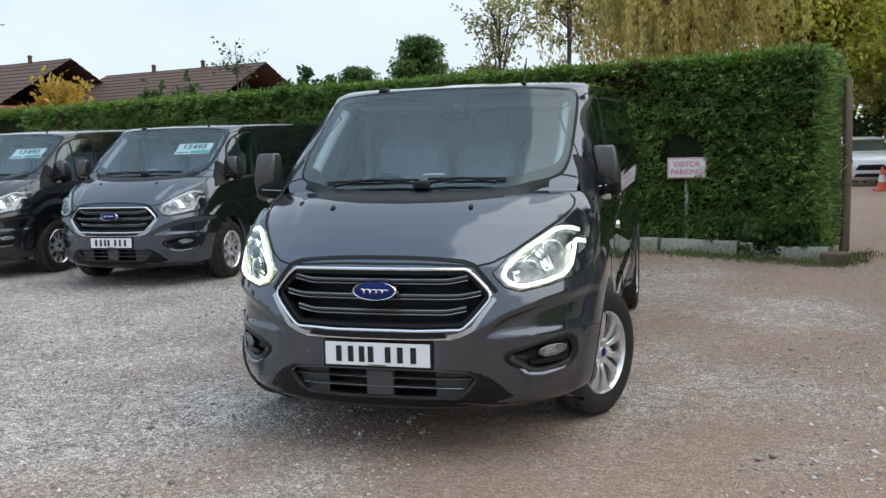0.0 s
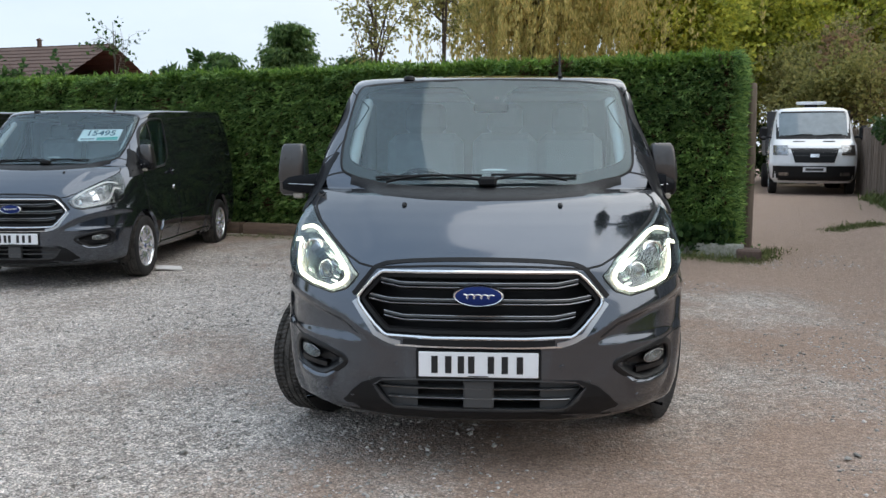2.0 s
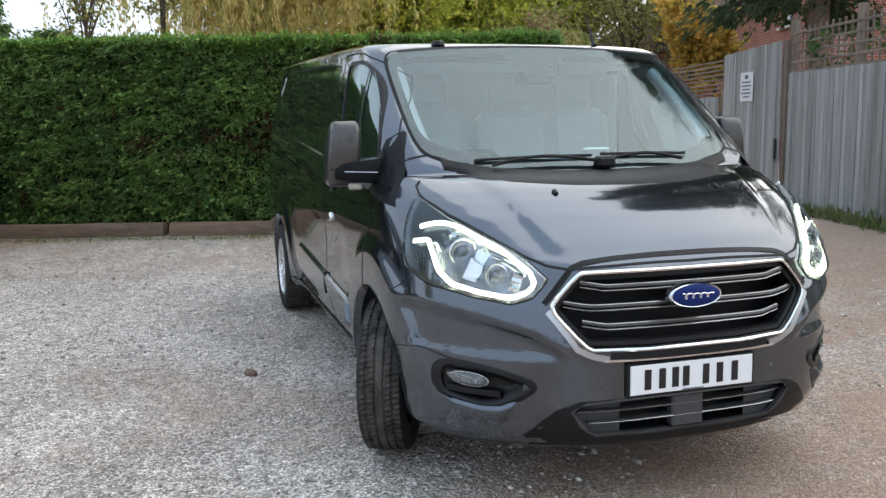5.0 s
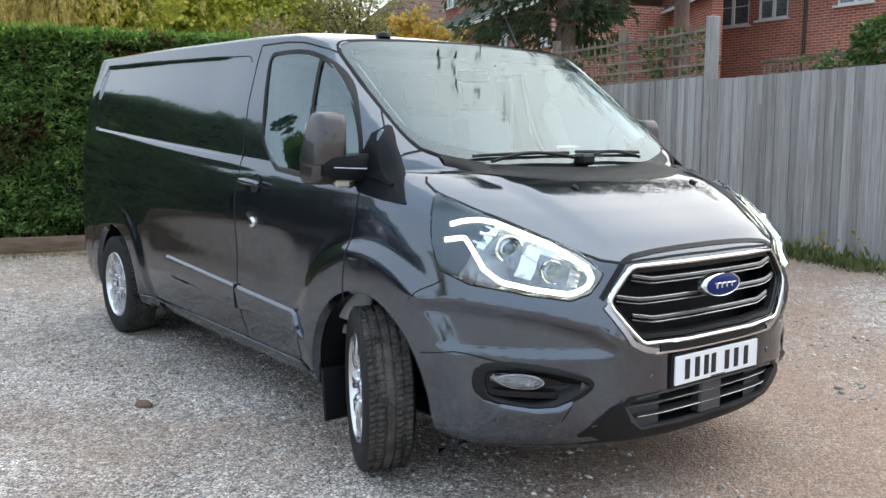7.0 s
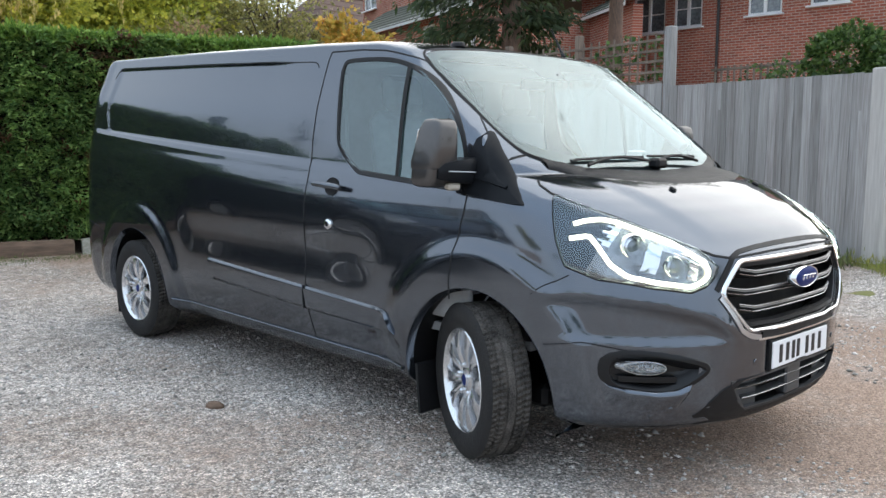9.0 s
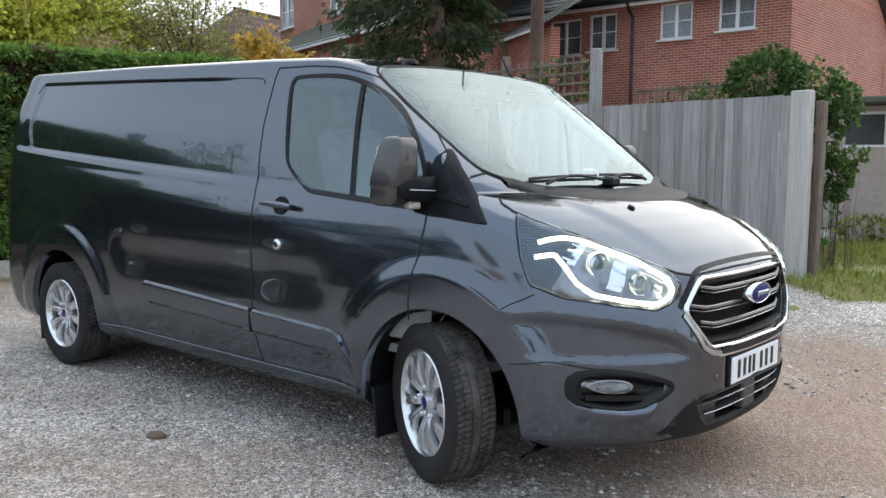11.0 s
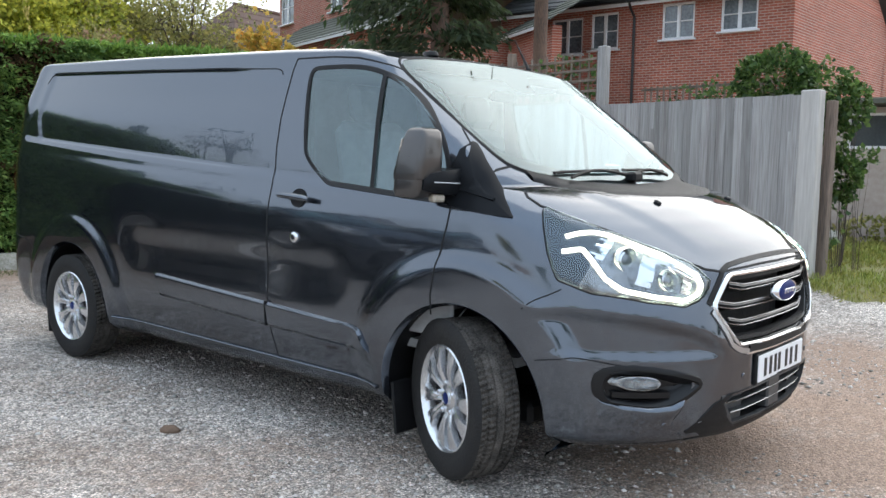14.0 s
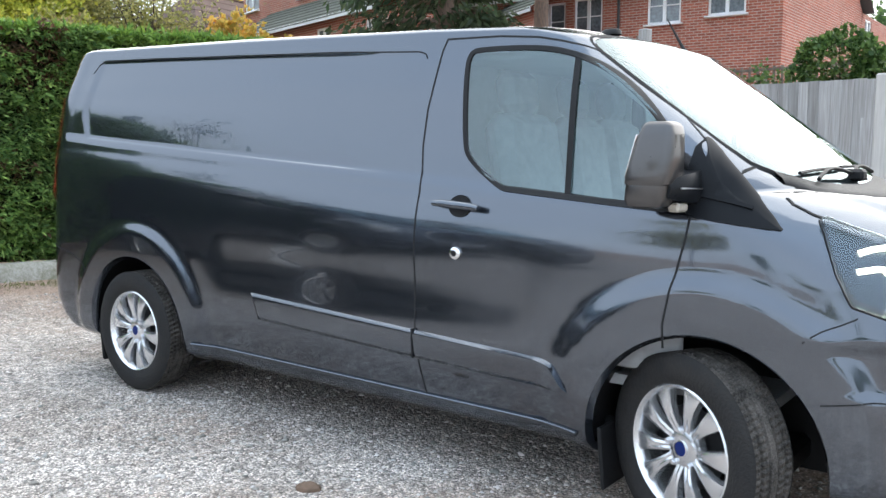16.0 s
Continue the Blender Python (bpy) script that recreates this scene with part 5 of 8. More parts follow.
    # -- wheels --
    def wheels(self, steer):
        tyre = [(0.225, -0.085), (0.244, -0.097), (0.280, -0.105), (0.318, -0.100), (0.334, -0.092)]
        prof = tyre + [(0.339, -0.086)]
        grooved = []
        xs = np.linspace(-0.086, 0.086, 41)
        for x in xs:
            r = 0.343 - 0.004 * (x / 0.086) ** 2
            if any(abs(x - g) < 0.0048 for g in (-0.056, -0.019, 0.019, 0.056)):
                r -= 0.009
            grooved.append((r, float(x)))
        side_r = [(r, -h) for r, h in reversed(tyre)]
        if not hasattr(Van, "wheel_data"):
            side = M().lathe(prof + [(0.3425, -0.0855)], 72).lathe([(0.3425, 0.0855), (0.339, 0.086)] + side_r, 72)
            tread = M().lathe(grooved, 96)
            rim = M().lathe([(0.225, -0.085), (0.232, -0.090), (0.227, -0.095), (0.217, -0.087), (0.208, -0.060), (0.204, 0.06)], 60)
            for k in range(10):
                a = 2 * math.pi * k / 10 + (0.05 if k % 2 else -0.05)
                da = 0.085
                rows = []
                for r, hw, x in ((0.050, 0.018, -0.064), (0.085, 0.018, -0.077), (0.12, 0.021, -0.086), (0.16, 0.028, -0.089), (0.20, 0.038, -0.086), (0.224, 0.050, -0.081)):
                    ac = a + da * (r - 0.05) / 0.15 * (-1 if k % 2 else 1) * 0.25
                    c, s_ = math.cos(ac), math.sin(ac)
                    rows.append([(x + 0.030, r * c + hw * s_, r * s_ - hw * c), (x + 0.004, r * c + hw * 0.9 * s_, r * s_ - hw * 0.9 * c), (x, r * c + hw * 0.45 * s_, r * s_ - hw * 0.45 * c),
                                 (x + 0.003, r * c, r * s_), (x, r * c - hw * 0.45 * s_, r * s_ + hw * 0.45 * c), (x + 0.004, r * c - hw * 0.9 * s_, r * s_ + hw * 0.9 * c), (x + 0.030, r * c - hw * s_, r * s_ + hw * c)])
                rim.grid(rows)
            rim.lathe([(0.0, -0.072), (0.034, -0.074), (0.060, -0.070), (0.078, -0.060), (0.080, -0.03)], 40)
            for k in range(5):
                a = 2 * math.pi * k / 5 + 0.31
                rim.tube([(-0.050, 0.066 * math.cos(a), 0.066 * math.sin(a)), (-0.080, 0.066 * math.cos(a), 0.066 * math.sin(a)), (-0.086, 0.066 * math.cos(a), 0.066 * math.sin(a))], [0.0125, 0.0125, 0.008], 6)
            disc = M().lathe([(0.0, -0.02), (0.15, -0.02), (0.15, 0.0), (0.203, 0.05), (0.0, 0.06)], 40)
            cap = M().lathe([(0.0, -0.081), (0.018, -0.081), (0.026, -0.079)], 24)
            ring = M().lathe([(0.026, -0.080), (0.030, -0.079), (0.031, -0.072)], 24)
            Van.wheel_data = (side, tread, rim, disc, cap, ring)
        side, tread, rim, disc, cap, ring = Van.wheel_data
        for sg in (-1, 1):
            for y, st in ((0.0, steer), (self.wb, 0.0)):
                m = Matrix.Translation((sg * 0.895, y, 0.341)) @ Matrix.Rotation(radians(st), 4, "Z") @ Matrix.Rotation(radians(0 if sg < 0 else 180), 4, "Z") @ Matrix.Rotation(radians(37 * y + 11 * sg + 5), 4, "X")
                w = obj("wheel", side, RUBBER, self.root, smooth=50, label="black tyre on a silver multi-spoke alloy rim", m=m)
                obj("tread", tread, TREAD, w, smooth=30)
                obj("rim", rim, ALLOY, w, smooth=35)
                obj("brake_disc", disc, PLASTIC, w, smooth=40)
                obj("hub_cap", cap, BLUE, w, smooth=40)
                obj("hub_ring", ring, CHROME, w, smooth=40)

    def plate(self, bars):
        y = self.front_y(0, 0.525) - 0.010
        b = obj("plate_holder", M().box((0, y + 0.006, 0.523), (0.545, 0.02, 0.130), 0.006), PLASTIC, self.root, smooth=30)
        obj("number_plate", M().box((0, y - 0.005, 0.525), (0.520, 0.008, 0.111), 0.003), PLATE_WHITE, b, label="white front number plate")
        for grp in bars:
            for x in grp:
                obj("plate_bar", M().box((x, y - 0.0095, 0.525), (0.028, 0.002, 0.076)), INK, b)
        obj("maker_line", M().box((0.0, y - 0.0095, 0.4745), (0.09, 0.002, 0.004)), INK, b)

    def price_card(self):
        """White price card inside the passenger side of the windscreen; its print cannot be read."""
        c = [self.at((0.20, 0.26, 1.69), -0.012), self.at((0.66, 0.29, 1.69), -0.012), self.at((0.66, 0.13, 1.53), -0.012), self.at((0.20, 0.10, 1.53), -0.012)]
        k = obj("price_card", M().add(c, [(0, 1, 2, 3)]), PAPER, self.root, label="white and green price card behind the windscreen")
        n = (c[1] - c[0]).cross(c[3] - c[0]).normalized()
        if n.y > 0:
            n = -n
        across, down = (c[1] - c[0]), (c[3] - c[0])
        ax, ay = across.normalized(), -down.normalized()
        if ax.cross(ay).dot(n) < 0:
            n = -n
        turn = Matrix((ax, ay, ax.cross(ay))).transposed().to_4x4()
        cu = bpy.data.curves.new("price_digits", "FONT")
        cu.body, cu.size, cu.align_x, cu.align_y, cu.extrude, cu.offset = "15495", 0.135, "CENTER", "CENTER", 0.0008, 0.002
        cu.materials.append(DIGITS)
        tx = new("price_digits", cu)
        tx.parent, tx.matrix_basis = k, Matrix.Translation(c[0] + across * 0.5 + down * 0.36 + n * 0.003) @ turn
        # printed band along the foot of the card
        q = [c[0] + across * u + down * v + n * 0.002 for u, v in ((0.45, 0.72), (0.97, 0.66), (0.97, 0.95), (0.45, 0.95))]
        obj("price_band", M().add(q, [(0, 1, 2, 3)]), TEAL, k)
        q = [c[0] + across * u + down * v + n * 0.002 for u, v in ((0.05, 0.80), (0.40, 0.80), (0.40, 0.88), (0.05, 0.88))]
        obj("price_print", M().add(q, [(0, 1, 2, 3)]), DIGITS, k)


MAIN = Van(Matrix.Identity(4), 3.3, PAINT, "dark grey metallic panel van with lit daytime running lights", lit=True, steer=-24.0)

# ---- other vans of the row ----
V2 = Van(pose(-4.95, 4.76, 0.0, 0, 0, 2.5), 2.933, PAINT, "dark grey metallic panel van with a price card behind its windscreen", "parked vans", lit=False, price=True)
V3 = Van(pose(-7.66, 5.02, 0.0, 0, 0, 2.5), 2.933, PAINT_BLACK, "black panel van with a price card behind its windscreen", "parked vans", lit=False, price=True)

# ---- ground ----
rng = np.random.default_rng(7)


def gravel_material():
    m = shader("limestone gravel", (0.68, 0.615, 0.56), rough=0.95, vary=0.5, scale=1.1, colour2=(0.36, 0.305, 0.262))
    nt = m.node_tree
    n, l = nt.nodes, nt.links
    b = n["Principled BSDF"]
    base = b.inputs["Base Color"].links[0].from_socket
    co = n.new("ShaderNodeTexCoord")
    sep = n.new("ShaderNodeSeparateXYZ")
    l.new(co.outputs["Object"], sep.inputs[0])
    # reddish earth, most of it towards the drive, in worn patches
    patch, fine = n.new("ShaderNodeTexNoise"), n.new("ShaderNodeTexNoise")
    patch.inputs["Scale"].default_value, patch.inputs["Detail"].default_value, patch.inputs["Roughness"].default_value = 0.45, 6, 0.62
    fine.inputs["Scale"].default_value, fine.inputs["Detail"].default_value = 24, 5
    l.new(co.outputs["Object"], patch.inputs["Vector"])
    l.new(co.outputs["Object"], fine.inputs["Vector"])
    gx = n.new("ShaderNodeMapRange")
    gx.inputs["From Min"].default_value, gx.inputs["From Max"].default_value = -3.5, 4.0
    gx.inputs["To Min"].default_value, gx.inputs["To Max"].default_value = -0.22, 0.16
    l.new(sep.outputs["X"], gx.inputs["Value"])
    gy = n.new("ShaderNodeMapRange")
    gy.inputs["From Min"].default_value, gy.inputs["From Max"].default_value = 5.0, 11.0
    gy.inputs["To Min"].default_value, gy.inputs["To Max"].default_value = 0.0, 0.34
    l.new(sep.outputs["Y"], gy.inputs["Value"])
    gf = n.new("ShaderNodeMapRange")
    gf.inputs["From Min"].default_value, gf.inputs["From Max"].default_value = -0.4, -2.6
    gf.inputs["To Min"].default_value, gf.inputs["To Max"].default_value = 0.0, 0.12
    l.new(sep.outputs["Y"], gf.inputs["Value"])
    gsum = n.new("ShaderNodeMath")
    # loose pale gravel along the edge of the grass
    far, pale, gpale = n.new("ShaderNodeVectorMath"), n.new("ShaderNodeMapRange"), n.new("ShaderNodeMath")
    far.operation = "DISTANCE"
    far.inputs[1].default_value = (4.2, -0.5, 0.0)
    l.new(co.outputs["Object"], far.inputs[0])
    pale.inputs["From Min"].default_value, pale.inputs["From Max"].default_value = 0.5, 1.7
    pale.inputs["To Min"].default_value, pale.inputs["To Max"].default_value = -0.36, 0.0
    l.new(far.outputs["Value"], pale.inputs["Value"])
    l.new(gy.outputs[0], gpale.inputs[0])
    l.new(pale.outputs[0], gpale.inputs[1])
    l.new(gpale.outputs[0], gsum.inputs[0])
    l.new(gf.outputs[0], gsum.inputs[1])
    s1, s2, s3 = (n.new("ShaderNodeMath") for _ in range(3))
    l.new(patch.outputs["Fac"], s1.inputs[0])
    l.new(gx.outputs[0], s1.inputs[1])
    l.new(s1.outputs[0], s2.inputs[0])
    l.new(gsum.outputs[0], s2.inputs[1])
    sm = n.new("ShaderNodeMath")
    sm.operation = "MULTIPLY_ADD"
    sm.inputs[1].default_value, sm.inputs[2].default_value = 0.22, -0.11
    l.new(fine.outputs["Fac"], sm.inputs[0])
    l.new(s2.outputs[0], s3.inputs[0])
    l.new(sm.outputs[0], s3.inputs[1])
    mask = n.new("ShaderNodeMapRange")
    mask.inputs["From Min"].default_value, mask.inputs["From Max"].default_value = 0.40, 0.60
    mask.inputs["To Max"].default_value = 0.92
    l.new(s3.outputs[0], mask.inputs["Value"])
    mix = n.new("ShaderNodeMixRGB")
    mix.inputs[2].default_value = (0.41, 0.285, 0.213, 1)
    l.new(mask.outputs[0], mix.inputs[0])
    l.new(base, mix.inputs[1])
    # single stones
    vor, vor2 = n.new("ShaderNodeTexVoronoi"), n.new("ShaderNodeTexVoronoi")
    vor.inputs["Scale"].default_value, vor2.inputs["Scale"].default_value = 100, 42
    for v in (vor, vor2):
        v.inputs["Randomness"].default_value = 1.0
        l.new(co.outputs["Object"], v.inputs["Vector"])
    hsv = n.new("ShaderNodeHueSaturation")
    vr = n.new("ShaderNodeMapRange")
    vr.inputs["To Min"].default_value, vr.inputs["To Max"].default_value = 0.38, 1.75
    sepc = n.new("ShaderNodeSeparateColor")
    l.new(vor.outputs["Color"], sepc.inputs[0])
    l.new(sepc.outputs[0], vr.inputs["Value"])
    sepd, two = n.new("ShaderNodeSeparateColor"), n.new("ShaderNodeMath")
    l.new(vor2.outputs["Color"], sepd.inputs[0])
    vr2 = n.new("ShaderNodeMapRange")
    vr2.inputs["To Min"].default_value, vr2.inputs["To Max"].default_value = 0.72, 1.28
    l.new(sepd.outputs[0], vr2.inputs["Value"])
    two.operation = "MULTIPLY"
    l.new(vr.outputs[0], two.inputs[0])
    l.new(vr2.outputs[0], two.inputs[1])
    # dark joints between the stones
    gap, three = n.new("ShaderNodeMapRange"), n.new("ShaderNodeMath")
    gap.inputs["From Min"].default_value, gap.inputs["From Max"].default_value = 0.25, 0.62
    gap.inputs["To Min"].default_value, gap.inputs["To Max"].default_value = 1.12, 0.55
    l.new(vor.outputs["Distance"], gap.inputs["Value"])
    three.operation = "MULTIPLY"
    l.new(two.outputs[0], three.inputs[0])
    l.new(gap.outputs[0], three.inputs[1])
    # trodden earth is finer and more even
    calm, even = n.new("ShaderNodeMath"), n.new("ShaderNodeMix")
    calm.operation = "MULTIPLY"
    calm.inputs[1].default_value = 0.6
    l.new(mask.outputs[0], calm.inputs[0])
    l.new(calm.outputs[0], even.inputs[0])
    l.new(three.outputs[0], even.inputs[2])
    even.inputs[3].default_value = 0.86
    l.new(even.outputs[0], hsv.inputs["Value"])
    l.new(mix.outputs[0], hsv.inputs["Color"])
    l.new(hsv.outputs[0], b.inputs["Base Color"])
    bump, bump2 = n.new("ShaderNodeBump"), n.new("ShaderNodeBump")
    bump.invert = bump2.invert = True
    bump.inputs["Strength"].default_value, bump.inputs["Distance"].default_value = 0.8, 0.010
    bump2.inputs["Strength"].default_value, bump2.inputs["Distance"].default_value = 0.5, 0.018
    l.new(vor.outputs["Distance"], bump.inputs["Height"])
    l.new(vor2.outputs["Distance"], bump2.inputs["Height"])
    l.new(bump2.outputs[0], bump.inputs["Normal"])
    l.new(bump.outputs[0], b.inputs["Normal"])
    return m


GRAVEL = gravel_material()
STONE = shader("loose pale stones", (0.55, 0.53, 0.50), rough=0.95, vary=0.3, scale=3, colour2=(0.30, 0.25, 0.22), per="island", per_amount=0.6)
GRASS = shader("short grass", (0.085, 0.135, 0.030), rough=0.8, vary=0.4, scale=2.0, colour2=(0.17, 0.16, 0.06), per="island", per_amount=0.35)
TURF = shader("turf", (0.16, 0.19, 0.045), rough=0.95, vary=0.6, scale=1.2, colour2=(0.22, 0.17, 0.09), bump=0.8, bump_scale=40)

xs = np.r_[-400, -200, -100, -60, -40, np.arange(-24, 24.1, 0.4), 40, 60, 100, 200, 400]
ys = np.r_[-400, -200, -100, -60, -30, np.arange(-14, 34.1, 0.4), 50, 80, 120, 200, 400]


def lump(x, y):
    """Shallow ruts and humps of the yard."""
    return 0.010 * noise.noise(Vector((x * 0.7, y * 0.7, 3.1))) + 0.004 * noise.noise(Vector((x * 2.3, y * 2.3, 1.7)))


tagged(obj("ground", M().grid([[(x, y, rise(x, y) + (lump(x, y) - 0.010 if abs(x) < 24 and -14 < y < 34 else -0.01)) for x in xs] for y in ys]), GRAVEL, smooth="all"), "grey gravel yard and reddish earth drive, worn in patches", "ground", kind="structure")


def stones(count, x0, x1, y0, y1, small, large, name, label):
    x, y = rng.uniform(x0, x1, count), rng.uniform(y0, y1, count)
    # thin out in loose drifts
    keep = np.array([noise.noise(Vector((a * 0.55, b * 0.55, 9.0))) + 0.35 * noise.noise(Vector((a * 2.1, b * 2.1, 4.0))) > rng.uniform(-0.5, 0.25) + (0.35 if a > 0.8 + 0.5 * b * (b < 0) else 0.0) for a, b in zip(x, y)])
    x, y = x[keep], y[keep]
    n = len(x)
    s = small + (large - small) * rng.power(0.45, n)
    base = np.array([(1, 0, 0), (0, 1, 0), (-1, 0, 0), (0, -1, 0), (0, 0, 0.75), (0, 0, -0.75)], float)
    v = base[None] * rng.uniform(0.6, 1.25, (n, 6, 1))
    v = v + rng.normal(0, 0.18, (n, 6, 3))
    a = rng.uniform(0, 6.28, n)
    c, si = np.cos(a)[:, None], np.sin(a)[:, None]
    vx, vy = v[..., 0] * c - v[..., 1] * si, v[..., 0] * si + v[..., 1] * c
    z = np.array([rise(p, q) + lump(p, q) - 0.010 for p, q in zip(x, y)])
    P = np.stack([vx * s[:, None] + x[:, None], vy * s[:, None] + y[:, None], v[..., 2] * s[:, None] * 0.7 + (z + s * 0.22)[:, None]], -1).reshape(-1, 3)
    tri = np.array([(0, 1, 4), (1, 2, 4), (2, 3, 4), (3, 0, 4), (1, 0, 5), (2, 1, 5), (3, 2, 5), (0, 3, 5)])
    F = (tri[None] + 6 * np.arange(n)[:, None, None]).reshape(-1, 3)
    me = bpy.data.meshes.new(name)
    me.vertices.add(len(P))
    me.vertices.foreach_set("co", P.ravel())
    me.loops.add(F.size)
    me.loops.foreach_set("vertex_index", F.ravel())
    me.polygons.add(len(F))
    me.polygons.foreach_set("loop_start", np.arange(0, F.size, 3))
    me.update(calc_edges=True)
    me.materials.append(STONE)
    return tagged(new(name, me), label, "gravel", kind="stuff")


stones(54000, -5.2, 4.2, -4.4, 6.5, 0.0045, 0.015, "gravel_stones", "loose pale limestone chippings strewn over the yard")
stones(2600, -5.2, 4.2, -4.4, 6.5, 0.012, 0.026, "gravel_lumps", "larger loose stones lying on the yard")

# ---- foliage ----
def leaf_mesh(name, pos, out, size, material, parent=None, per=4, spread=0.9, aspect=0.32, droop=0.0, label="", jitter=0.5, flat=1.0):
    """Clumps of small pointed leaves at pos, fanned about the directions out. size: one length for each clump."""
    n = len(pos)
    pos, out = np.repeat(pos, per, 0), np.repeat(out, per, 0)
    size = np.repeat(size, per) * rng.uniform(0.6, 1.25, n * per)
    d = out + rng.normal(0, spread, (n * per, 3)) * 0.6 * np.array((1, 1, flat))
    d[:, 2] -= droop
    d /= np.linalg.norm(d, axis=1, keepdims=True) + 1e-9
    r = rng.normal(0, 1, (n * per, 3)) * np.array((1, 1, 2 - flat))
    a = np.cross(d, r)
    a /= np.linalg.norm(a, axis=1, keepdims=True) + 1e-9
    p = pos + rng.normal(0, jitter, (n * per, 3)) * size[:, None] * 0.5
    L, Wd = size[:, None], (size * aspect)[:, None]
    nrm = np.cross(d, a)
    V = np.stack([p, p + d * L * 0.45 + a * Wd + nrm * L * 0.06, p + d * L, p + d * L * 0.45 - a * Wd + nrm * L * 0.06], 1).reshape(-1, 3)
    k = len(V) // 4
    me = bpy.data.meshes.new(name)
    me.vertices.add(len(V))
    me.vertices.foreach_set("co", V.ravel())
    me.loops.add(4 * k)
    me.loops.foreach_set("vertex_index", np.arange(4 * k))
    me.polygons.add(k)
    me.polygons.foreach_set("loop_start", np.arange(0, 4 * k, 4))
    me.update(calc_edges=True)
    me.materials.append(material)
    ob = new(name, me)
    if parent:
        ob.parent = parent
    if label:
        ob["label"] = label
    return ob


def leaf_shader(name, colour, colour2, scale=0.8, amount=0.45, rough=0.55):
    """Leaves that also let some light through."""
    m = shader(name, colour, rough=rough, vary=0.5, scale=scale, colour2=colour2, per="island", per_amount=amount, spec=0.3)
    n, l = m.node_tree.nodes, m.node_tree.links
    b = n["Principled BSDF"]
    tr, mx = n.new("ShaderNodeBsdfTranslucent"), n.new("ShaderNodeMixShader")
    mx.inputs[0].default_value = 0.5
    l.new(b.inputs["Base Color"].links[0].from_socket, tr.inputs["Color"])
    l.new(b.outputs[0], mx.inputs[1])
    l.new(tr.outputs[0], mx.inputs[2])
    l.new(mx.outputs[0], n["Material Output"].inputs["Surface"])
    return m


BARK = shader("rough bark", (0.14, 0.105, 0.08), rough=0.95, vary=0.5, scale=5, colour2=(0.06, 0.05, 0.04), bump=1.0, bump_scale=30, stretch=(1, 1, 0.25))
BARK_PINE = shader("reddish bark", (0.24, 0.15, 0.11), rough=0.95, vary=0.5, scale=5, colour2=(0.10, 0.075, 0.06), bump=1.0, bump_scale=30, stretch=(1, 1, 0.25))
LEAF_HEDGE = leaf_shader("conifer hedge sprays", (0.27, 0.43, 0.12), (0.115, 0.21, 0.068), 1.3, 0.55)
LEAF_HEDGE_TOP = leaf_shader("fresh hedge sprays", (0.20, 0.33, 0.060), (0.105, 0.20, 0.042), 1.3, 0.4)
LEAF_DEAD = leaf_shader("dead brown sprays", (0.15, 0.080, 0.040), (0.075, 0.05, 0.025), 2.0, 0.5)
# near-black green stands in for the deep shade between the sprays
HEDGE_CORE = shader("hedge inside with painted shade", (0.024, 0.032, 0.016), rough=1.0, vary=0.5, scale=6, bump=1.0, bump_scale=20, spec=0.1)
LEAF_WILLOW = leaf_shader("fading willow leaves", (0.66, 0.54, 0.20), (0.44, 0.41, 0.14), 0.5, 0.35)
LEAF_YELLOW = leaf_shader("yellow-green leaves", (0.60, 0.57, 0.09), (0.33, 0.40, 0.08), 0.5, 0.4)
LEAF_OLIVE = leaf_shader("olive leaves", (0.40, 0.39, 0.13), (0.24, 0.24, 0.09), 0.5, 0.45)
LEAF_ORANGE = leaf_shader("orange autumn leaves", (0.60, 0.34, 0.06), (0.42, 0.38, 0.09), 0.7, 0.4)
LEAF_RUST = leaf_shader("reddish brown leaves", (0.42, 0.28, 0.17), (0.28, 0.20, 0.12), 0.7, 0.4)
LEAF_GREEN = leaf_shader("dark green leaves", (0.085, 0.16, 0.045), (0.04, 0.085, 0.028), 1.0, 0.5)
LEAF_BUSH = leaf_shader("mid-green bush leaves", (0.15, 0.25, 0.075), (0.075, 0.14, 0.045), 1.0, 0.5)
LEAF_PINE = leaf_shader("dark conifer foliage", (0.060, 0.105, 0.042), (0.045, 0.052, 0.030), 1.0, 0.5)
LEAF_IVY = leaf_shader("glossy ivy leaves", (0.11, 0.19, 0.05), (0.055, 0.10, 0.032), 2.0, 0.5, 0.35)


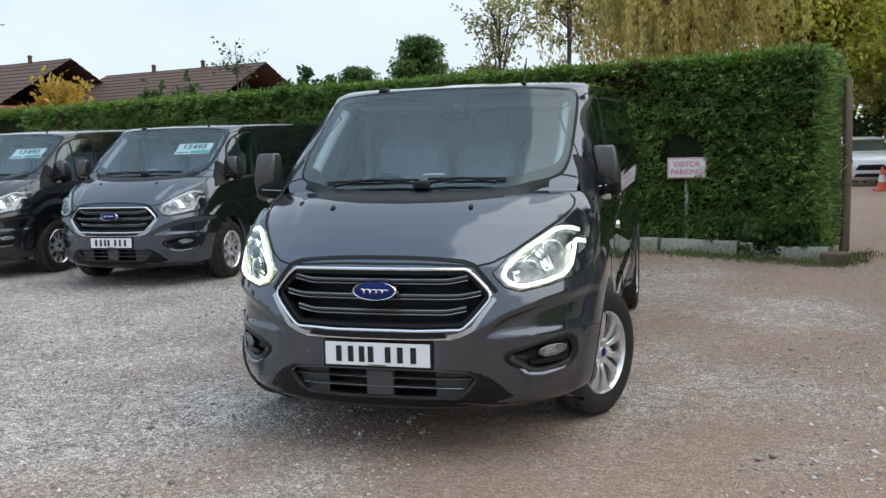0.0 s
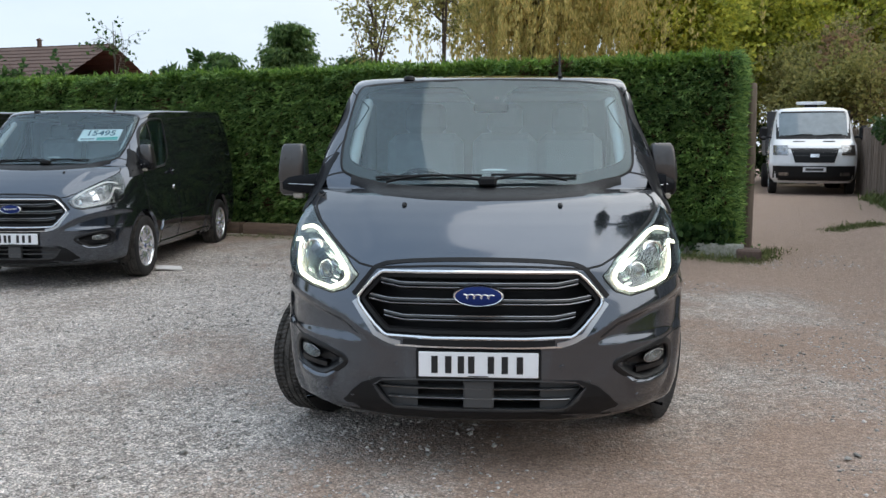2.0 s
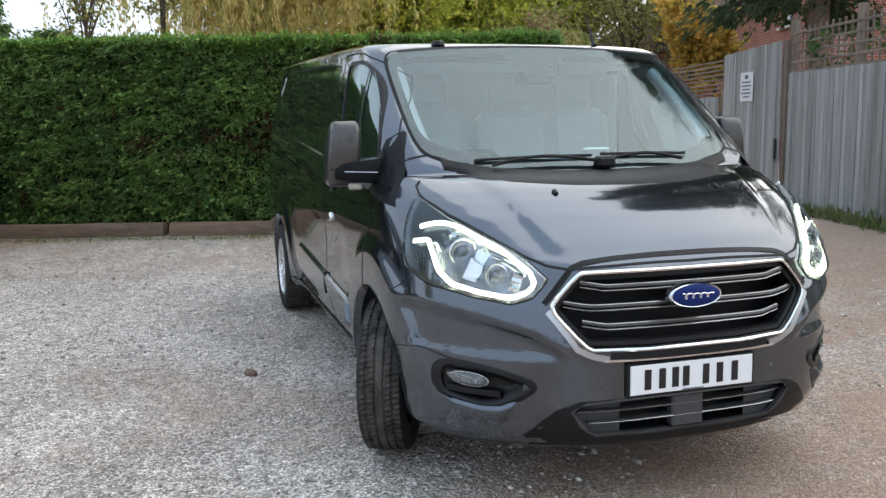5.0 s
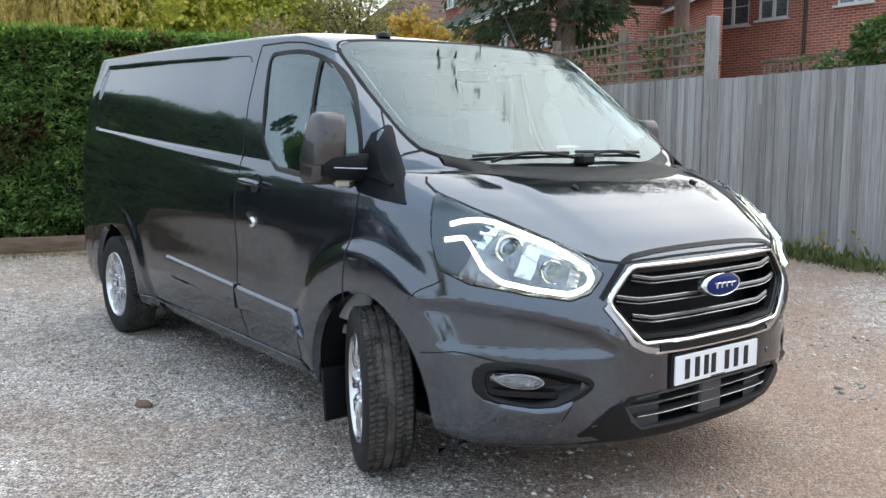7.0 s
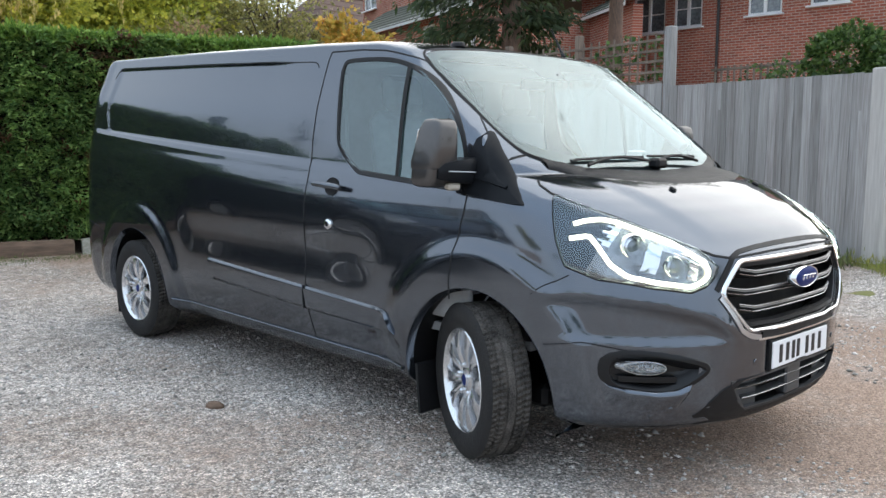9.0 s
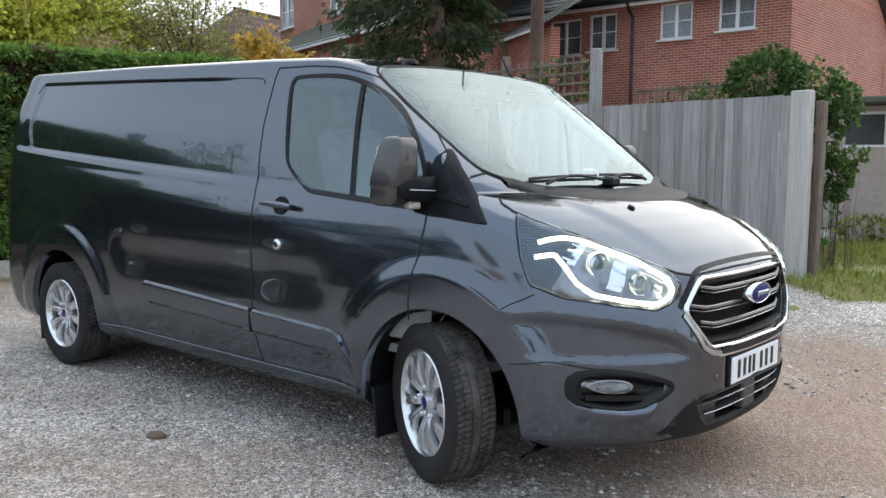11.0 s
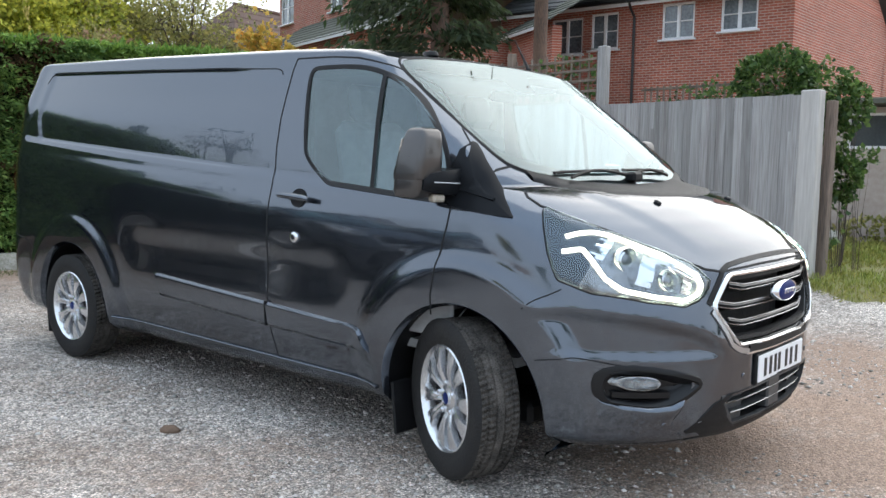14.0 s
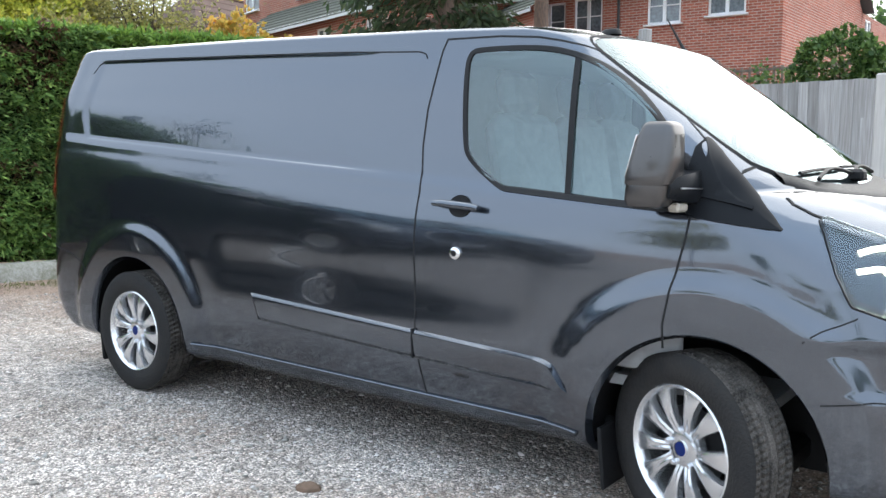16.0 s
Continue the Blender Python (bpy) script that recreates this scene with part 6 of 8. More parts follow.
def tree(name, label, x, y, height, crown, z0, leaves, n, size, style="round", bark=None, seed=1, squash=1.0, limbs=9, r0=0.16, per=4, lean=(0, 0), bias=None):
    """Trunk, limbs and a crown of many small leaves in uneven clumps. crown: its radius; z0: the height at which it begins."""
    global rng
    keep, rng = rng, np.random.default_rng(seed)
    g = rise(x, y)
    root = thing(name, label, "tree", pose(x, y, g - 0.02))
    bark = bark or BARK
    top = Vector((lean[0], lean[1], height * (0.95 if style in ("conifer", "sparse") else 0.7)))
    trunk = M()
    line = [Vector((0, 0, 0)), Vector((lean[0] * 0.2 + rng.normal(0, 0.05), lean[1] * 0.2, height * 0.25)), Vector((lean[0] * 0.55, lean[1] * 0.55 + rng.normal(0, 0.08), height * 0.5)), top]
    pts = [lerp_line(line, k / 10) for k in range(11)]
    trunk.tube(pts, [r0 * (1.25 if k == 0 else 1) * (1 - 0.85 * k / 10) for k in range(11)], 9)
    limb = M()
    centre, radii = np.array((lean[0] * 0.8, lean[1] * 0.8, (z0 + height) / 2)), np.array((crown, crown, (height - z0) / 2))
    P, D, S = [], [], []
    if style == "conifer":
        for k in range(limbs):
            t = (k + rng.uniform(0, 0.8)) / limbs
            z = z0 + (height - z0) * t
            reach = crown * (1 - t) ** 0.8 * rng.uniform(0.65, 1.15) + 0.25
            a = k * 2.4 + rng.uniform(-0.4, 0.4)
            if bias and math.cos(a) * bias[0] + math.sin(a) * bias[1] < -0.1:
                reach *= 0.5
            start = lerp_line(pts, min(1, z / top.z))
            bend = [start + Vector((math.cos(a) * reach * u, math.sin(a) * reach * u, 0.25 * reach * u - 0.45 * reach * u * u)) for u in np.linspace(0, 1, 7)]
            limb.tube(bend, [0.05 * (1 - 0.12 * j) * r0 / 0.16 for j in range(7)], 5)
            m = max(4, int(n / limbs))
            u = rng.uniform(0.15, 1.05, m)
            q = np.array([lerp_line(bend, min(1, w)) for w in u])
            side = rng.normal(0, 1, (m, 3)) * (0.10 + 0.20 * reach * (1 - np.abs(u - 0.5)))[:, None] * np.array((1, 1, 0.35))
            side[:, 2] -= rng.uniform(0, 0.18, m) * reach * 0.6
            P.append(q + side)
            dr = np.array((math.cos(a), math.sin(a), -0.5))
            D.append(np.repeat(dr[None], m, 0))
            S.append(np.full(m, size))
    else:
        ends = []
        for k in range(limbs):
            d = rng.normal(0, 1, 3)
            d[2] = abs(d[2]) * 0.8 + 0.1
            d /= np.linalg.norm(d)
            tip = Vector(centre + d * radii * rng.uniform(0.45, 0.9))
            start = lerp_line(pts, rng.uniform(0.35, 0.95))
            mid = start.lerp(tip, 0.5) + Vector((0, 0, 0.12 * (tip - start).length))
            b = [start, start.lerp(mid, 0.6), mid, mid.lerp(tip, 0.6), tip]
            limb.tube(b, [r0 * f for f in (0.36, 0.28, 0.2, 0.12, 0.05)], 6)
            for _ in range(5 if style != "sparse" else 7):
                s0 = lerp_line(b, rng.uniform(0.4, 1.0))
                e = s0 + Vector(rng.normal(0, 1, 3) * np.array((0.34, 0.34, 0.30)) * crown) + Vector((0, 0, 0.12 * crown))
                limb.tube([s0, s0.lerp(e, 0.5) + Vector((0, 0, 0.05)), e], [r0 * 0.11, r0 * 0.07, r0 * 0.025], 4)
                ends.append(np.array(e))
                ends.append(np.array(s0.lerp(e, 0.6)))
        ends = np.array(ends)
        if style == "willow":
            m = n // 26
            tops = ends[rng.integers(0, len(ends), m)] + rng.normal(0, 0.30 * crown, (m, 3)) * np.array((1, 1, 0.3))
            for k in range(26):
                f = k / 25
                length = rng.uniform(0.5, 1.0, m) * min(3.4, (height - z0))
                q = tops + np.stack([0.22 * np.sin(f * 2 + np.arange(m)), 0.22 * np.cos(f * 2.2 + np.arange(m) * 1.7), -f * length + 0.25 * np.sin(f * 3)], -1)
                P.append(q)
                D.append(np.repeat(np.array([(0, 0, -1.0)]), m, 0))
                S.append(np.full(m, size))
        else:
            idx = rng.integers(0, len(ends), n)
            q = ends[idx] + rng.normal(0, (0.17 if style == "round" else 0.08) * crown, (n, 3)) * np.array((1, 1, 0.75))
            P.append(q)
            dd = q - centre
            D.append(dd / (np.linalg.norm(dd, axis=1, keepdims=True) + 1e-6) * 0.6)
            S.append(np.full(n, size))
    obj("trunk", trunk, bark, root, smooth=60)
    obj("branchwork", limb, bark, root, smooth=60)
    leaf_mesh("crown", np.concatenate(P), np.concatenate(D), np.concatenate(S), leaves, root, per=per, aspect=0.16 if style in ("willow", "conifer") else 0.34, droop=0.5 if style == "conifer" else 0.1, spread=0.35 if style == "willow" else 0.9)
    rng = keep
    return root


# ---- hedge ----
def hedge_line(x):
    return 7.6 - 0.30 * x


H_YAW = math.degrees(math.atan(-0.30))
hedge = thing("hedge", "tall clipped conifer hedge with brown patches and loose top", "hedge")
hx0, hx1, H_TOP, DEPTH = -18.0, 2.97, 2.60, 1.35
u = np.array((math.cos(radians(H_YAW)), math.sin(radians(H_YAW)), 0))
w = np.array((-u[1], u[0], 0))
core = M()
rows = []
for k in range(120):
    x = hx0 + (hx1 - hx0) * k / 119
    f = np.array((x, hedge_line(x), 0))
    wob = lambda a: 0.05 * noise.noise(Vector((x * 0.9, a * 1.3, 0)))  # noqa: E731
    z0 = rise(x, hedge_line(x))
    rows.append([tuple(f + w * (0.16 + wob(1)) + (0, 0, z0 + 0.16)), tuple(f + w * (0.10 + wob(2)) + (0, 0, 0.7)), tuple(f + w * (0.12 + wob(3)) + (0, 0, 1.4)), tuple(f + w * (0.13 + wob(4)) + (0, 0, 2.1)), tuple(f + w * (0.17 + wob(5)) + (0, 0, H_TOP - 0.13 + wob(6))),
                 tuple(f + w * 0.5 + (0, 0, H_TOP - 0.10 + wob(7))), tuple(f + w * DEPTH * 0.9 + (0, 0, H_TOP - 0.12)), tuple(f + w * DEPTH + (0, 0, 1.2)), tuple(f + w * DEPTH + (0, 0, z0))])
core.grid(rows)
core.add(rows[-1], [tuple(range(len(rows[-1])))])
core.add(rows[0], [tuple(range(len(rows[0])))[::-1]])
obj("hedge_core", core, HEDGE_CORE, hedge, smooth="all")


def bare(x, z):
    """Places where the hedge is thin: old brown patches and the hollow round the sign."""
    return noise.noise(Vector((x * 0.8, z * 1.1, 5.0))) + 0.5 * noise.noise(Vector((x * 2.6, z * 3.0, 8.0)))


def hedge_face(n, a, b):
    x, z = rng.uniform(a, b, n), rng.uniform(0.20, H_TOP, n)
    p = np.stack([x, hedge_line(x), z + 0.06 * (z < 0.5)], -1)
    dep = np.array([0.08 * noise.noise(Vector((i * 1.1, j * 1.4, 2.0))) + 0.10 * noise.noise(Vector((i * 3.2, j * 5.0, 2.0))) + 0.07 * noise.noise(Vector((i * 6.0, j * 13.0, 7.0))) for i, j in zip(x, z)])
    p += w * (0.06 + dep + rng.uniform(-0.06, 0.06, n))[:, None]
    t = np.array([bare(i, j) for i, j in zip(x, z)])
    hollow = ((x - 1.40) / 0.30) ** 2 + ((z - 1.40) / 0.26) ** 2 < 1
    p[hollow] += w * 0.22
    out = np.repeat((-w + np.array((0, 0, -0.15)))[None], n, 0) + u[None] * rng.normal(0, 0.5, n)[:, None]
    return p, out, t, hollow


p, out, t, hollow = hedge_face(42000, -12.5, hx1)
dead = ((t > 0.40) & (rng.uniform(0, 1, len(t)) < 0.6)) | (rng.uniform(0, 1, len(t)) < 0.045)
live = ~dead & ~(hollow & (rng.uniform(0, 1, len(t)) < 0.75))
leaf_mesh("hedge_sprays", p[live], out[live], rng.uniform(0.05, 0.10, live.sum()), LEAF_HEDGE, hedge, per=8, aspect=0.13, droop=0.2, flat=0.4)
leaf_mesh("dead_sprays", p[dead], out[dead], rng.uniform(0.05, 0.09, dead.sum()), LEAF_DEAD, hedge, per=4, aspect=0.18, droop=0.35, label="brown dead sprays in the hedge")
# top with its loose new growth
n = 15000
x, s = rng.uniform(-15, hx1, n), rng.uniform(0.0, 1.0, n) ** 1.3 * DEPTH
top = np.stack([x, hedge_line(x), np.full(n, H_TOP)], -1) + w * s[:, None]
top[:, 2] += np.array([0.05 * noise.noise(Vector((i * 1.3, j * 2, 1))) for i, j in zip(x, s)]) - 0.10 + rng.uniform(-0.03, 0.08, n)
leaf_mesh("hedge_top_sprays", top, np.repeat(np.array([(0, -0.35, 0.9)]), n, 0), rng.uniform(0.05, 0.115, n), LEAF_HEDGE_TOP, hedge, per=10, aspect=0.13, spread=1.5)
# end face by the drive
n = 4200
s, z = rng.uniform(0, DEPTH, n), rng.uniform(0.15, H_TOP, n)
end = np.stack([np.full(n, hx1), np.full(n, hedge_line(hx1)), z], -1) + w * s[:, None] + u * rng.uniform(-0.06, 0.06, n)[:, None]
leaf_mesh("hedge_end_sprays", end, np.repeat((u + np.array((0, 0, -0.1)))[None], n, 0), rng.uniform(0.06, 0.12, n), LEAF_HEDGE, hedge, per=9, aspect=0.10)


def kerb_mesh(length, h, d, seed):
    m = M()
    rows = []
    for k in range(13):
        a = length * (k / 12 - 0.5)
        j = lambda q: 0.012 * noise.noise(Vector((a * 2.0, q, seed)))  # noqa: E731
        rows.append([(a, -d / 2 + j(1), -0.05), (a, -d / 2 + j(2), h * 0.7), (a, -d / 2 + 0.03 + j(3), h + j(7)), (a, d / 2 - 0.03, h + j(4)), (a, d / 2, h * 0.7), (a, d / 2, -0.05)])
    m.grid(rows, flip=True)
    m.add(rows[0], [tuple(range(6))])
    m.add(rows[-1], [tuple(range(6))[::-1]])
    return m


SLEEPER = shader("weathered sleeper", (0.20, 0.13, 0.09), rough=0.95, vary=0.5, scale=3, colour2=(0.10, 0.07, 0.05), bump=1.0, bump_scale=25, stretch=(0.2, 1, 1))
CONCRETE = shader("mossy concrete", (0.40, 0.385, 0.35), rough=0.95, vary=0.5, scale=4, colour2=(0.20, 0.20, 0.14), bump=0.8, bump_scale=40)
for k, (cx, ln, mat_, nm) in enumerate([(2.62, 1.0, CONCRETE, "concrete_kerb"), (1.62, 0.95, CONCRETE, "concrete_kerb"), (0.66, 0.9, CONCRETE, "concrete_kerb"), (-0.85, 2.0, SLEEPER, "timber_sleeper"), (-2.95, 2.1, SLEEPER, "timber_sleeper"), (-5.1, 2.1, SLEEPER, "timber_sleeper"), (-7.25, 2.1, SLEEPER, "timber_sleeper"), (-9.4, 2.1, SLEEPER, "timber_sleeper")]):
    yy = hedge_line(cx) - 0.16
    tagged(obj(nm, kerb_mesh(ln * 1.03, 0.17, 0.20, k), mat_, smooth=50, m=pose(cx, yy, rise(cx, yy) - 0.01, 0, 0, H_YAW + (0.6 if k % 2 else -0.5))),
           "stained concrete kerb stone along the hedge" if mat_ is CONCRETE else "weathered brown timber sleeper edging the hedge", "kerb" if mat_ is CONCRETE else "sleeper", "hedge edging")
tagged(obj("broken_block", M().box((0, 0, 0.07), (0.30, 0.22, 0.16), 0.02), shader("dark brick block", (0.16, 0.11, 0.09), rough=0.95, vary=0.4), m=pose(3.15, hedge_line(3.15) - 0.22, rise(3.15, 6.5) - 0.01, 2, 1, -10)), "dark weathered block at the end of the kerb", "block")

# timber pole at the end of the hedge
POLE = shader("grey-brown timber", (0.25, 0.19, 0.14), rough=0.9, vary=0.5, scale=4, colour2=(0.14, 0.105, 0.08), bump=0.8, bump_scale=30, stretch=(1, 1, 0.15))
tagged(obj("timber_pole", M().tube([(0, 0, -0.1), (0.01, 0, 1.2), (0.0, 0.01, 2.26), (0.0, 0.01, 2.28)], [0.064, 0.060, 0.056, 0.04], 12), POLE, smooth=50, m=pose(3.50, 7.80, rise(3.50, 7.8))), "bare brown timber pole at the hedge end", "pole")


def grass_strip(name, label, pts, width, n, size, mat_=None, category="grass"):
    """Blades along a line, spread over a width."""
    t, s = rng.uniform(0, 1, n), rng.normal(0, 0.35, n) * width
    q = np.array([lerp_line(pts, a) for a in t])
    q[:, 0] += rng.normal(0, 0.35 * width, n)
    q[:, 1] += s
    q[:, 2] = [rise(a, b) + lump(a, b) - 0.012 for a, b in q[:, :2]]
    ob = leaf_mesh(name, q, np.repeat(np.array([(0, 0, 1.0)]), n, 0), rng.uniform(0.5, 1.2, n) * size, mat_ or GRASS, per=3, aspect=0.10, spread=0.6, jitter=0.8)
    return tagged(ob, label, category, kind="stuff")


grass_strip("verge_grass", "thin mossy grass in front of the kerb", [(-9, hedge_line(-9) - 0.55, 0), (3.3, hedge_line(3.3) - 0.55, 0)], 0.34, 4200, 0.032)
grass_strip("corner_weeds", "rough grass and weeds round the hedge end", [(1.2, hedge_line(1.2) - 0.50, 0), (3.2, hedge_line(3.2) - 0.35, 0), (3.6, 7.2, 0)], 0.36, 1500, 0.055)
k = 260
wp = np.stack([rng.normal(2.55, 0.22, k), hedge_line(2.55) - 0.12 + rng.normal(0, 0.06, k), rng.uniform(0.10, 0.42, k)], -1)
tagged(leaf_mesh("bramble", wp, np.repeat(np.array([(0, -0.6, 0.5)]), k, 0), rng.uniform(0.07, 0.12, k), LEAF_GREEN, per=3, aspect=0.35), "small green bramble growing over the kerb", "weed", kind="stuff")

# parking sign in the hedge
SIGN_RED = shader("faded red print", (0.55, 0.10, 0.12), rough=0.6, vary=0.2)
SIGN_WHITE = shader("white sign", (0.74, 0.73, 0.72), rough=0.6, vary=0.15, colour2=(0.6, 0.56, 0.54))
sg_root = thing("parking_sign", "white sign with red lettering on a white post", "sign", pose(1.45, hedge_line(1.45) - 0.09, rise(1.45, 7.0) - 0.09, 0, 0, H_YAW + 6))
obj("sign_post", M().box((-0.03, 0.16, 0.55), (0.05, 0.03, 1.15), 0.006).box((-0.03, 0.08, 1.13), (0.03, 0.16, 0.02), 0.003), SIGN_WHITE, sg_root)
board = obj("sign_board", M().box((0, 0, 1.18), (0.50, 0.012, 0.27), 0.005), SIGN_WHITE, sg_root)
obj("sign_border", M().box((0, -0.0075, 1.305), (0.48, 0.002, 0.008)).box((0, -0.0075, 1.055), (0.48, 0.002, 0.008)).box((-0.238, -0.0075, 1.18), (0.008, 0.002, 0.25)).box((0.238, -0.0075, 1.18), (0.008, 0.002, 0.25)), SIGN_RED, board)
for text, z in (("VISITOR", 1.225), ("PARKING", 1.125)):
    cu = bpy.data.curves.new("lettering", "FONT")
    cu.body, cu.size, cu.align_x, cu.align_y, cu.extrude = text, 0.098, "CENTER", "CENTER", 0.001
    cu.materials.append(SIGN_RED)
    tx = new("lettering", cu)
    tx.parent, tx.matrix_basis = board, pose(0, -0.0085, z, 90, 0, 0)

# ---- trees ----
tree("willow_tree", "large willow with fading golden hanging leaves", 1.0, 25, 10.5, 3.6, 3.0, LEAF_WILLOW, 36000, 0.16, "willow", seed=3, limbs=20, r0=0.3, per=3)
tree("yellow_tree", "tree with bright yellow-green leaves behind the hedge end", 5.6, 27.0, 8.8, 2.5, 1.4, LEAF_YELLOW, 5200, 0.17, seed=30, limbs=13, r0=0.16)
tree("thin_tree", "sparse dark tree almost bare of leaves", -3.6, 20, 6.3, 1.4, 3.2, LEAF_OLIVE, 700, 0.12, "sparse", seed=5, limbs=10, r0=0.09, per=2)
tree("thin_tree", "sparse dark tree almost bare of leaves", -1.8, 21, 6.8, 1.3, 3.2, LEAF_OLIVE, 800, 0.12, "sparse", seed=6, limbs=10, r0=0.09, per=2)
tree("conifer", "green garden conifer behind the hedge", -6.4, 21.3, 5.1, 1.75, 0.8, LEAF_BUSH, 7500, 0.15, "conifer", seed=7, limbs=46, r0=0.1, per=5)
tree("conifer", "green garden conifer behind the hedge", -8.6, 21.8, 4.3, 1.3, 0.6, LEAF_BUSH, 4000, 0.15, "conifer", seed=8, limbs=34, r0=0.08, per=5)
tree("conifer", "green garden conifer behind the hedge", -4.6, 22.4, 4.2, 1.3, 0.6, LEAF_BUSH, 4000, 0.15, "conifer", seed=11, limbs=34, r0=0.08, per=5)
tree("sapling", "thin sapling with a few narrow leaves", -6.9, 10.6, 3.75, 0.5, 2.3, LEAF_GREEN, 110, 0.075, "sparse", seed=9, limbs=8, r0=0.03, per=2)
for k, (sx, sy, sh) in enumerate(((-9.2, 11.2, 3.1), (-5.7, 10.2, 2.95), (-4.9, 10.0, 2.9), (-8.0, 10.9, 3.0))):
    tree("sapling", "small shoots standing above the hedge", sx, sy, sh, 0.32, 2.2, LEAF_GREEN, 150, 0.12, "sparse", seed=20 + k, limbs=4, r0=0.02, per=3)
tree("yellow_tree", "tall tree with yellow-green leaves", 8.6, 32, 9.5, 3.4, 2.0, LEAF_YELLOW, 6500, 0.20, seed=31, limbs=13, r0=0.22)
tree("yellow_tree", "tall tree with yellow-green leaves", 12.2, 31, 9.0, 3.0, 1.6, LEAF_YELLOW, 5500, 0.20, seed=32, limbs=12, r0=0.2)
tree("olive_tree", "tall tree with dull olive leaves", 14.8, 33, 10, 3.4, 1.0, LEAF_OLIVE, 6500, 0.18, seed=33, limbs=13, r0=0.22)
tree("olive_tree", "low dull olive tree at the end of the drive", 10.2, 23.0, 4.2, 1.6, 0.1, LEAF_OLIVE, 2600, 0.13, seed=40, limbs=13, r0=0.1)
tree("olive_tree", "tall tree with dull olive leaves", 11.0, 27.5, 6.0, 2.2, 0.6, LEAF_OLIVE, 4200, 0.15, seed=34, limbs=11, r0=0.14)
tree("olive_tree", "thinning tree with dull olive leaves", 17.0, 29, 9.5, 3.2, 2.0, LEAF_OLIVE, 3000, 0.14, seed=35, limbs=13, r0=0.2, per=3)
tree("rust_tree", "reddish brown bush beyond the drive", 11.1, 24.5, 5.4, 1.4, 0.4, LEAF_RUST, 3000, 0.14, seed=36, limbs=10, r0=0.1)
tree("olive_tree", "low green tree behind the white car", 8.6, 31.5, 6.0, 2.6, 0.3, LEAF_YELLOW, 4200, 0.17, seed=39, limbs=13, r0=0.14)
tree("orange_tree", "small tree with orange and yellow leaves", 12.5, 18.3, 5.1, 0.82, 2.0, LEAF_ORANGE, 1000, 0.17, seed=37, limbs=11, r0=0.11)
tree("orange_tree", "small tree with orange and yellow leaves", 13.7, 18.8, 4.6, 0.7, 2.0, LEAF_ORANGE, 750, 0.17, seed=38, limbs=9, r0=0.1)
tree("garden_conifer", "dark drooping conifer with a bare lower trunk", 8.07, 7.86, 17.0, 1.5, 3.0, LEAF_PINE, 11000, 0.17, "conifer", BARK_PINE, seed=41, limbs=74, r0=0.20, per=5, bias=(-0.66, 0.75))
tree("garden_conifer", "tall conifer with a straight bare trunk", 11.1, 7.84, 20.0, 4.1, 6.9, LEAF_PINE, 24000, 0.15, "conifer", BARK_PINE, seed=42, limbs=90, r0=0.17, per=5)

# far ring of trees closing the place, out of view and added for reflections
for k, (a, d, h) in enumerate([(a_, 46 + 9 * ((k_ * 7) % 3), 8 + (k_ * 5) % 4) for k_, a_ in enumerate(range(80, 300, 14))]):
    tx, ty = d * math.sin(radians(a)), d * math.cos(radians(a))
    tree("far_tree", "distant olive-green tree out of view, added for reflections", tx, ty, h, 3.6, 0.5, LEAF_OLIVE if k % 2 else LEAF_GREEN, 2200, 0.30, seed=60 + k, limbs=10, r0=0.2, per=3)

# ---- houses ----
def brick_material(name, a, b, mortar):
    m = bpy.data.materials.new(name)
    m.use_nodes = True
    n, l = m.node_tree.nodes, m.node_tree.links
    p = n["Principled BSDF"]
    co, sep, com, br = n.new("ShaderNodeTexCoord"), n.new("ShaderNodeSeparateXYZ"), n.new("ShaderNodeCombineXYZ"), n.new("ShaderNodeTexBrick")
    l.new(co.outputs["Object"], sep.inputs[0])
    l.new(sep.outputs["Y"], com.inputs[0])
    l.new(sep.outputs["Z"], com.inputs[1])
    l.new(com.outputs[0], br.inputs["Vector"])
    br.inputs["Scale"].default_value, br.inputs["Brick Width"].default_value, br.inputs["Row Height"].default_value = 1.0, 0.225, 0.075
    br.inputs["Mortar Size"].default_value, br.inputs["Mortar Smooth"].default_value, br.inputs["Bias"].default_value = 0.009, 0.15, -0.1
    br.inputs["Color1"].default_value, br.inputs["Color2"].default_value, br.inputs["Mortar"].default_value = (*a, 1), (*b, 1), (*mortar, 1)
    no, mx = n.new("ShaderNodeTexNoise"), n.new("ShaderNodeMixRGB")
    no.inputs["Scale"].default_value, no.inputs["Detail"].default_value = 0.9, 6
    l.new(com.outputs[0], no.inputs["Vector"])
    mx.blend_type = "MULTIPLY"
    mx.inputs[0].default_value = 0.45
    l.new(br.outputs["Color"], mx.inputs[1])
    l.new(no.outputs["Fac"], mx.inputs[2])
    gain = n.new("ShaderNodeMixRGB")
    gain.blend_type = "MULTIPLY"
    gain.inputs[0].default_value, gain.inputs[2].default_value = 1.0, (1.25, 1.25, 1.25, 1)
    l.new(mx.outputs[0], gain.inputs[1])
    l.new(gain.outputs[0], p.inputs["Base Color"])
    p.inputs["Roughness"].default_value = 0.9
    bu = n.new("ShaderNodeBump")
    bu.inputs["Distance"].default_value, bu.inputs["Strength"].default_value, bu.invert = 0.01, 0.8, True
    l.new(br.outputs["Fac"], bu.inputs["Height"])
    l.new(bu.outputs[0], p.inputs["Normal"])
    return m


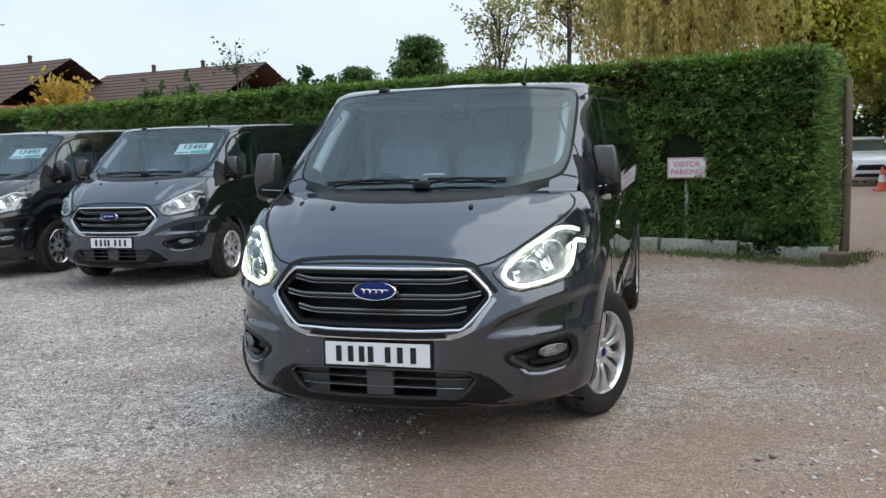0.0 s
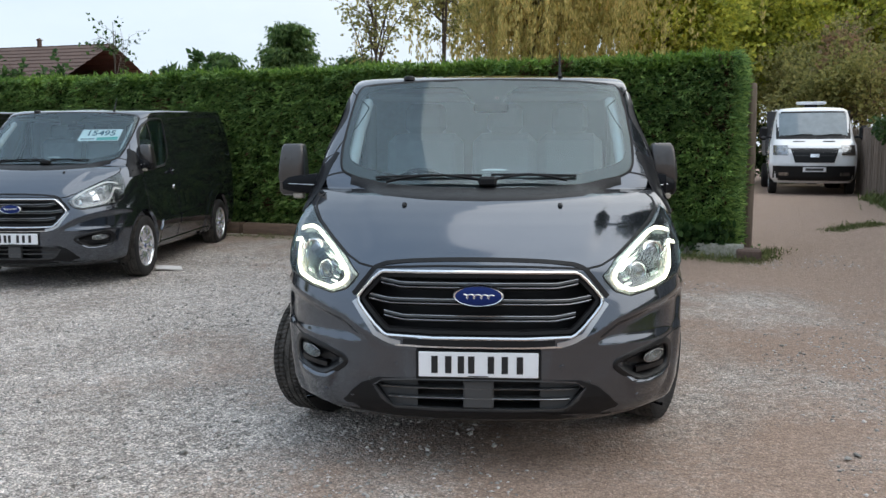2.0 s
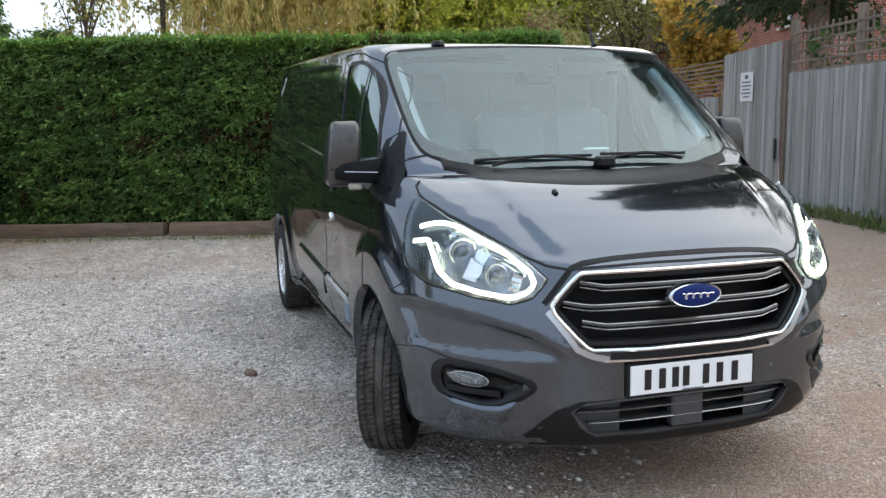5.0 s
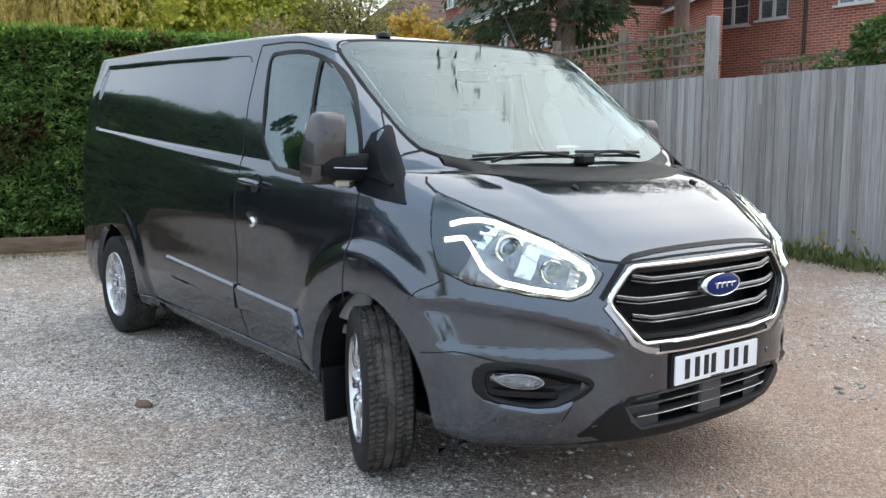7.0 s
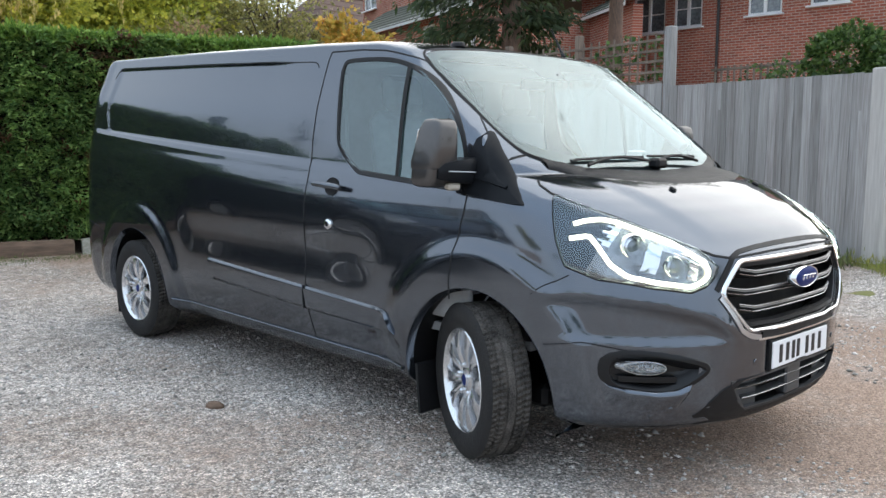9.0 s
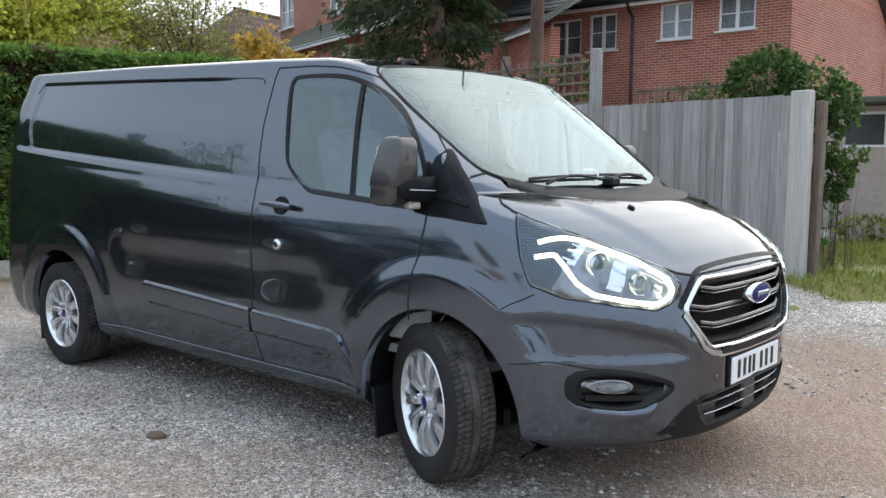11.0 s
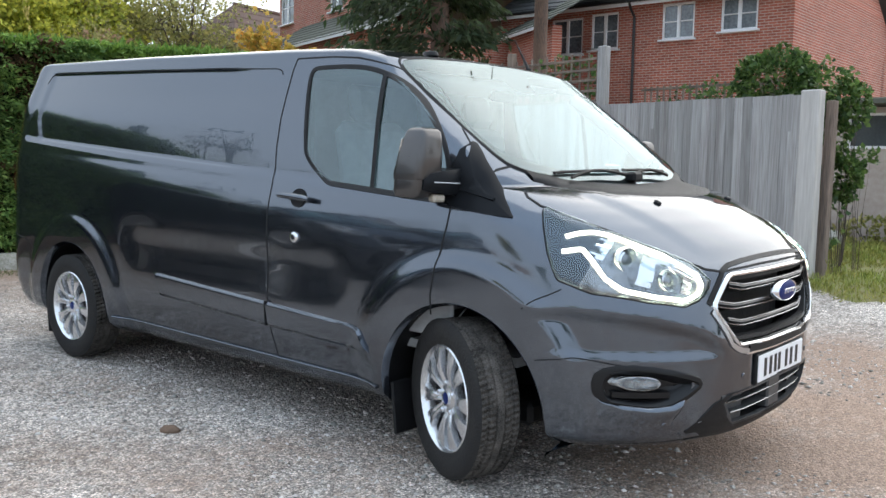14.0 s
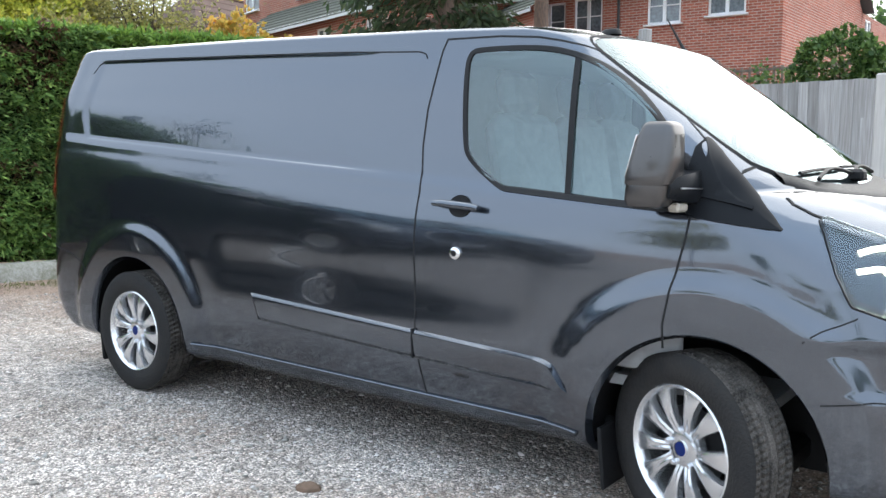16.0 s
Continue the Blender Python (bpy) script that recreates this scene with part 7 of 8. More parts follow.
BRICK = brick_material("red brick", (0.43, 0.132, 0.084), (0.28, 0.082, 0.053), (0.52, 0.42, 0.36))
UPVC = shader("white window frame", (0.80, 0.81, 0.82), rough=0.35, vary=0.06)
PANE = shader("dark window pane", (0.05, 0.06, 0.065), rough=0.06, vary=0.2, scale=3, colour2=(0.10, 0.11, 0.11), spec=0.8)
# pane colour holds both the pale curtain and a painted sky reflection
HOUSE_PANE = shader("window pane with curtain and painted sky reflection", (0.20, 0.235, 0.26), rough=0.05, vary=0.5, scale=1.5, colour2=(0.06, 0.07, 0.08), spec=0.8)
SLATE = shader("dark roof tiles", (0.075, 0.078, 0.082), rough=0.75, vary=0.4, scale=4, colour2=(0.05, 0.052, 0.055), bump=0.6, bump_scale=12)
TILE_GREEN = shader("mossy grey-green tiles", (0.095, 0.105, 0.085), rough=0.85, vary=0.4, scale=3, colour2=(0.06, 0.065, 0.055), bump=0.6, bump_scale=14)
TILE_BROWN = shader("brown roof tiles", (0.125, 0.078, 0.062), rough=0.9, vary=0.45, scale=3, colour2=(0.085, 0.055, 0.045), bump=0.6, bump_scale=12)
PIPE = shader("black downpipe", (0.012, 0.012, 0.013), rough=0.35, vary=0.1)
FASCIA = shader("white fascia", (0.72, 0.73, 0.73), rough=0.5, vary=0.15)


def wall_mesh(a0, a1, z0, z1, holes, thick=0.3):
    """A wall in local y, z with its face at x = 0 and real openings through it."""
    ya = sorted({a0, a1, *[h[0] for h in holes], *[h[1] for h in holes]})
    za = sorted({z0, z1, *[h[2] for h in holes], *[h[3] for h in holes]})
    m = M()
    for y0, y1 in zip(ya, ya[1:]):
        for p0, p1 in zip(za, za[1:]):
            cy, cz = (y0 + y1) / 2, (p0 + p1) / 2
            if any(h[0] < cy < h[1] and h[2] < cz < h[3] for h in holes):
                continue
            m.add([(0, y0, p0), (0, y1, p0), (0, y1, p1), (0, y0, p1)], [(0, 3, 2, 1)])
            m.add([(thick, y0, p0), (thick, y1, p0), (thick, y1, p1), (thick, y0, p1)], [(0, 1, 2, 3)])
    for h0, h1, p0, p1 in list(holes) + [(a0, a1, z0, z1)]:
        m.add([(0, h0, p0), (0, h1, p0), (0, h1, p1), (0, h0, p1), (thick, h0, p0), (thick, h1, p0), (thick, h1, p1), (thick, h0, p1)], [(0, 1, 5, 4), (1, 2, 6, 5), (2, 3, 7, 6), (3, 0, 4, 7)])
    return m.weld()


def add_window(parent, h, bars=1):
    """A white casement pair in an opening of a wall: frame, sill, two sashes with a glazing bar."""
    y0, y1, z0, z1 = h
    fr = M()
    for cy, cz, sy, sz in (((y0 + y1) / 2, z0 + 0.03, y1 - y0, 0.06), ((y0 + y1) / 2, z1 - 0.03, y1 - y0, 0.06), (y0 + 0.03, (z0 + z1) / 2, 0.06, z1 - z0 - 0.12), (y1 - 0.03, (z0 + z1) / 2, 0.06, z1 - z0 - 0.12), ((y0 + y1) / 2, (z0 + z1) / 2, 0.10, z1 - z0 - 0.12)):
        fr.box((0.06, cy, cz), (0.07, sy, sz), 0.006)
    for s in (0, 1):
        a, b = (y0 + 0.06, (y0 + y1) / 2 - 0.05) if s == 0 else ((y0 + y1) / 2 + 0.05, y1 - 0.06)
        for k in range(bars):
            fr.box((0.055, (a + b) / 2, z0 + 0.06 + (z1 - z0 - 0.12) * (k + 1) / (bars + 1)), (0.03, b - a, 0.03), 0.004)
    win = obj("window", fr, UPVC, parent, smooth=30)
    for s in (0, 1):
        a, b = (y0 + 0.06, (y0 + y1) / 2 - 0.05) if s == 0 else ((y0 + y1) / 2 + 0.05, y1 - 0.06)
        obj("pane", M().add([(0.07, a, z0 + 0.06), (0.07, b, z0 + 0.06), (0.07, b, z1 - 0.06), (0.07, a, z1 - 0.06)], [(0, 3, 2, 1)]), HOUSE_PANE, win)
    obj("window_sill", M().box((-0.05, (y0 + y1) / 2, z0 - 0.035), (0.16, y1 - y0 + 0.14, 0.05), 0.008), UPVC, win)


def roof_courses(y0, y1, x0, z0, x1, z1, step=0.34, drop=0.035):
    """A pitched roof of overlapping courses from the eave up to the ridge."""
    n = max(2, int(math.hypot(x1 - x0, z1 - z0) / step))
    rows = []
    for k in range(n + 1):
        x, z = x0 + (x1 - x0) * k / n, z0 + (z1 - z0) * k / n
        rows += [[(x, y0, z), (x, y1, z)], [(x - 0.002, y0, z + drop), (x - 0.002, y1, z + drop)]]
    return M().grid(rows, True)


house = thing("brick_house", "red brick house with white casement windows and slate roof", "house", pose(19.6, 0, 0.25))
wins = [(6.70, 7.72, 4.72, 5.62), (8.48, 9.46, 4.62, 5.62), (10.86, 11.78, 4.48, 5.55), (12.08, 13.20, 4.40, 5.50)]
front = obj("wall_front", wall_mesh(5.75, 15.2, 0, 5.72, wins), BRICK, house)
for h in wins:
    add_window(front, h)
sw = [(-10.4, -9.4, 4.55, 5.60)]
side_w = obj("wall_side", wall_mesh(-14.0, -0.3, 0, 5.72, sw), BRICK, house, m=pose(0, 5.75, 0, 0, 0, 90))
for h in sw:
    add_window(side_w, h)
obj("wall_back", wall_mesh(5.75, 15.2, 0, 5.72, []), BRICK, house, m=pose(8.7, 0, 0))
obj("wall_end", wall_mesh(-8.7, -0.3, 0, 5.72, []), BRICK, house, m=pose(0, 14.9, 0, 0, 0, 90))
rf = roof_courses(5.45, 15.4, -0.35, 5.72, 4.5, 8.6)
rf.add([(9.35, 5.45, 5.72), (9.35, 15.4, 5.72), (4.5, 15.4, 8.6), (4.5, 5.45, 8.6)], [(0, 1, 2, 3)])
roof = obj("roof", rf, SLATE, house)
obj("fascia", M().box((-0.33, 10.4, 5.70), (0.03, 10.0, 0.16), 0.005), FASCIA, roof)
obj("gutter", M().tube([(-0.40, 5.4, 5.76), (-0.40, 15.4, 5.76)], 0.05, 8), PIPE, roof, smooth=40)
obj("gable_wall", M().add([(0, 5.76, 5.72), (9.0, 5.76, 5.72), (4.5, 5.76, 8.5)], [(0, 1, 2)]), BRICK, house)
obj("downpipe", M().tube([(-0.40, 10.32, 5.72), (-0.30, 10.32, 5.55), (-0.06, 10.32, 5.35), (-0.06, 10.32, 0.0)], 0.04, 8), PIPE, house, smooth=40)

h2 = thing("brick_house", "older brick house with mossy roof and dormer", "house", pose(15.2, 15.6, 0.2, 0, 0, -17.0))
w2 = [(2.9, 3.8, 4.05, 4.95), (0.15, 0.75, 3.9, 4.9)]
f2 = obj("wall_front", wall_mesh(0.0, 10.2, 0, 5.15, w2), BRICK, h2)
for h in w2:
    add_window(f2, h)
obj("wall_side", wall_mesh(-8, -0.3, 0, 5.15, []), BRICK, h2, m=pose(0, 0, 0, 0, 0, 90))
obj("wall_end", wall_mesh(-8, -0.3, 0, 5.15, []), BRICK, h2, m=pose(0, 9.9, 0, 0, 0, 90))
r2 = obj("roof", roof_courses(-0.3, 10.5, -0.4, 5.15, 4.0, 7.9), TILE_GREEN, h2)
obj("fascia", M().box((-0.38, 5.1, 5.13), (0.03, 10.8, 0.14), 0.005), FASCIA, r2)
obj("roof_rear", M().add([(8.4, -0.3, 5.15), (8.4, 10.5, 5.15), (4.0, 10.5, 7.9), (4.0, -0.3, 7.9)], [(0, 1, 2, 3)]), TILE_GREEN, h2)
w3 = [(2.9, 3.9, 6.4, 7.5), (7.1, 8.2, 6.65, 8.0), (11.7, 13.05, 6.7, 8.1)]
up = obj("upper_wall", wall_mesh(1.6, 13.2, 0.0, 9.0, w3), BRICK, h2, m=pose(1.6, 0, 0))
obj("upper_side", wall_mesh(-8, -1.9, 0, 9.0, []), BRICK, h2, m=pose(0, 12.9, 0, 0, 0, 90))
for h in w3:
    add_window(up, h)
obj("upper_roof", roof_courses(1.3, 13.5, 1.3, 9.0, 4.6, 10.6), TILE_GREEN, h2)
link = thing("brick_wing", "low brick wing with mossy tiled roof between the houses", "house", pose(17.2, 11.5, 0.2, 0, 0, -32))
obj("wall_front", wall_mesh(0.2, 6.0, 0, 5.0, []), BRICK, link)
lr = obj("roof", roof_courses(0.0, 6.2, -0.35, 5.0, 3.6, 7.4), TILE_GREEN, link)
obj("fascia", M().box((-0.33, 3.1, 4.98), (0.03, 6.2, 0.13), 0.005), FASCIA, lr)


def hip_house(x, y, yaw, wx, wy, eave, ridge, name, label, wall):
    e = thing(name, label, "house", pose(x, y, 0.1, 0, 0, yaw))
    body = M()
    body.box((0, 0, eave / 2), (wx - 0.5, wy - 0.5, eave), 0.0)
    obj("wall", body, wall, e)
    hx, hy, k = wx / 2, wy / 2, min(wx, wy) / 2
    m = M()
    for (ax, ay), (bx, by), (cx, cy), (dx, dy) in (((-hx, -hy), (hx, -hy), (hx - k, 0), (-hx + k, 0)), ((hx, hy), (-hx, hy), (-hx + k, 0), (hx - k, 0)), ((hx, -hy), (hx, hy), (hx - k, 0), (hx - k, 0)), ((-hx, hy), (-hx, -hy), (-hx + k, 0), (-hx + k, 0))):
        n = 12
        for i in range(n):
            t0, t1 = i / n, (i + 1) / n
            P = lambda p, q, t, z: (p[0] + (q[0] - p[0]) * t, p[1] + (q[1] - p[1]) * t, eave + (ridge - eave) * t + z)  # noqa: E731
            m.add([P((ax, ay), (dx, dy), t0, 0.03), P((bx, by), (cx, cy), t0, 0.03), P((bx, by), (cx, cy), t1, 0), P((ax, ay), (dx, dy), t1, 0), P((ax, ay), (dx, dy), t0, 0), P((bx, by), (cx, cy), t0, 0)], [(0, 1, 2, 3), (4, 5, 1, 0)])
    r = obj("roof", m.weld(), TILE_BROWN, e)
    obj("ridge_tiles", M().tube([(-hx + k, 0, ridge + 0.02), (hx - k, 0, ridge + 0.02)], 0.10, 8), TILE_BROWN, r, smooth=40)
    return e


hip_house(24.2, 33.3, 10, 12.5, 8.0, 4.3, 8.45, "far_house", "far house with a brown hipped roof", BRICK)


def gable_house(x, y, yaw, length, width, eave, ridge):
    """A low house, its gable towards local -x."""
    e = thing("bungalow", "low brick house with brown tiled roof and white gable trim", "house", pose(x, y, 0.0, 0, 0, yaw))
    m = M().add([(0, -width / 2, 0), (0, width / 2, 0), (0, width / 2, eave), (0, 0, ridge - 0.1), (0, -width / 2, eave)], [(0, 4, 3, 2, 1)])
    m.box((length / 2, 0, eave / 2), (length - 0.02, width - 0.1, eave - 0.05))
    obj("wall", m, BRICK, e)
    rr = M()
    for s in (-1, 1):
        rows = []
        for k in range(13):
            yy, zz = s * (width / 2 + 0.35) * (1 - k / 12), eave - 0.25 + (ridge - eave + 0.25) * k / 12
            rows += [[(-0.35, yy, zz), (length, yy, zz)], [(-0.35, yy, zz + 0.03), (length, yy, zz + 0.03)]]
        rr.grid(rows, s > 0)
    r = obj("roof", rr, TILE_BROWN, e)
    for s in (-1, 1):
        obj("barge_board", M().tube([(-0.37, s * (width / 2 + 0.35), eave - 0.28), (-0.37, 0, ridge - 0.03)], 0.10, 4), FASCIA, r)
    for k in (0.3, 0.62):
        obj("roof_vent", M().lathe([(0.09, 0.0), (0.09, 0.25), (0.14, 0.27), (0.0, 0.36)], 10, Matrix.Translation((length * k, 0, ridge)) @ Matrix.Rotation(radians(-90), 4, "Y")), TILE_BROWN, r)
    return e


gable_house(-31.0, 29.5, -12, 7.0, 7.5, 3.8, 5.9)
gable_house(-24.0, 30.5, -12, 9.0, 7.0, 3.6, 5.35)
# aerial on a chimney mast
tagged(obj("roof_aerial", M().tube([(0, 0, 0), (0, 0, 3.6)], 0.03, 6).tube([(-0.5, 0, 3.4), (0.5, 0, 3.4)], 0.02, 5).tube([(-0.3, -0.25, 3.4), (-0.3, 0.25, 3.4)], 0.012, 5).tube([(0.2, -0.3, 3.4), (0.2, 0.3, 3.4)], 0.012, 5), PIPE, m=pose(-31.0, 31.5, 4.8)), "thin television aerial above a house roof", "aerial")
tree("orange_bush", "small orange shrub in front of the houses", -23.5, 26.0, 5.0, 1.3, 1.0, LEAF_ORANGE, 1100, 0.2, seed=51, limbs=9, r0=0.1)

# ---- fence ----
TIMBER = shader("weathered grey fence board", (0.40, 0.395, 0.385), rough=0.92, vary=0.6, scale=2.6, colour2=(0.21, 0.195, 0.185), bump=0.6, bump_scale=22, stretch=(3, 3, 0.22), per="object", per_amount=0.24)
TIMBER_BROWN = shader("brown fence timber", (0.26, 0.20, 0.155), rough=0.92, vary=0.5, scale=2.5, colour2=(0.10, 0.08, 0.065), bump=0.9, bump_scale=22, stretch=(3, 3, 0.22), per="object", per_amount=0.15)
TIMBER_PALE = shader("pale bleached post", (0.56, 0.54, 0.51), rough=0.92, vary=0.5, scale=2.0, colour2=(0.40, 0.375, 0.35), bump=0.5, bump_scale=22, stretch=(3, 3, 0.2))
F_DX = 0.214
F_YAW = -math.degrees(math.atan(F_DX))


def on_fence(y):
    return 5.22 + F_DX * (y - 0.55)


def board_mesh(h, wd, seed):
    """A feather-edged board, thick on one side, a little bowed."""
    m = M()
    r = random.Random(seed)
    rows = []
    bow = r.uniform(-0.006, 0.006)
    for k in range(4):
        z = h * k / 3
        o = bow * math.sin(math.pi * k / 3)
        rows.append([(-0.0155 + o, -wd / 2, z), (-0.0155 + o, -wd / 2 + 0.003, z), (-0.010 + o, wd / 2, z), (0.0 + o, wd / 2, z), (0.0 + o, -wd / 2, z), (-0.0155 + o, -wd / 2, z)])
    m.grid(rows, flip=True)
    m.add(rows[-1][:5], [(0, 1, 2, 3, 4)])
    me = bpy.data.meshes.new("board")
    me.from_pydata(m.v, [], m.f)
    return me


def shared(name, me, material, parent, m):
    if not me.materials:
        me.materials.append(material)
    ob = new(name, me)
    ob.parent, ob.matrix_basis = parent, m
    return ob


FENCE = thing("garden_fence", "long weathered grey close-boarded timber fence along the drive", "fence")


def fence_bay(y0, y1, z_low, z_high, label, material=None, wd=0.125, step=0.108, lean=0.0, tail=0.0):
    """A bay of upright boards on two rails between two posts. tail: by how much the far end's top is lower."""
    material = material or TIMBER
    yy = y0
    g = rise(on_fence(y0), y0)
    length = (y1 - y0) * math.sqrt(1 + F_DX ** 2)
    frame_ = M()
    for z in (z_low + 0.25, z_high - 0.3):
        frame_.box((0.0, length / 2, z), (0.05, length, 0.08), 0.006)
    frame_.box((0.03, -0.05, z_high / 2), (0.10, 0.10, z_high), 0.008)
    root = obj("fence_panel", frame_, TIMBER_BROWN, FENCE, label=label, m=pose(on_fence(y0), y0, 0, 0, 0, F_YAW))
    kinds = [board_mesh(1.0, wd, s) for s in range(5)]
    n = int(length / step)
    r = random.Random(int(y0 * 100))
    for k in range(n):
        top = z_high - tail * k / n + r.uniform(-0.005, 0.005)
        low = z_low + r.uniform(-0.02, 0.02)
        shared("board", kinds[r.randrange(5)], material, root, Matrix.Translation((-0.04 + r.uniform(-0.003, 0.003), (k + 0.5) * step, low)) @ Matrix.Rotation(radians(r.uniform(-0.5, 0.5)), 4, "X") @ Matrix.Diagonal((1, 1, top - low, 1)))
    return root


fence_bay(0.66, 3.22, 0.22, 2.06, "weathered grey close-boarded fence panel by the grass")
fence_bay(3.34, 6.60, 0.24, 2.10, "weathered grey close-boarded fence panel under a trellis")
gate = fence_bay(6.75, 8.70, 0.14, 2.56, "tall grey boarded gate panel with a white notice", tail=0.05)
fence_bay(8.85, 11.15, 0.24, 1.86, "weathered grey fence panel with slats above it")
fence_bay(11.25, 14.4, 0.24, 1.86, "grey fence panel partly covered by ivy")
fence_bay(14.5, 18.2, 0.22, 1.86, "far grey fence panel along the drive", TIMBER_BROWN)
fence_bay(18.3, 24.0, 0.15, 1.86, "far brown fence panel beside the truck", TIMBER_BROWN)

# end posts of the near fence
tagged(obj("fence_post", M().box((0, 0, 1.05), (0.12, 0.20, 2.10), 0.012), TIMBER_PALE, m=pose(on_fence(0.58) - 0.02, 0.56, 0, 0, 0, F_YAW)), "pale grey square post at the end of the fence", "post", "fence posts")
tagged(obj("fence_post", M().box((0, 0, 1.0), (0.09, 0.09, 2.0), 0.01), TIMBER_BROWN, m=pose(on_fence(0.48) + 0.10, 0.42, 0, 0, 1, F_YAW)), "brown square post beside the fence end", "post", "fence posts")
tagged(obj("fence_post", M().box((0, 0, 1.39), (0.12, 0.12, 2.78), 0.012), TIMBER, m=pose(on_fence(3.28) + 0.02, 3.28, 0, 0, 0, F_YAW)), "tall grey fence post carrying the trellis", "post", "fence posts")


def trellis(y0, y1, z0, z1, label, step=0.15, hstep=0.13, material=None, off=0.05):
    root = thing("trellis", label, "trellis", pose(on_fence(y0) + off, y0, 0, 0, 0, F_YAW))
    length = (y1 - y0) * math.sqrt(1 + F_DX ** 2)
    me_v = bpy.data.meshes.new("slat")
    b = M().box((0, 0, 0.5), (0.016, 0.030, 1.0), 0.003)
    me_v.from_pydata(b.v, [], b.f)
    me_h = bpy.data.meshes.new("slat")
    b = M().box((-0.015, 0.5, 0), (0.016, 1.0, 0.032), 0.003)
    me_h.from_pydata(b.v, [], b.f)
    if step:
        for k in range(int(length / step) + 1):
            shared("slat", me_v, material or TIMBER_BROWN, root, Matrix.Translation((0, k * step, z0)) @ Matrix.Diagonal((1, 1, z1 - z0, 1)))
    for k in range(int((z1 - z0) / hstep) + 1):
        shared("slat", me_h, material or TIMBER_BROWN, root, Matrix.Translation((0, 0, z0 + k * hstep)) @ Matrix.Diagonal((1, length, 1, 1)))
    return root


trellis(3.40, 6.62, 2.12, 2.72, "brown square-lattice trellis on top of the fence")
trellis(8.80, 11.2, 1.92, 2.46, "weathered horizontal slats above the fence", step=0.0, hstep=0.075)
trellis(11.3, 14.6, 1.92, 2.40, "weathered horizontal slats above the fence", step=0.0, hstep=0.075)
trellis(0.9, 3.2, 2.0, 2.34, "low brown railing behind the fence", step=0.10, hstep=0.30, off=0.9)
for yy in (5.0, 6.62):
    tagged(obj("fence_post", M().box((0, 0, 1.42), (0.10, 0.10, 2.84), 0.01), TIMBER_BROWN, m=pose(on_fence(yy) + 0.09, yy, 0, 0, 0, F_YAW)), "brown fence post rising above the boards", "post", "fence posts")

# notice on the gate; its print is too small to read
nt_ = thing("notice", "white notice board fixed to the boarded gate", "sign", pose(on_fence(7.78) - 0.075, 7.78, 0, 0, 0, F_YAW))
nb = obj("notice_board", M().box((0, 0, 1.97), (0.008, 0.44, 0.44), 0.003), SIGN_WHITE, nt_)
bars = M().box((-0.006, 0.0, 2.12), (0.003, 0.10, 0.06))
for k, wd in enumerate((0.30, 0.33, 0.26, 0.31, 0.22)):
    bars.box((-0.006, 0.0, 2.04 - 0.055 * k), (0.003, wd, 0.020))
obj("notice_bars", bars, shader("grey-blue print", (0.08, 0.10, 0.16), rough=0.6), nb)
obj("gate_bolt", M().box((-0.075, 0.05, 1.05), (0.03, 0.05, 0.30), 0.006), PIPE, gate, label="dark metal gate bolt")


# ---- ivy, weeds and lawn at the fence end ----
def blob(n, c, r):
    d = rng.normal(0, 1, (n, 3))
    d /= np.linalg.norm(d, axis=1, keepdims=True)
    rad = rng.uniform(0.55, 1.05, n) ** 0.5
    q = np.array(c) + d * np.array(r) * (rad * np.array([1 + 0.35 * noise.noise(Vector(tuple(v * 2.1))) for v in d]))[:, None]
    return q, d


def shrub(name, label, blobs, leaves, size, per=3, aspect=0.42, category="shrub"):
    P, D = zip(*[blob(n, c, r) for n, c, r in blobs])
    root = thing(name, label, category, pose(blobs[0][1][0], blobs[0][1][1], 0.2))
    off = np.array((blobs[0][1][0], blobs[0][1][1], 0.2))
    P, D = np.concatenate(P) - off, np.concatenate(D)
    leaf_mesh("leaves", P, D + np.array((0, 0, -0.3)), rng.uniform(0.7, 1.3, len(P)) * size, leaves, root, per=per, aspect=aspect)
    st = M()
    for n, c, r in blobs:
        for k in range(5):
            d = Vector(rng.normal(0, 0.5, 3)) * r[0]
            base = Vector((c[0] + 0.3 * d.x, c[1] + 0.3 * d.y, 0.2)) - Vector(off)
            tip = Vector(c) - Vector(off) + d
            thick = min(0.02, 0.035 * r[0])
            st.tube([base, base.lerp(tip, 0.5) + Vector((0.05, 0.03, 0.05)), tip], [thick, thick * 0.75, thick * 0.25], 5)
    obj("stem", st, BARK, root, smooth=50)
    return root


shrub("ivy", "dense glossy ivy climbing over the fence end", [(1200, (5.76, 1.14, 2.27), (0.27, 0.40, 0.31)), (330, (5.66, 0.62, 2.15), (0.26, 0.34, 0.24)), (300, (5.76, 0.40, 1.98), (0.17, 0.22, 0.24)), (150, (5.66, 0.46, 1.70), (0.12, 0.13, 0.25)), (420, (5.70, 0.40, 1.24), (0.13, 0.19, 0.22)), (60, (5.90, 0.26, 1.45), (0.10, 0.14, 0.10)), (30, (5.50, 0.38, 0.80), (0.08, 0.08, 0.28)), (60, (5.98, 1.75, 2.15), (0.10, 0.30, 0.08))], LEAF_IVY, 0.052)
shrub("ivy", "dark ivy hanging over the far fence", [(620, (on_fence(12.0) - 0.06, 12.0, 1.85), (0.16, 0.62, 0.45)), (620, (on_fence(12.1) - 0.05, 12.1, 1.0), (0.12, 0.55, 0.80)), (300, (on_fence(14.2), 14.2, 1.8), (0.2, 1.0, 0.30))], LEAF_GREEN, 0.085)
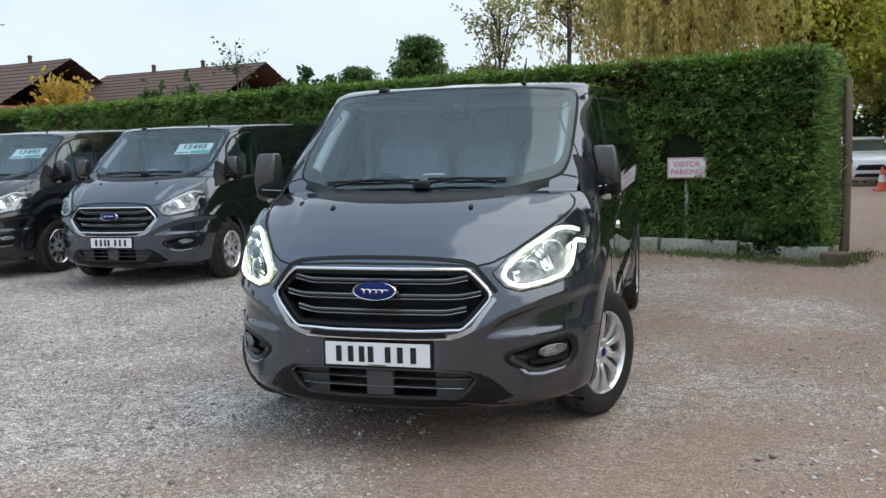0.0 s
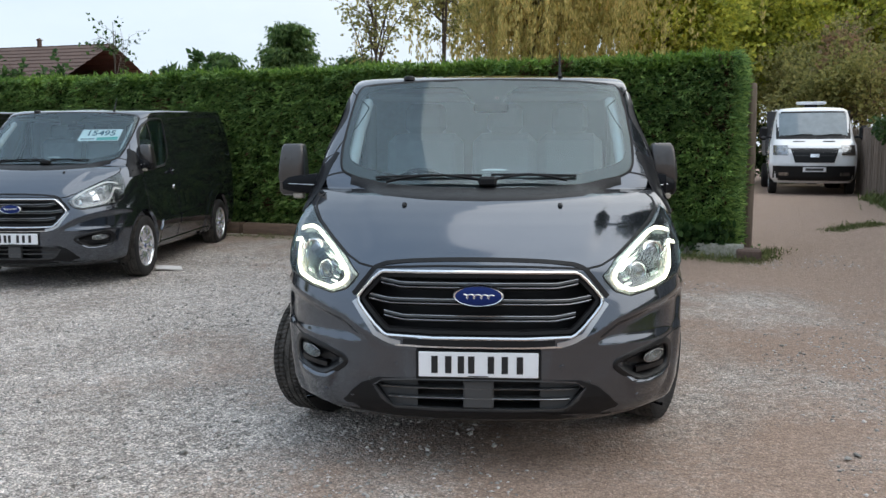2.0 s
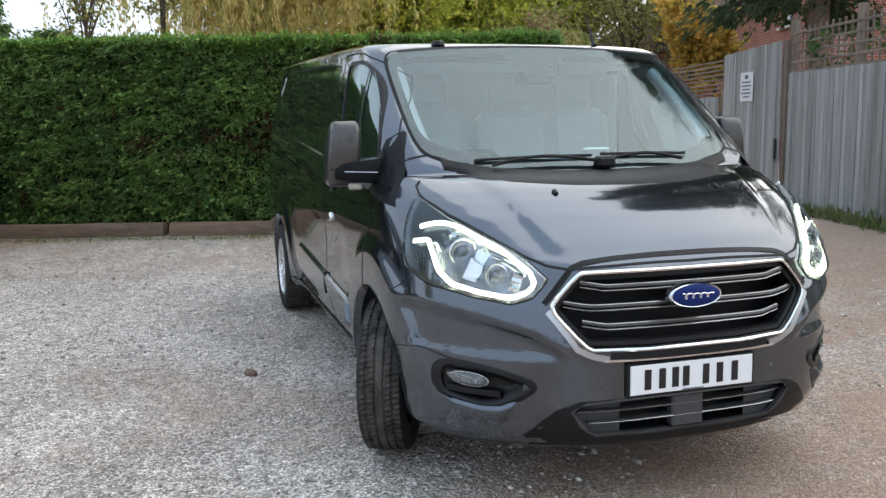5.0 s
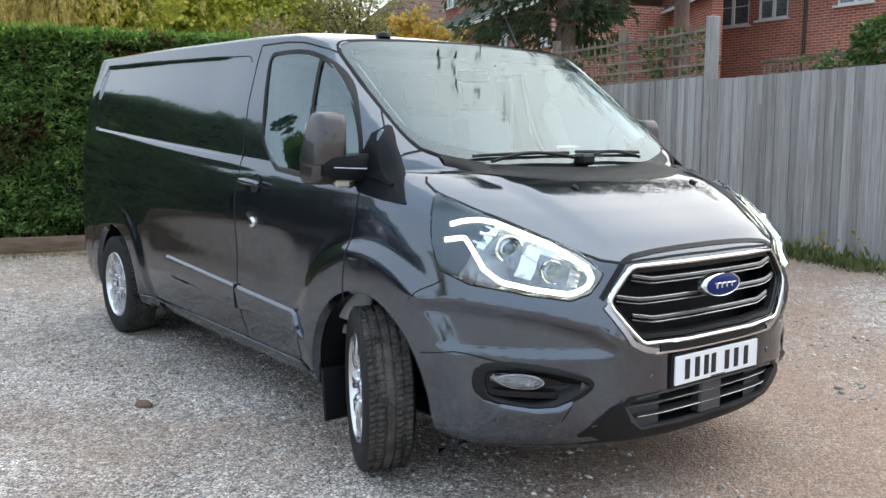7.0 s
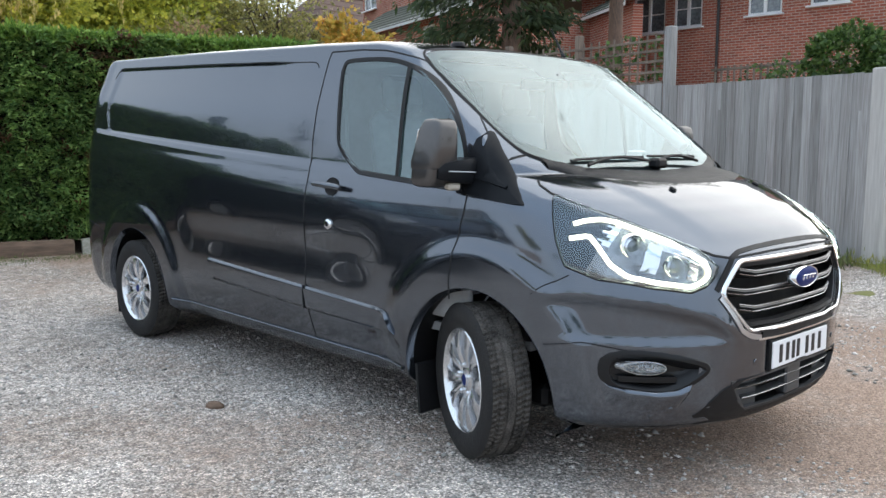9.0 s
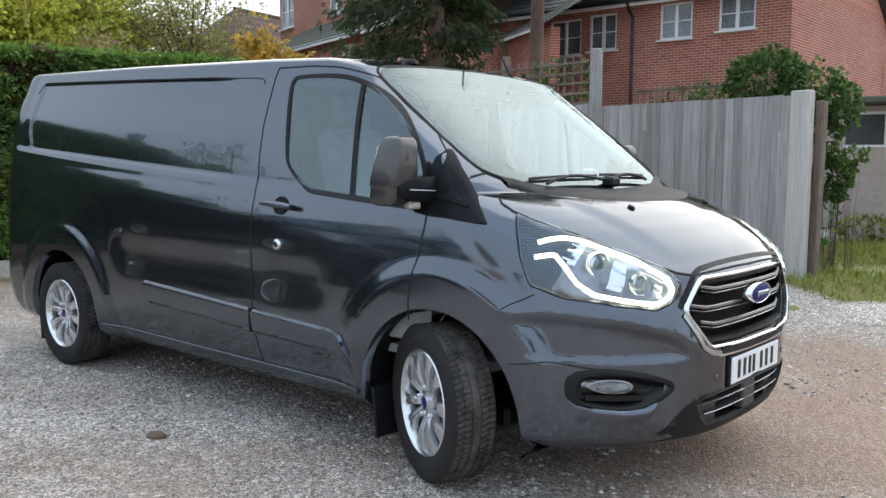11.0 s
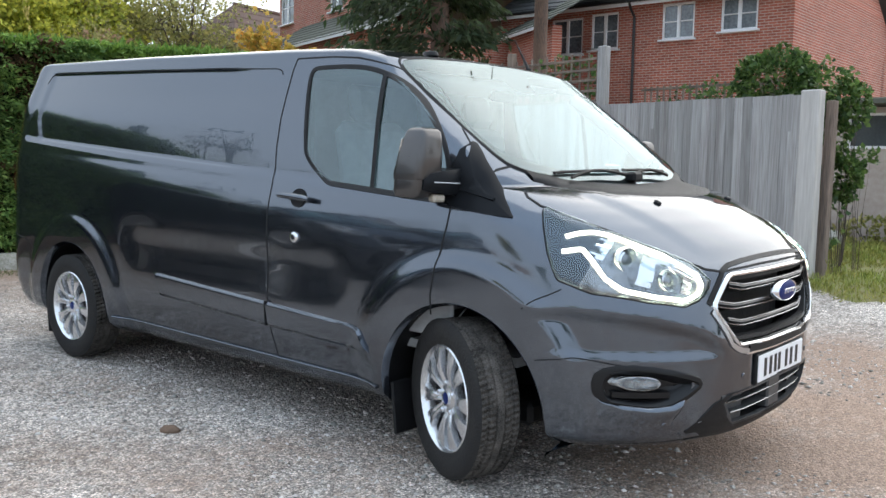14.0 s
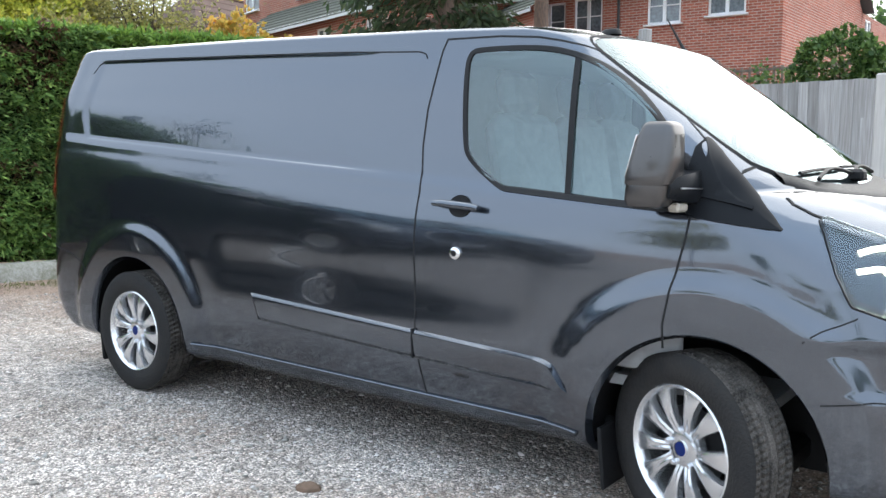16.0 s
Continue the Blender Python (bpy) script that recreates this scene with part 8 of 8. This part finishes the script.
shrub("climber", "thin climbing plant in the trellis", [(160, (on_fence(4.0) + 0.15, 4.0, 2.40), (0.12, 0.6, 0.3)), (120, (on_fence(5.6) + 0.15, 5.6, 2.4), (0.12, 0.6, 0.3)), (40, (on_fence(2.1) + 0.75, 2.1, 2.22), (0.2, 0.5, 0.15))], LEAF_GREEN, 0.06)
grass_strip("fence_weeds", "weeds and long grass along the fence foot", [(4.98, 0.75, 0), (6.35, 6.6, 0)], 0.22, 2000, 0.10)
grass_strip("drive_weeds", "green weeds along the far fence", [(6.7, 8.9, 0), (8.3, 15.5, 0)], 0.34, 2600, 0.12)
grass_strip("drive_tufts", "grass tufts between the wheel tracks", [(4.9, 8.4, 0), (5.9, 9.2, 0)], 0.30, 900, 0.045)
k = 12
fl = np.stack([rng.uniform(4.9, 5.3, k), rng.uniform(0.8, 1.7, k), rng.uniform(0.35, 0.55, k)], -1)
tagged(leaf_mesh("flowers", fl, np.repeat(np.array([(0, 0, 1.0)]), k, 0), np.full(k, 0.035), LEAF_ORANGE, per=3, aspect=0.5), "a few yellow flowers among the weeds", "flowers", kind="stuff")

LAWN = shader("lawn blades", (0.22, 0.29, 0.045), rough=0.8, vary=0.6, scale=0.9, colour2=(0.34, 0.27, 0.08), per="island", per_amount=0.3)
lawn_pts = [(4.45, -0.10), (4.75, 0.35), (5.1, 0.75), (6.2, 0.9), (9.5, 1.7), (9.6, -4.5), (6.2, -3.4), (5.0, -1.5)]
lm = M()
def turf_height(a, b):
    ex, ey = to_edge(lawn_pts, a, b)
    d = math.hypot(a - ex, b - ey) * (1 if inside(lawn_pts, a, b) else -1)
    return rise(a, b) - 0.022 + 0.036 * smooth01((d + 0.1) / 0.45) + 0.024 * noise.noise(Vector((a * 1.7, b * 1.7, 0)))


for i in range(66):
    for j in range(82):
        x0, y0 = 4.1 + i * 0.085, -4.8 + j * 0.085
        q = [(x0, y0), (x0 + 0.085, y0), (x0 + 0.085, y0 + 0.085), (x0, y0 + 0.085)]
        lm.add([(a, b, turf_height(a, b)) for a, b in q], [(0, 1, 2, 3)])
tagged(obj("lawn", lm.weld(), TURF, smooth="all"), "patchy turf beside the fence end", "lawn", kind="structure")
n = 26000
gx, gy = rng.uniform(4.3, 9.6, n), rng.uniform(-4.6, 1.8, n)
ok = np.array([inside(lawn_pts, a, b) and noise.noise(Vector((a * 0.9, b * 0.9, 6))) > -0.25 for a, b in zip(gx, gy)])
gp = np.stack([gx[ok], gy[ok], [rise(a, b) + 0.01 for a, b in zip(gx[ok], gy[ok])]], -1)
tagged(leaf_mesh("lawn_grass", gp, np.repeat(np.array([(0, 0, 1.0)]), len(gp), 0), rng.uniform(0.03, 0.075, len(gp)), LAWN, per=3, aspect=0.09, spread=0.6, jitter=1.0), "uneven green grass with bare spots", "grass", kind="stuff")

# outbuilding past the grass
RENDER_ = shader("stained cement wall", (0.46, 0.395, 0.35), rough=0.95, vary=0.4, scale=1.5, colour2=(0.34, 0.27, 0.225), bump=0.4, bump_scale=30)
ob_ = thing("outbuilding", "small rendered outbuilding with a flat felt roof", "shed", pose(9.9, 1.9, 0.24, 0, 0, 5))
ow = obj("wall_front", wall_mesh(-6.0, 0.0, 0, 1.98, [(-0.95, -0.35, 1.38, 1.90), (-3.0, -1.65, 0.0, 1.85)], 0.2), RENDER_, ob_)
wn_ = obj("window", M().box((0.05, -0.65, 1.40), (0.04, 0.60, 0.04), 0.004).box((0.05, -0.65, 1.88), (0.04, 0.60, 0.04), 0.004).box((0.05, -0.93, 1.64), (0.04, 0.04, 0.46), 0.004).box((0.05, -0.37, 1.64), (0.04, 0.04, 0.46), 0.004), SIGN_WHITE, ow)
obj("pane", M().add([(0.07, -0.95, 1.38), (0.07, -0.35, 1.38), (0.07, -0.35, 1.90), (0.07, -0.95, 1.90)], [(0, 3, 2, 1)]), PANE, wn_)
obj("door", M().box((0.08, -2.32, 0.92), (0.05, 1.33, 1.84), 0.006), shader("pale painted door", (0.55, 0.54, 0.52), rough=0.7, vary=0.3), ow)
obj("wall_side", wall_mesh(-4.0, 0.0, 0, 1.98, [], 0.2), RENDER_, ob_, m=pose(0, 0, 0, 0, 0, 90))
rf_ = obj("roof", M().box((1.8, -3.0, 2.05), (4.2, 6.5, 0.10), 0.02), shader("old roofing felt", (0.12, 0.115, 0.10), rough=0.95, vary=0.5, colour2=(0.07, 0.08, 0.05)), ob_)
tagged(obj("stone_heap", M().box((0, 0, 0.08), (0.5, 0.35, 0.2), 0.06).box((0.3, 0.25, 0.06), (0.3, 0.3, 0.15), 0.05).box((-0.35, 0.1, 0.05), (0.25, 0.25, 0.12), 0.04), CONCRETE, smooth=30, m=pose(9.2, 1.5, 0.26, 0, 0, 20)), "small heap of grey stones by the wall", "stones")

shrub("wall_weeds", "brownish weeds and low plants along the outbuilding wall", [(150, (9.55, 1.05, 0.42), (0.20, 0.40, 0.22)), (90, (9.60, 1.65, 0.36), (0.15, 0.30, 0.14)), (70, (9.62, 0.55, 0.36), (0.15, 0.30, 0.16))], LEAF_OLIVE, 0.07)
# card on the ground by the second van
tagged(obj("board_offcut", M().box((0, 0, 0.012), (0.30, 0.22, 0.016), 0.003), SIGN_WHITE, m=pose(-3.92, 5.30, 0.006, 2.5, 5, 24)), "pale flat board lying on the gravel", "board")
tagged(obj("stone", M().lathe([(0.0, 0.030), (0.6, 0.026), (0.95, 0.008), (1.0, -0.01)], 9, Matrix.Rotation(radians(-90), 4, "Y") @ Matrix.Diagonal((0.8, 0.055, 0.035, 1))), SLEEPER, smooth=30, m=pose(-1.42, 1.43, 0.0, 0, 0, 30)), "grey stone lying on the gravel", "stone")

shrub("laurel_hedge", "dark green laurel bushes behind the white car", [(700, (6.8, 29.6, 1.3), (1.3, 0.9, 1.3)), (700, (8.8, 30.0, 1.4), (1.4, 0.9, 1.5)), (500, (10.6, 29.0, 1.2), (1.2, 0.9, 1.2))], LEAF_GREEN, 0.17)

# ---- tipper truck and car on the drive ----
WHITE_PAINT = shader("white vehicle paint", (0.78, 0.79, 0.80), rough=0.3, coat=1.0, vary=0.06, scale=3)


def loft(table, side_pts=30, tip=True):
    """A body from outlines: level, half width, front, depth of the rounded front, squareness, rear."""
    t = np.array(table)
    zs = []
    for a, b in zip(t[:-1, 0], t[1:, 0]):
        zs += list(np.linspace(a, b, max(2, int((b - a) / 0.05) + 1))[:-1])
    zs.append(t[-1, 0])
    rows = []
    for z in zs:
        W, yf, Lc, n, yr = (float(np.interp(z, t[:, 0], t[:, k])) for k in range(1, 6))
        half = []
        for k in range(18):
            a = math.pi / 2 * k / 17
            half.append((W * math.sin(a) ** (2 / n), yf + Lc - Lc * math.cos(a) ** (2 / n)))
        R = min(0.2, W * 0.5)
        for k in range(1, side_pts + 1):
            half.append((W, yf + Lc + (yr - R - yf - Lc) * k / side_pts))
        for k in range(1, 6):
            a = math.pi / 2 * k / 5
            half.append((W - R + R * math.cos(a), yr - R + R * math.sin(a)))
        half.append((0, yr))
        ring = [(x, y, z) for x, y in half] + [(-x, y, z) for x, y in reversed(half[1:-1])]
        rows.append(ring + ring[:1])
    m = M().grid(rows)
    m.add(rows[-1][:-1], [tuple(range(len(rows[-1]) - 1))])
    return m


# the sky's reflection is painted into this glass as blue-grey
GLASS_FAR = shader("windscreen with painted blue-grey reflection", (0.20, 0.245, 0.27), rough=0.05, vary=0.25, scale=0.7, colour2=(0.09, 0.11, 0.125), spec=0.9)


def tipper(m):
    e = thing("tipper_truck", "white tipper truck with a black grille and roof light bar", "truck", m)
    tab = [(0.30, 0.88, -0.80, 0.5, 2.6, 1.5), (0.42, 0.98, -0.95, 0.7, 2.8, 1.55), (0.75, 1.01, -0.98, 0.7, 3.0, 1.6), (1.05, 1.01, -0.93, 0.7, 2.8, 1.6), (1.22, 1.00, -0.72, 0.6, 2.6, 1.6), (1.33, 0.98, -0.42, 0.5, 2.6, 1.6), (1.42, 0.96, -0.25, 0.4, 3.0, 1.6), (1.8, 0.90, 0.08, 0.35, 3.2, 1.6), (2.08, 0.84, 0.32, 0.32, 3.2, 1.58), (2.15, 0.76, 0.42, 0.3, 3.0, 1.5), (2.18, 0.5, 0.6, 0.3, 2.6, 1.3)]
    body = loft(tab)
    tr = BVHTree.FromPolygons(body.v, body.f)
    obj("cab", body, WHITE_PAINT, e, smooth=50)

    def fr(x, z, off=0.01):
        h = tr.ray_cast(Vector((x, -4, z)), Vector((0, 1, 0)))
        while not h[0]:
            x *= 0.985
            h = tr.ray_cast(Vector((x, -4, z)), Vector((0, 1, 0)))
        return (h[0].x, h[0].y - off, h[0].z)

    def sheet(name, x0, x1, z0, z1, mat_, off=0.01, inset=0.0, nx=14, nz=6):
        g = []
        for j in range(nz + 1):
            z = z0 + (z1 - z0) * j / nz
            k = inset * (1 - j / nz)
            g.append([fr(x0 + k + (x1 - x0 - 2 * k) * i / nx, z, off) for i in range(nx + 1)])
        return obj(name, M().grid(g), mat_, e, smooth="all")

    sheet("screen_surround", -0.86, 0.86, 1.37, 2.07, PLASTIC, 0.008)
    sheet("windscreen", -0.79, 0.79, 1.44, 2.03, GLASS_FAR, 0.014)
    for a, b in ((-0.62, -0.02), (0.08, 0.66)):
        obj("wiper", M().tube([fr(a + (b - a) * t, 1.43 + 0.10 * t * (1 - t) + 0.05 * t, 0.03) for t in np.linspace(0, 1, 7)], 0.011, 5), PLASTIC, e)
    for sg in (-1, 1):
        a, b = sorted((sg * 0.58, sg * 0.80))
        sheet("fog_lamp", a, b, 0.48, 0.56, LAMP, 0.032, 0.0, 4, 2)
    sheet("bonnet_line", -0.60, 0.60, 1.135, 1.15, PLASTIC_GREY, 0.012, 0.0, 14, 1)
    sheet("grille_bar", -0.44, 0.44, 0.955, 0.985, SLAT, 0.022, 0.0, 14, 1)
    sheet("grille", -0.54, 0.54, 0.80, 1.13, PLASTIC, 0.015, 0.10)
    sheet("bumper", -0.93, 0.93, 0.36, 0.72, PLASTIC, 0.02)
    sheet("number_plate", -0.26, 0.26, 0.58, 0.69, PLATE_WHITE, 0.035)
    sheet("plate_bars", -0.20, 0.20, 0.605, 0.665, PLASTIC_GREY, 0.037)
    sheet("badge", -0.10, 0.10, 0.93, 1.01, CHROME, 0.03)
    for sg in (-1, 1):
        a, b = sorted((sg * 0.60, sg * 0.93))
        sheet("headlight", a, b, 0.98, 1.22, LAMP, 0.014)
        a, b = sorted((sg * 0.20, sg * 0.48))
        sheet("bonnet_vent", a, b, 1.30, 1.325, PLASTIC, 0.014)
        mo = obj("mirror", M().box((sg * 1.16, -0.05, 1.52), (0.20, 0.14, 0.34), 0.05), PLASTIC, e, smooth=40)
        obj("mirror_arm", M().box((sg * 1.02, 0.0, 1.42), (0.14, 0.08, 0.06), 0.02), PLASTIC, mo)
        obj("side_repeater", M().box((sg * 1.16, -0.13, 1.42), (0.10, 0.02, 0.06), 0.008), PLASTIC_GREY, mo)
        w_ = obj("wheel", M().lathe([(0.20, -0.09), (0.30, -0.10), (0.345, -0.08), (0.35, 0.0), (0.345, 0.08), (0.30, 0.10)], 32, Matrix.Translation((sg * 0.90, 0.0, 0.35))), RUBBER, e, smooth=50)
        obj("rim", M().lathe([(0.0, 0.0), (0.12, -0.03 * sg), (0.20, 0.05 * sg), (0.205, 0.09 * sg)], 24, Matrix.Translation((sg * 0.90, 0.0, 0.35))), SATIN, w_, smooth=40)
        obj("rear_wheel", M().lathe([(0.10, -0.2), (0.30, -0.2), (0.345, -0.17), (0.35, 0.0), (0.345, 0.17), (0.30, 0.2), (0.10, 0.2)], 28, Matrix.Translation((sg * 0.86, 3.4, 0.35))), RUBBER, e, smooth=50)
    obj("chassis", M().box((0, 2.2, 0.62), (0.9, 4.6, 0.22), 0.02), PLASTIC, e)
    bed = M().box((0, 3.3, 0.98), (2.06, 3.1, 0.10), 0.02)
    bed.box((-1.02, 3.3, 1.22), (0.05, 3.1, 0.42), 0.01).box((1.02, 3.3, 1.22), (0.05, 3.1, 0.42), 0.01).box((0, 1.75, 1.55), (2.06, 0.06, 1.15), 0.01).box((0, 4.85, 1.22), (2.06, 0.05, 0.42), 0.01)
    obj("tipper_bed", bed, PLASTIC_GREY, e, smooth=30)
    obj("light_bar", M().box((0, 0.95, 2.30), (0.72, 0.16, 0.08), 0.02), DRL_OFF, e, smooth=30)
    obj("bar_foot", M().box((0, 0.95, 2.215), (0.30, 0.12, 0.10), 0.01), PLASTIC, e)
    return e


tipper(pose(7.72, 17.9, rise(7.6, 17.9) - 0.02, 0, 0, -14))


def hatchback(m):
    e = thing("hatchback_car", "white hatchback car parked at the end of the drive", "car", m)
    tab = [(0.20, 0.74, -0.72, 0.6, 2.4, 3.1), (0.32, 0.84, -0.86, 0.75, 2.4, 3.2), (0.60, 0.86, -0.88, 0.8, 2.4, 3.2), (0.80, 0.86, -0.80, 0.8, 2.3, 3.2), (0.92, 0.84, -0.58, 0.7, 2.3, 3.18), (1.00, 0.81, -0.15, 0.6, 2.4, 3.15), (1.04, 0.79, 0.12, 0.5, 2.6, 3.1), (1.30, 0.68, 0.70, 0.45, 2.8, 2.9), (1.43, 0.58, 1.05, 0.4, 2.8, 2.65), (1.48, 0.40, 1.30, 0.3, 2.6, 2.3)]
    body = loft(tab)
    tr = BVHTree.FromPolygons(body.v, body.f)
    obj("body", body, WHITE_PAINT, e, smooth=50)

    def sheet(name, x0, x1, z0, z1, mat_, off=0.01, inset=0.0):
        g = []
        for j in range(7):
            z = z0 + (z1 - z0) * j / 6
            k = inset * j / 6
            row = []
            for i in range(13):
                x = x0 + k + (x1 - x0 - 2 * k) * i / 12
                h = tr.ray_cast(Vector((x, -4, z)), Vector((0, 1, 0)))
                row.append((x, (h[0].y if h[0] else 0.5) - off, z))
            g.append(row)
        return obj(name, M().grid(g), mat_, e, smooth="all")

    sheet("windscreen", -0.70, 0.70, 1.05, 1.39, PANE, 0.012, 0.14)
    sheet("grille", -0.42, 0.42, 0.50, 0.66, PLASTIC, 0.015, 0.10)
    sheet("lower_grille", -0.45, 0.45, 0.30, 0.40, PLASTIC, 0.015, 0.05)
    sheet("number_plate", -0.26, 0.26, 0.42, 0.50, PLATE_WHITE, 0.02)
    for sg in (-1, 1):
        a, b = sorted((sg * 0.48, sg * 0.80))
        sheet("headlight", a, b, 0.70, 0.80, LAMP, 0.012)
        h = tr.ray_cast(Vector((sg * 3, 1.3, 1.2)), Vector((-sg, 0, 0)))
        rows = []
        for z in np.linspace(1.05, 1.38, 5):
            rows.append([(tr.ray_cast(Vector((sg * 3, y, z)), Vector((-sg, 0, 0)))[0] or Vector((sg * 0.7, y, z))) + Vector((sg * 0.008, 0, 0)) for y in np.linspace(0.75 + (z - 1.05) * 1.4, 2.6, 9)])
        obj("side_window", M().grid(rows, flip=sg < 0), PANE, e, smooth="all")
        obj("mirror", M().box((sg * 0.93, 0.55, 1.03), (0.18, 0.10, 0.13), 0.04), WHITE_PAINT, e, smooth=40)
        for y in (0.0, 2.49):
            w_ = obj("wheel", M().lathe([(0.19, -0.08), (0.27, -0.095), (0.30, -0.08), (0.305, 0.0), (0.30, 0.08), (0.27, 0.095)], 28, Matrix.Translation((sg * 0.78, y, 0.305))), RUBBER, e, smooth=50)
            obj("rim", M().lathe([(0.0, -0.03 * -sg), (0.10, -0.05 * -sg), (0.19, -0.02 * -sg), (0.195, -0.085 * -sg)], 20, Matrix.Translation((sg * 0.78, y, 0.305))), SATIN, w_, smooth=40)
    return e


hatchback(pose(6.75, 23.6, rise(6.75, 23.6) - 0.01, 0, 0, -4))

# ---- traffic cone by the truck ----
CONE = shader("orange plastic", (0.72, 0.11, 0.03), rough=0.5, vary=0.2, scale=6)
CONE_BAND = shader("white reflective band", (0.75, 0.76, 0.77), rough=0.4, vary=0.1)


def traffic_cone(x, y, turn):
    """A cone on a square foot with a pale band round it."""
    up = Matrix.Rotation(radians(-90), 4, "Y")
    e = thing("traffic_cone", "orange traffic cone with a white band beside the truck", "cone", pose(x, y, rise(x, y) - 0.005, 0, 0, turn))
    obj("foot", M().box((0, 0, 0.02), (0.34, 0.34, 0.04), 0.01), CONE, e)
    obj("cone", M().lathe([(0.13, 0.04), (0.12, 0.06), (0.035, 0.58), (0.028, 0.60), (0.0, 0.60)], 24, up), CONE, e, smooth=50)
    obj("band", M().lathe([(0.097, 0.22), (0.068, 0.40)], 24, up), CONE_BAND, e, smooth=50)


traffic_cone(6.30, 19.4, 12)
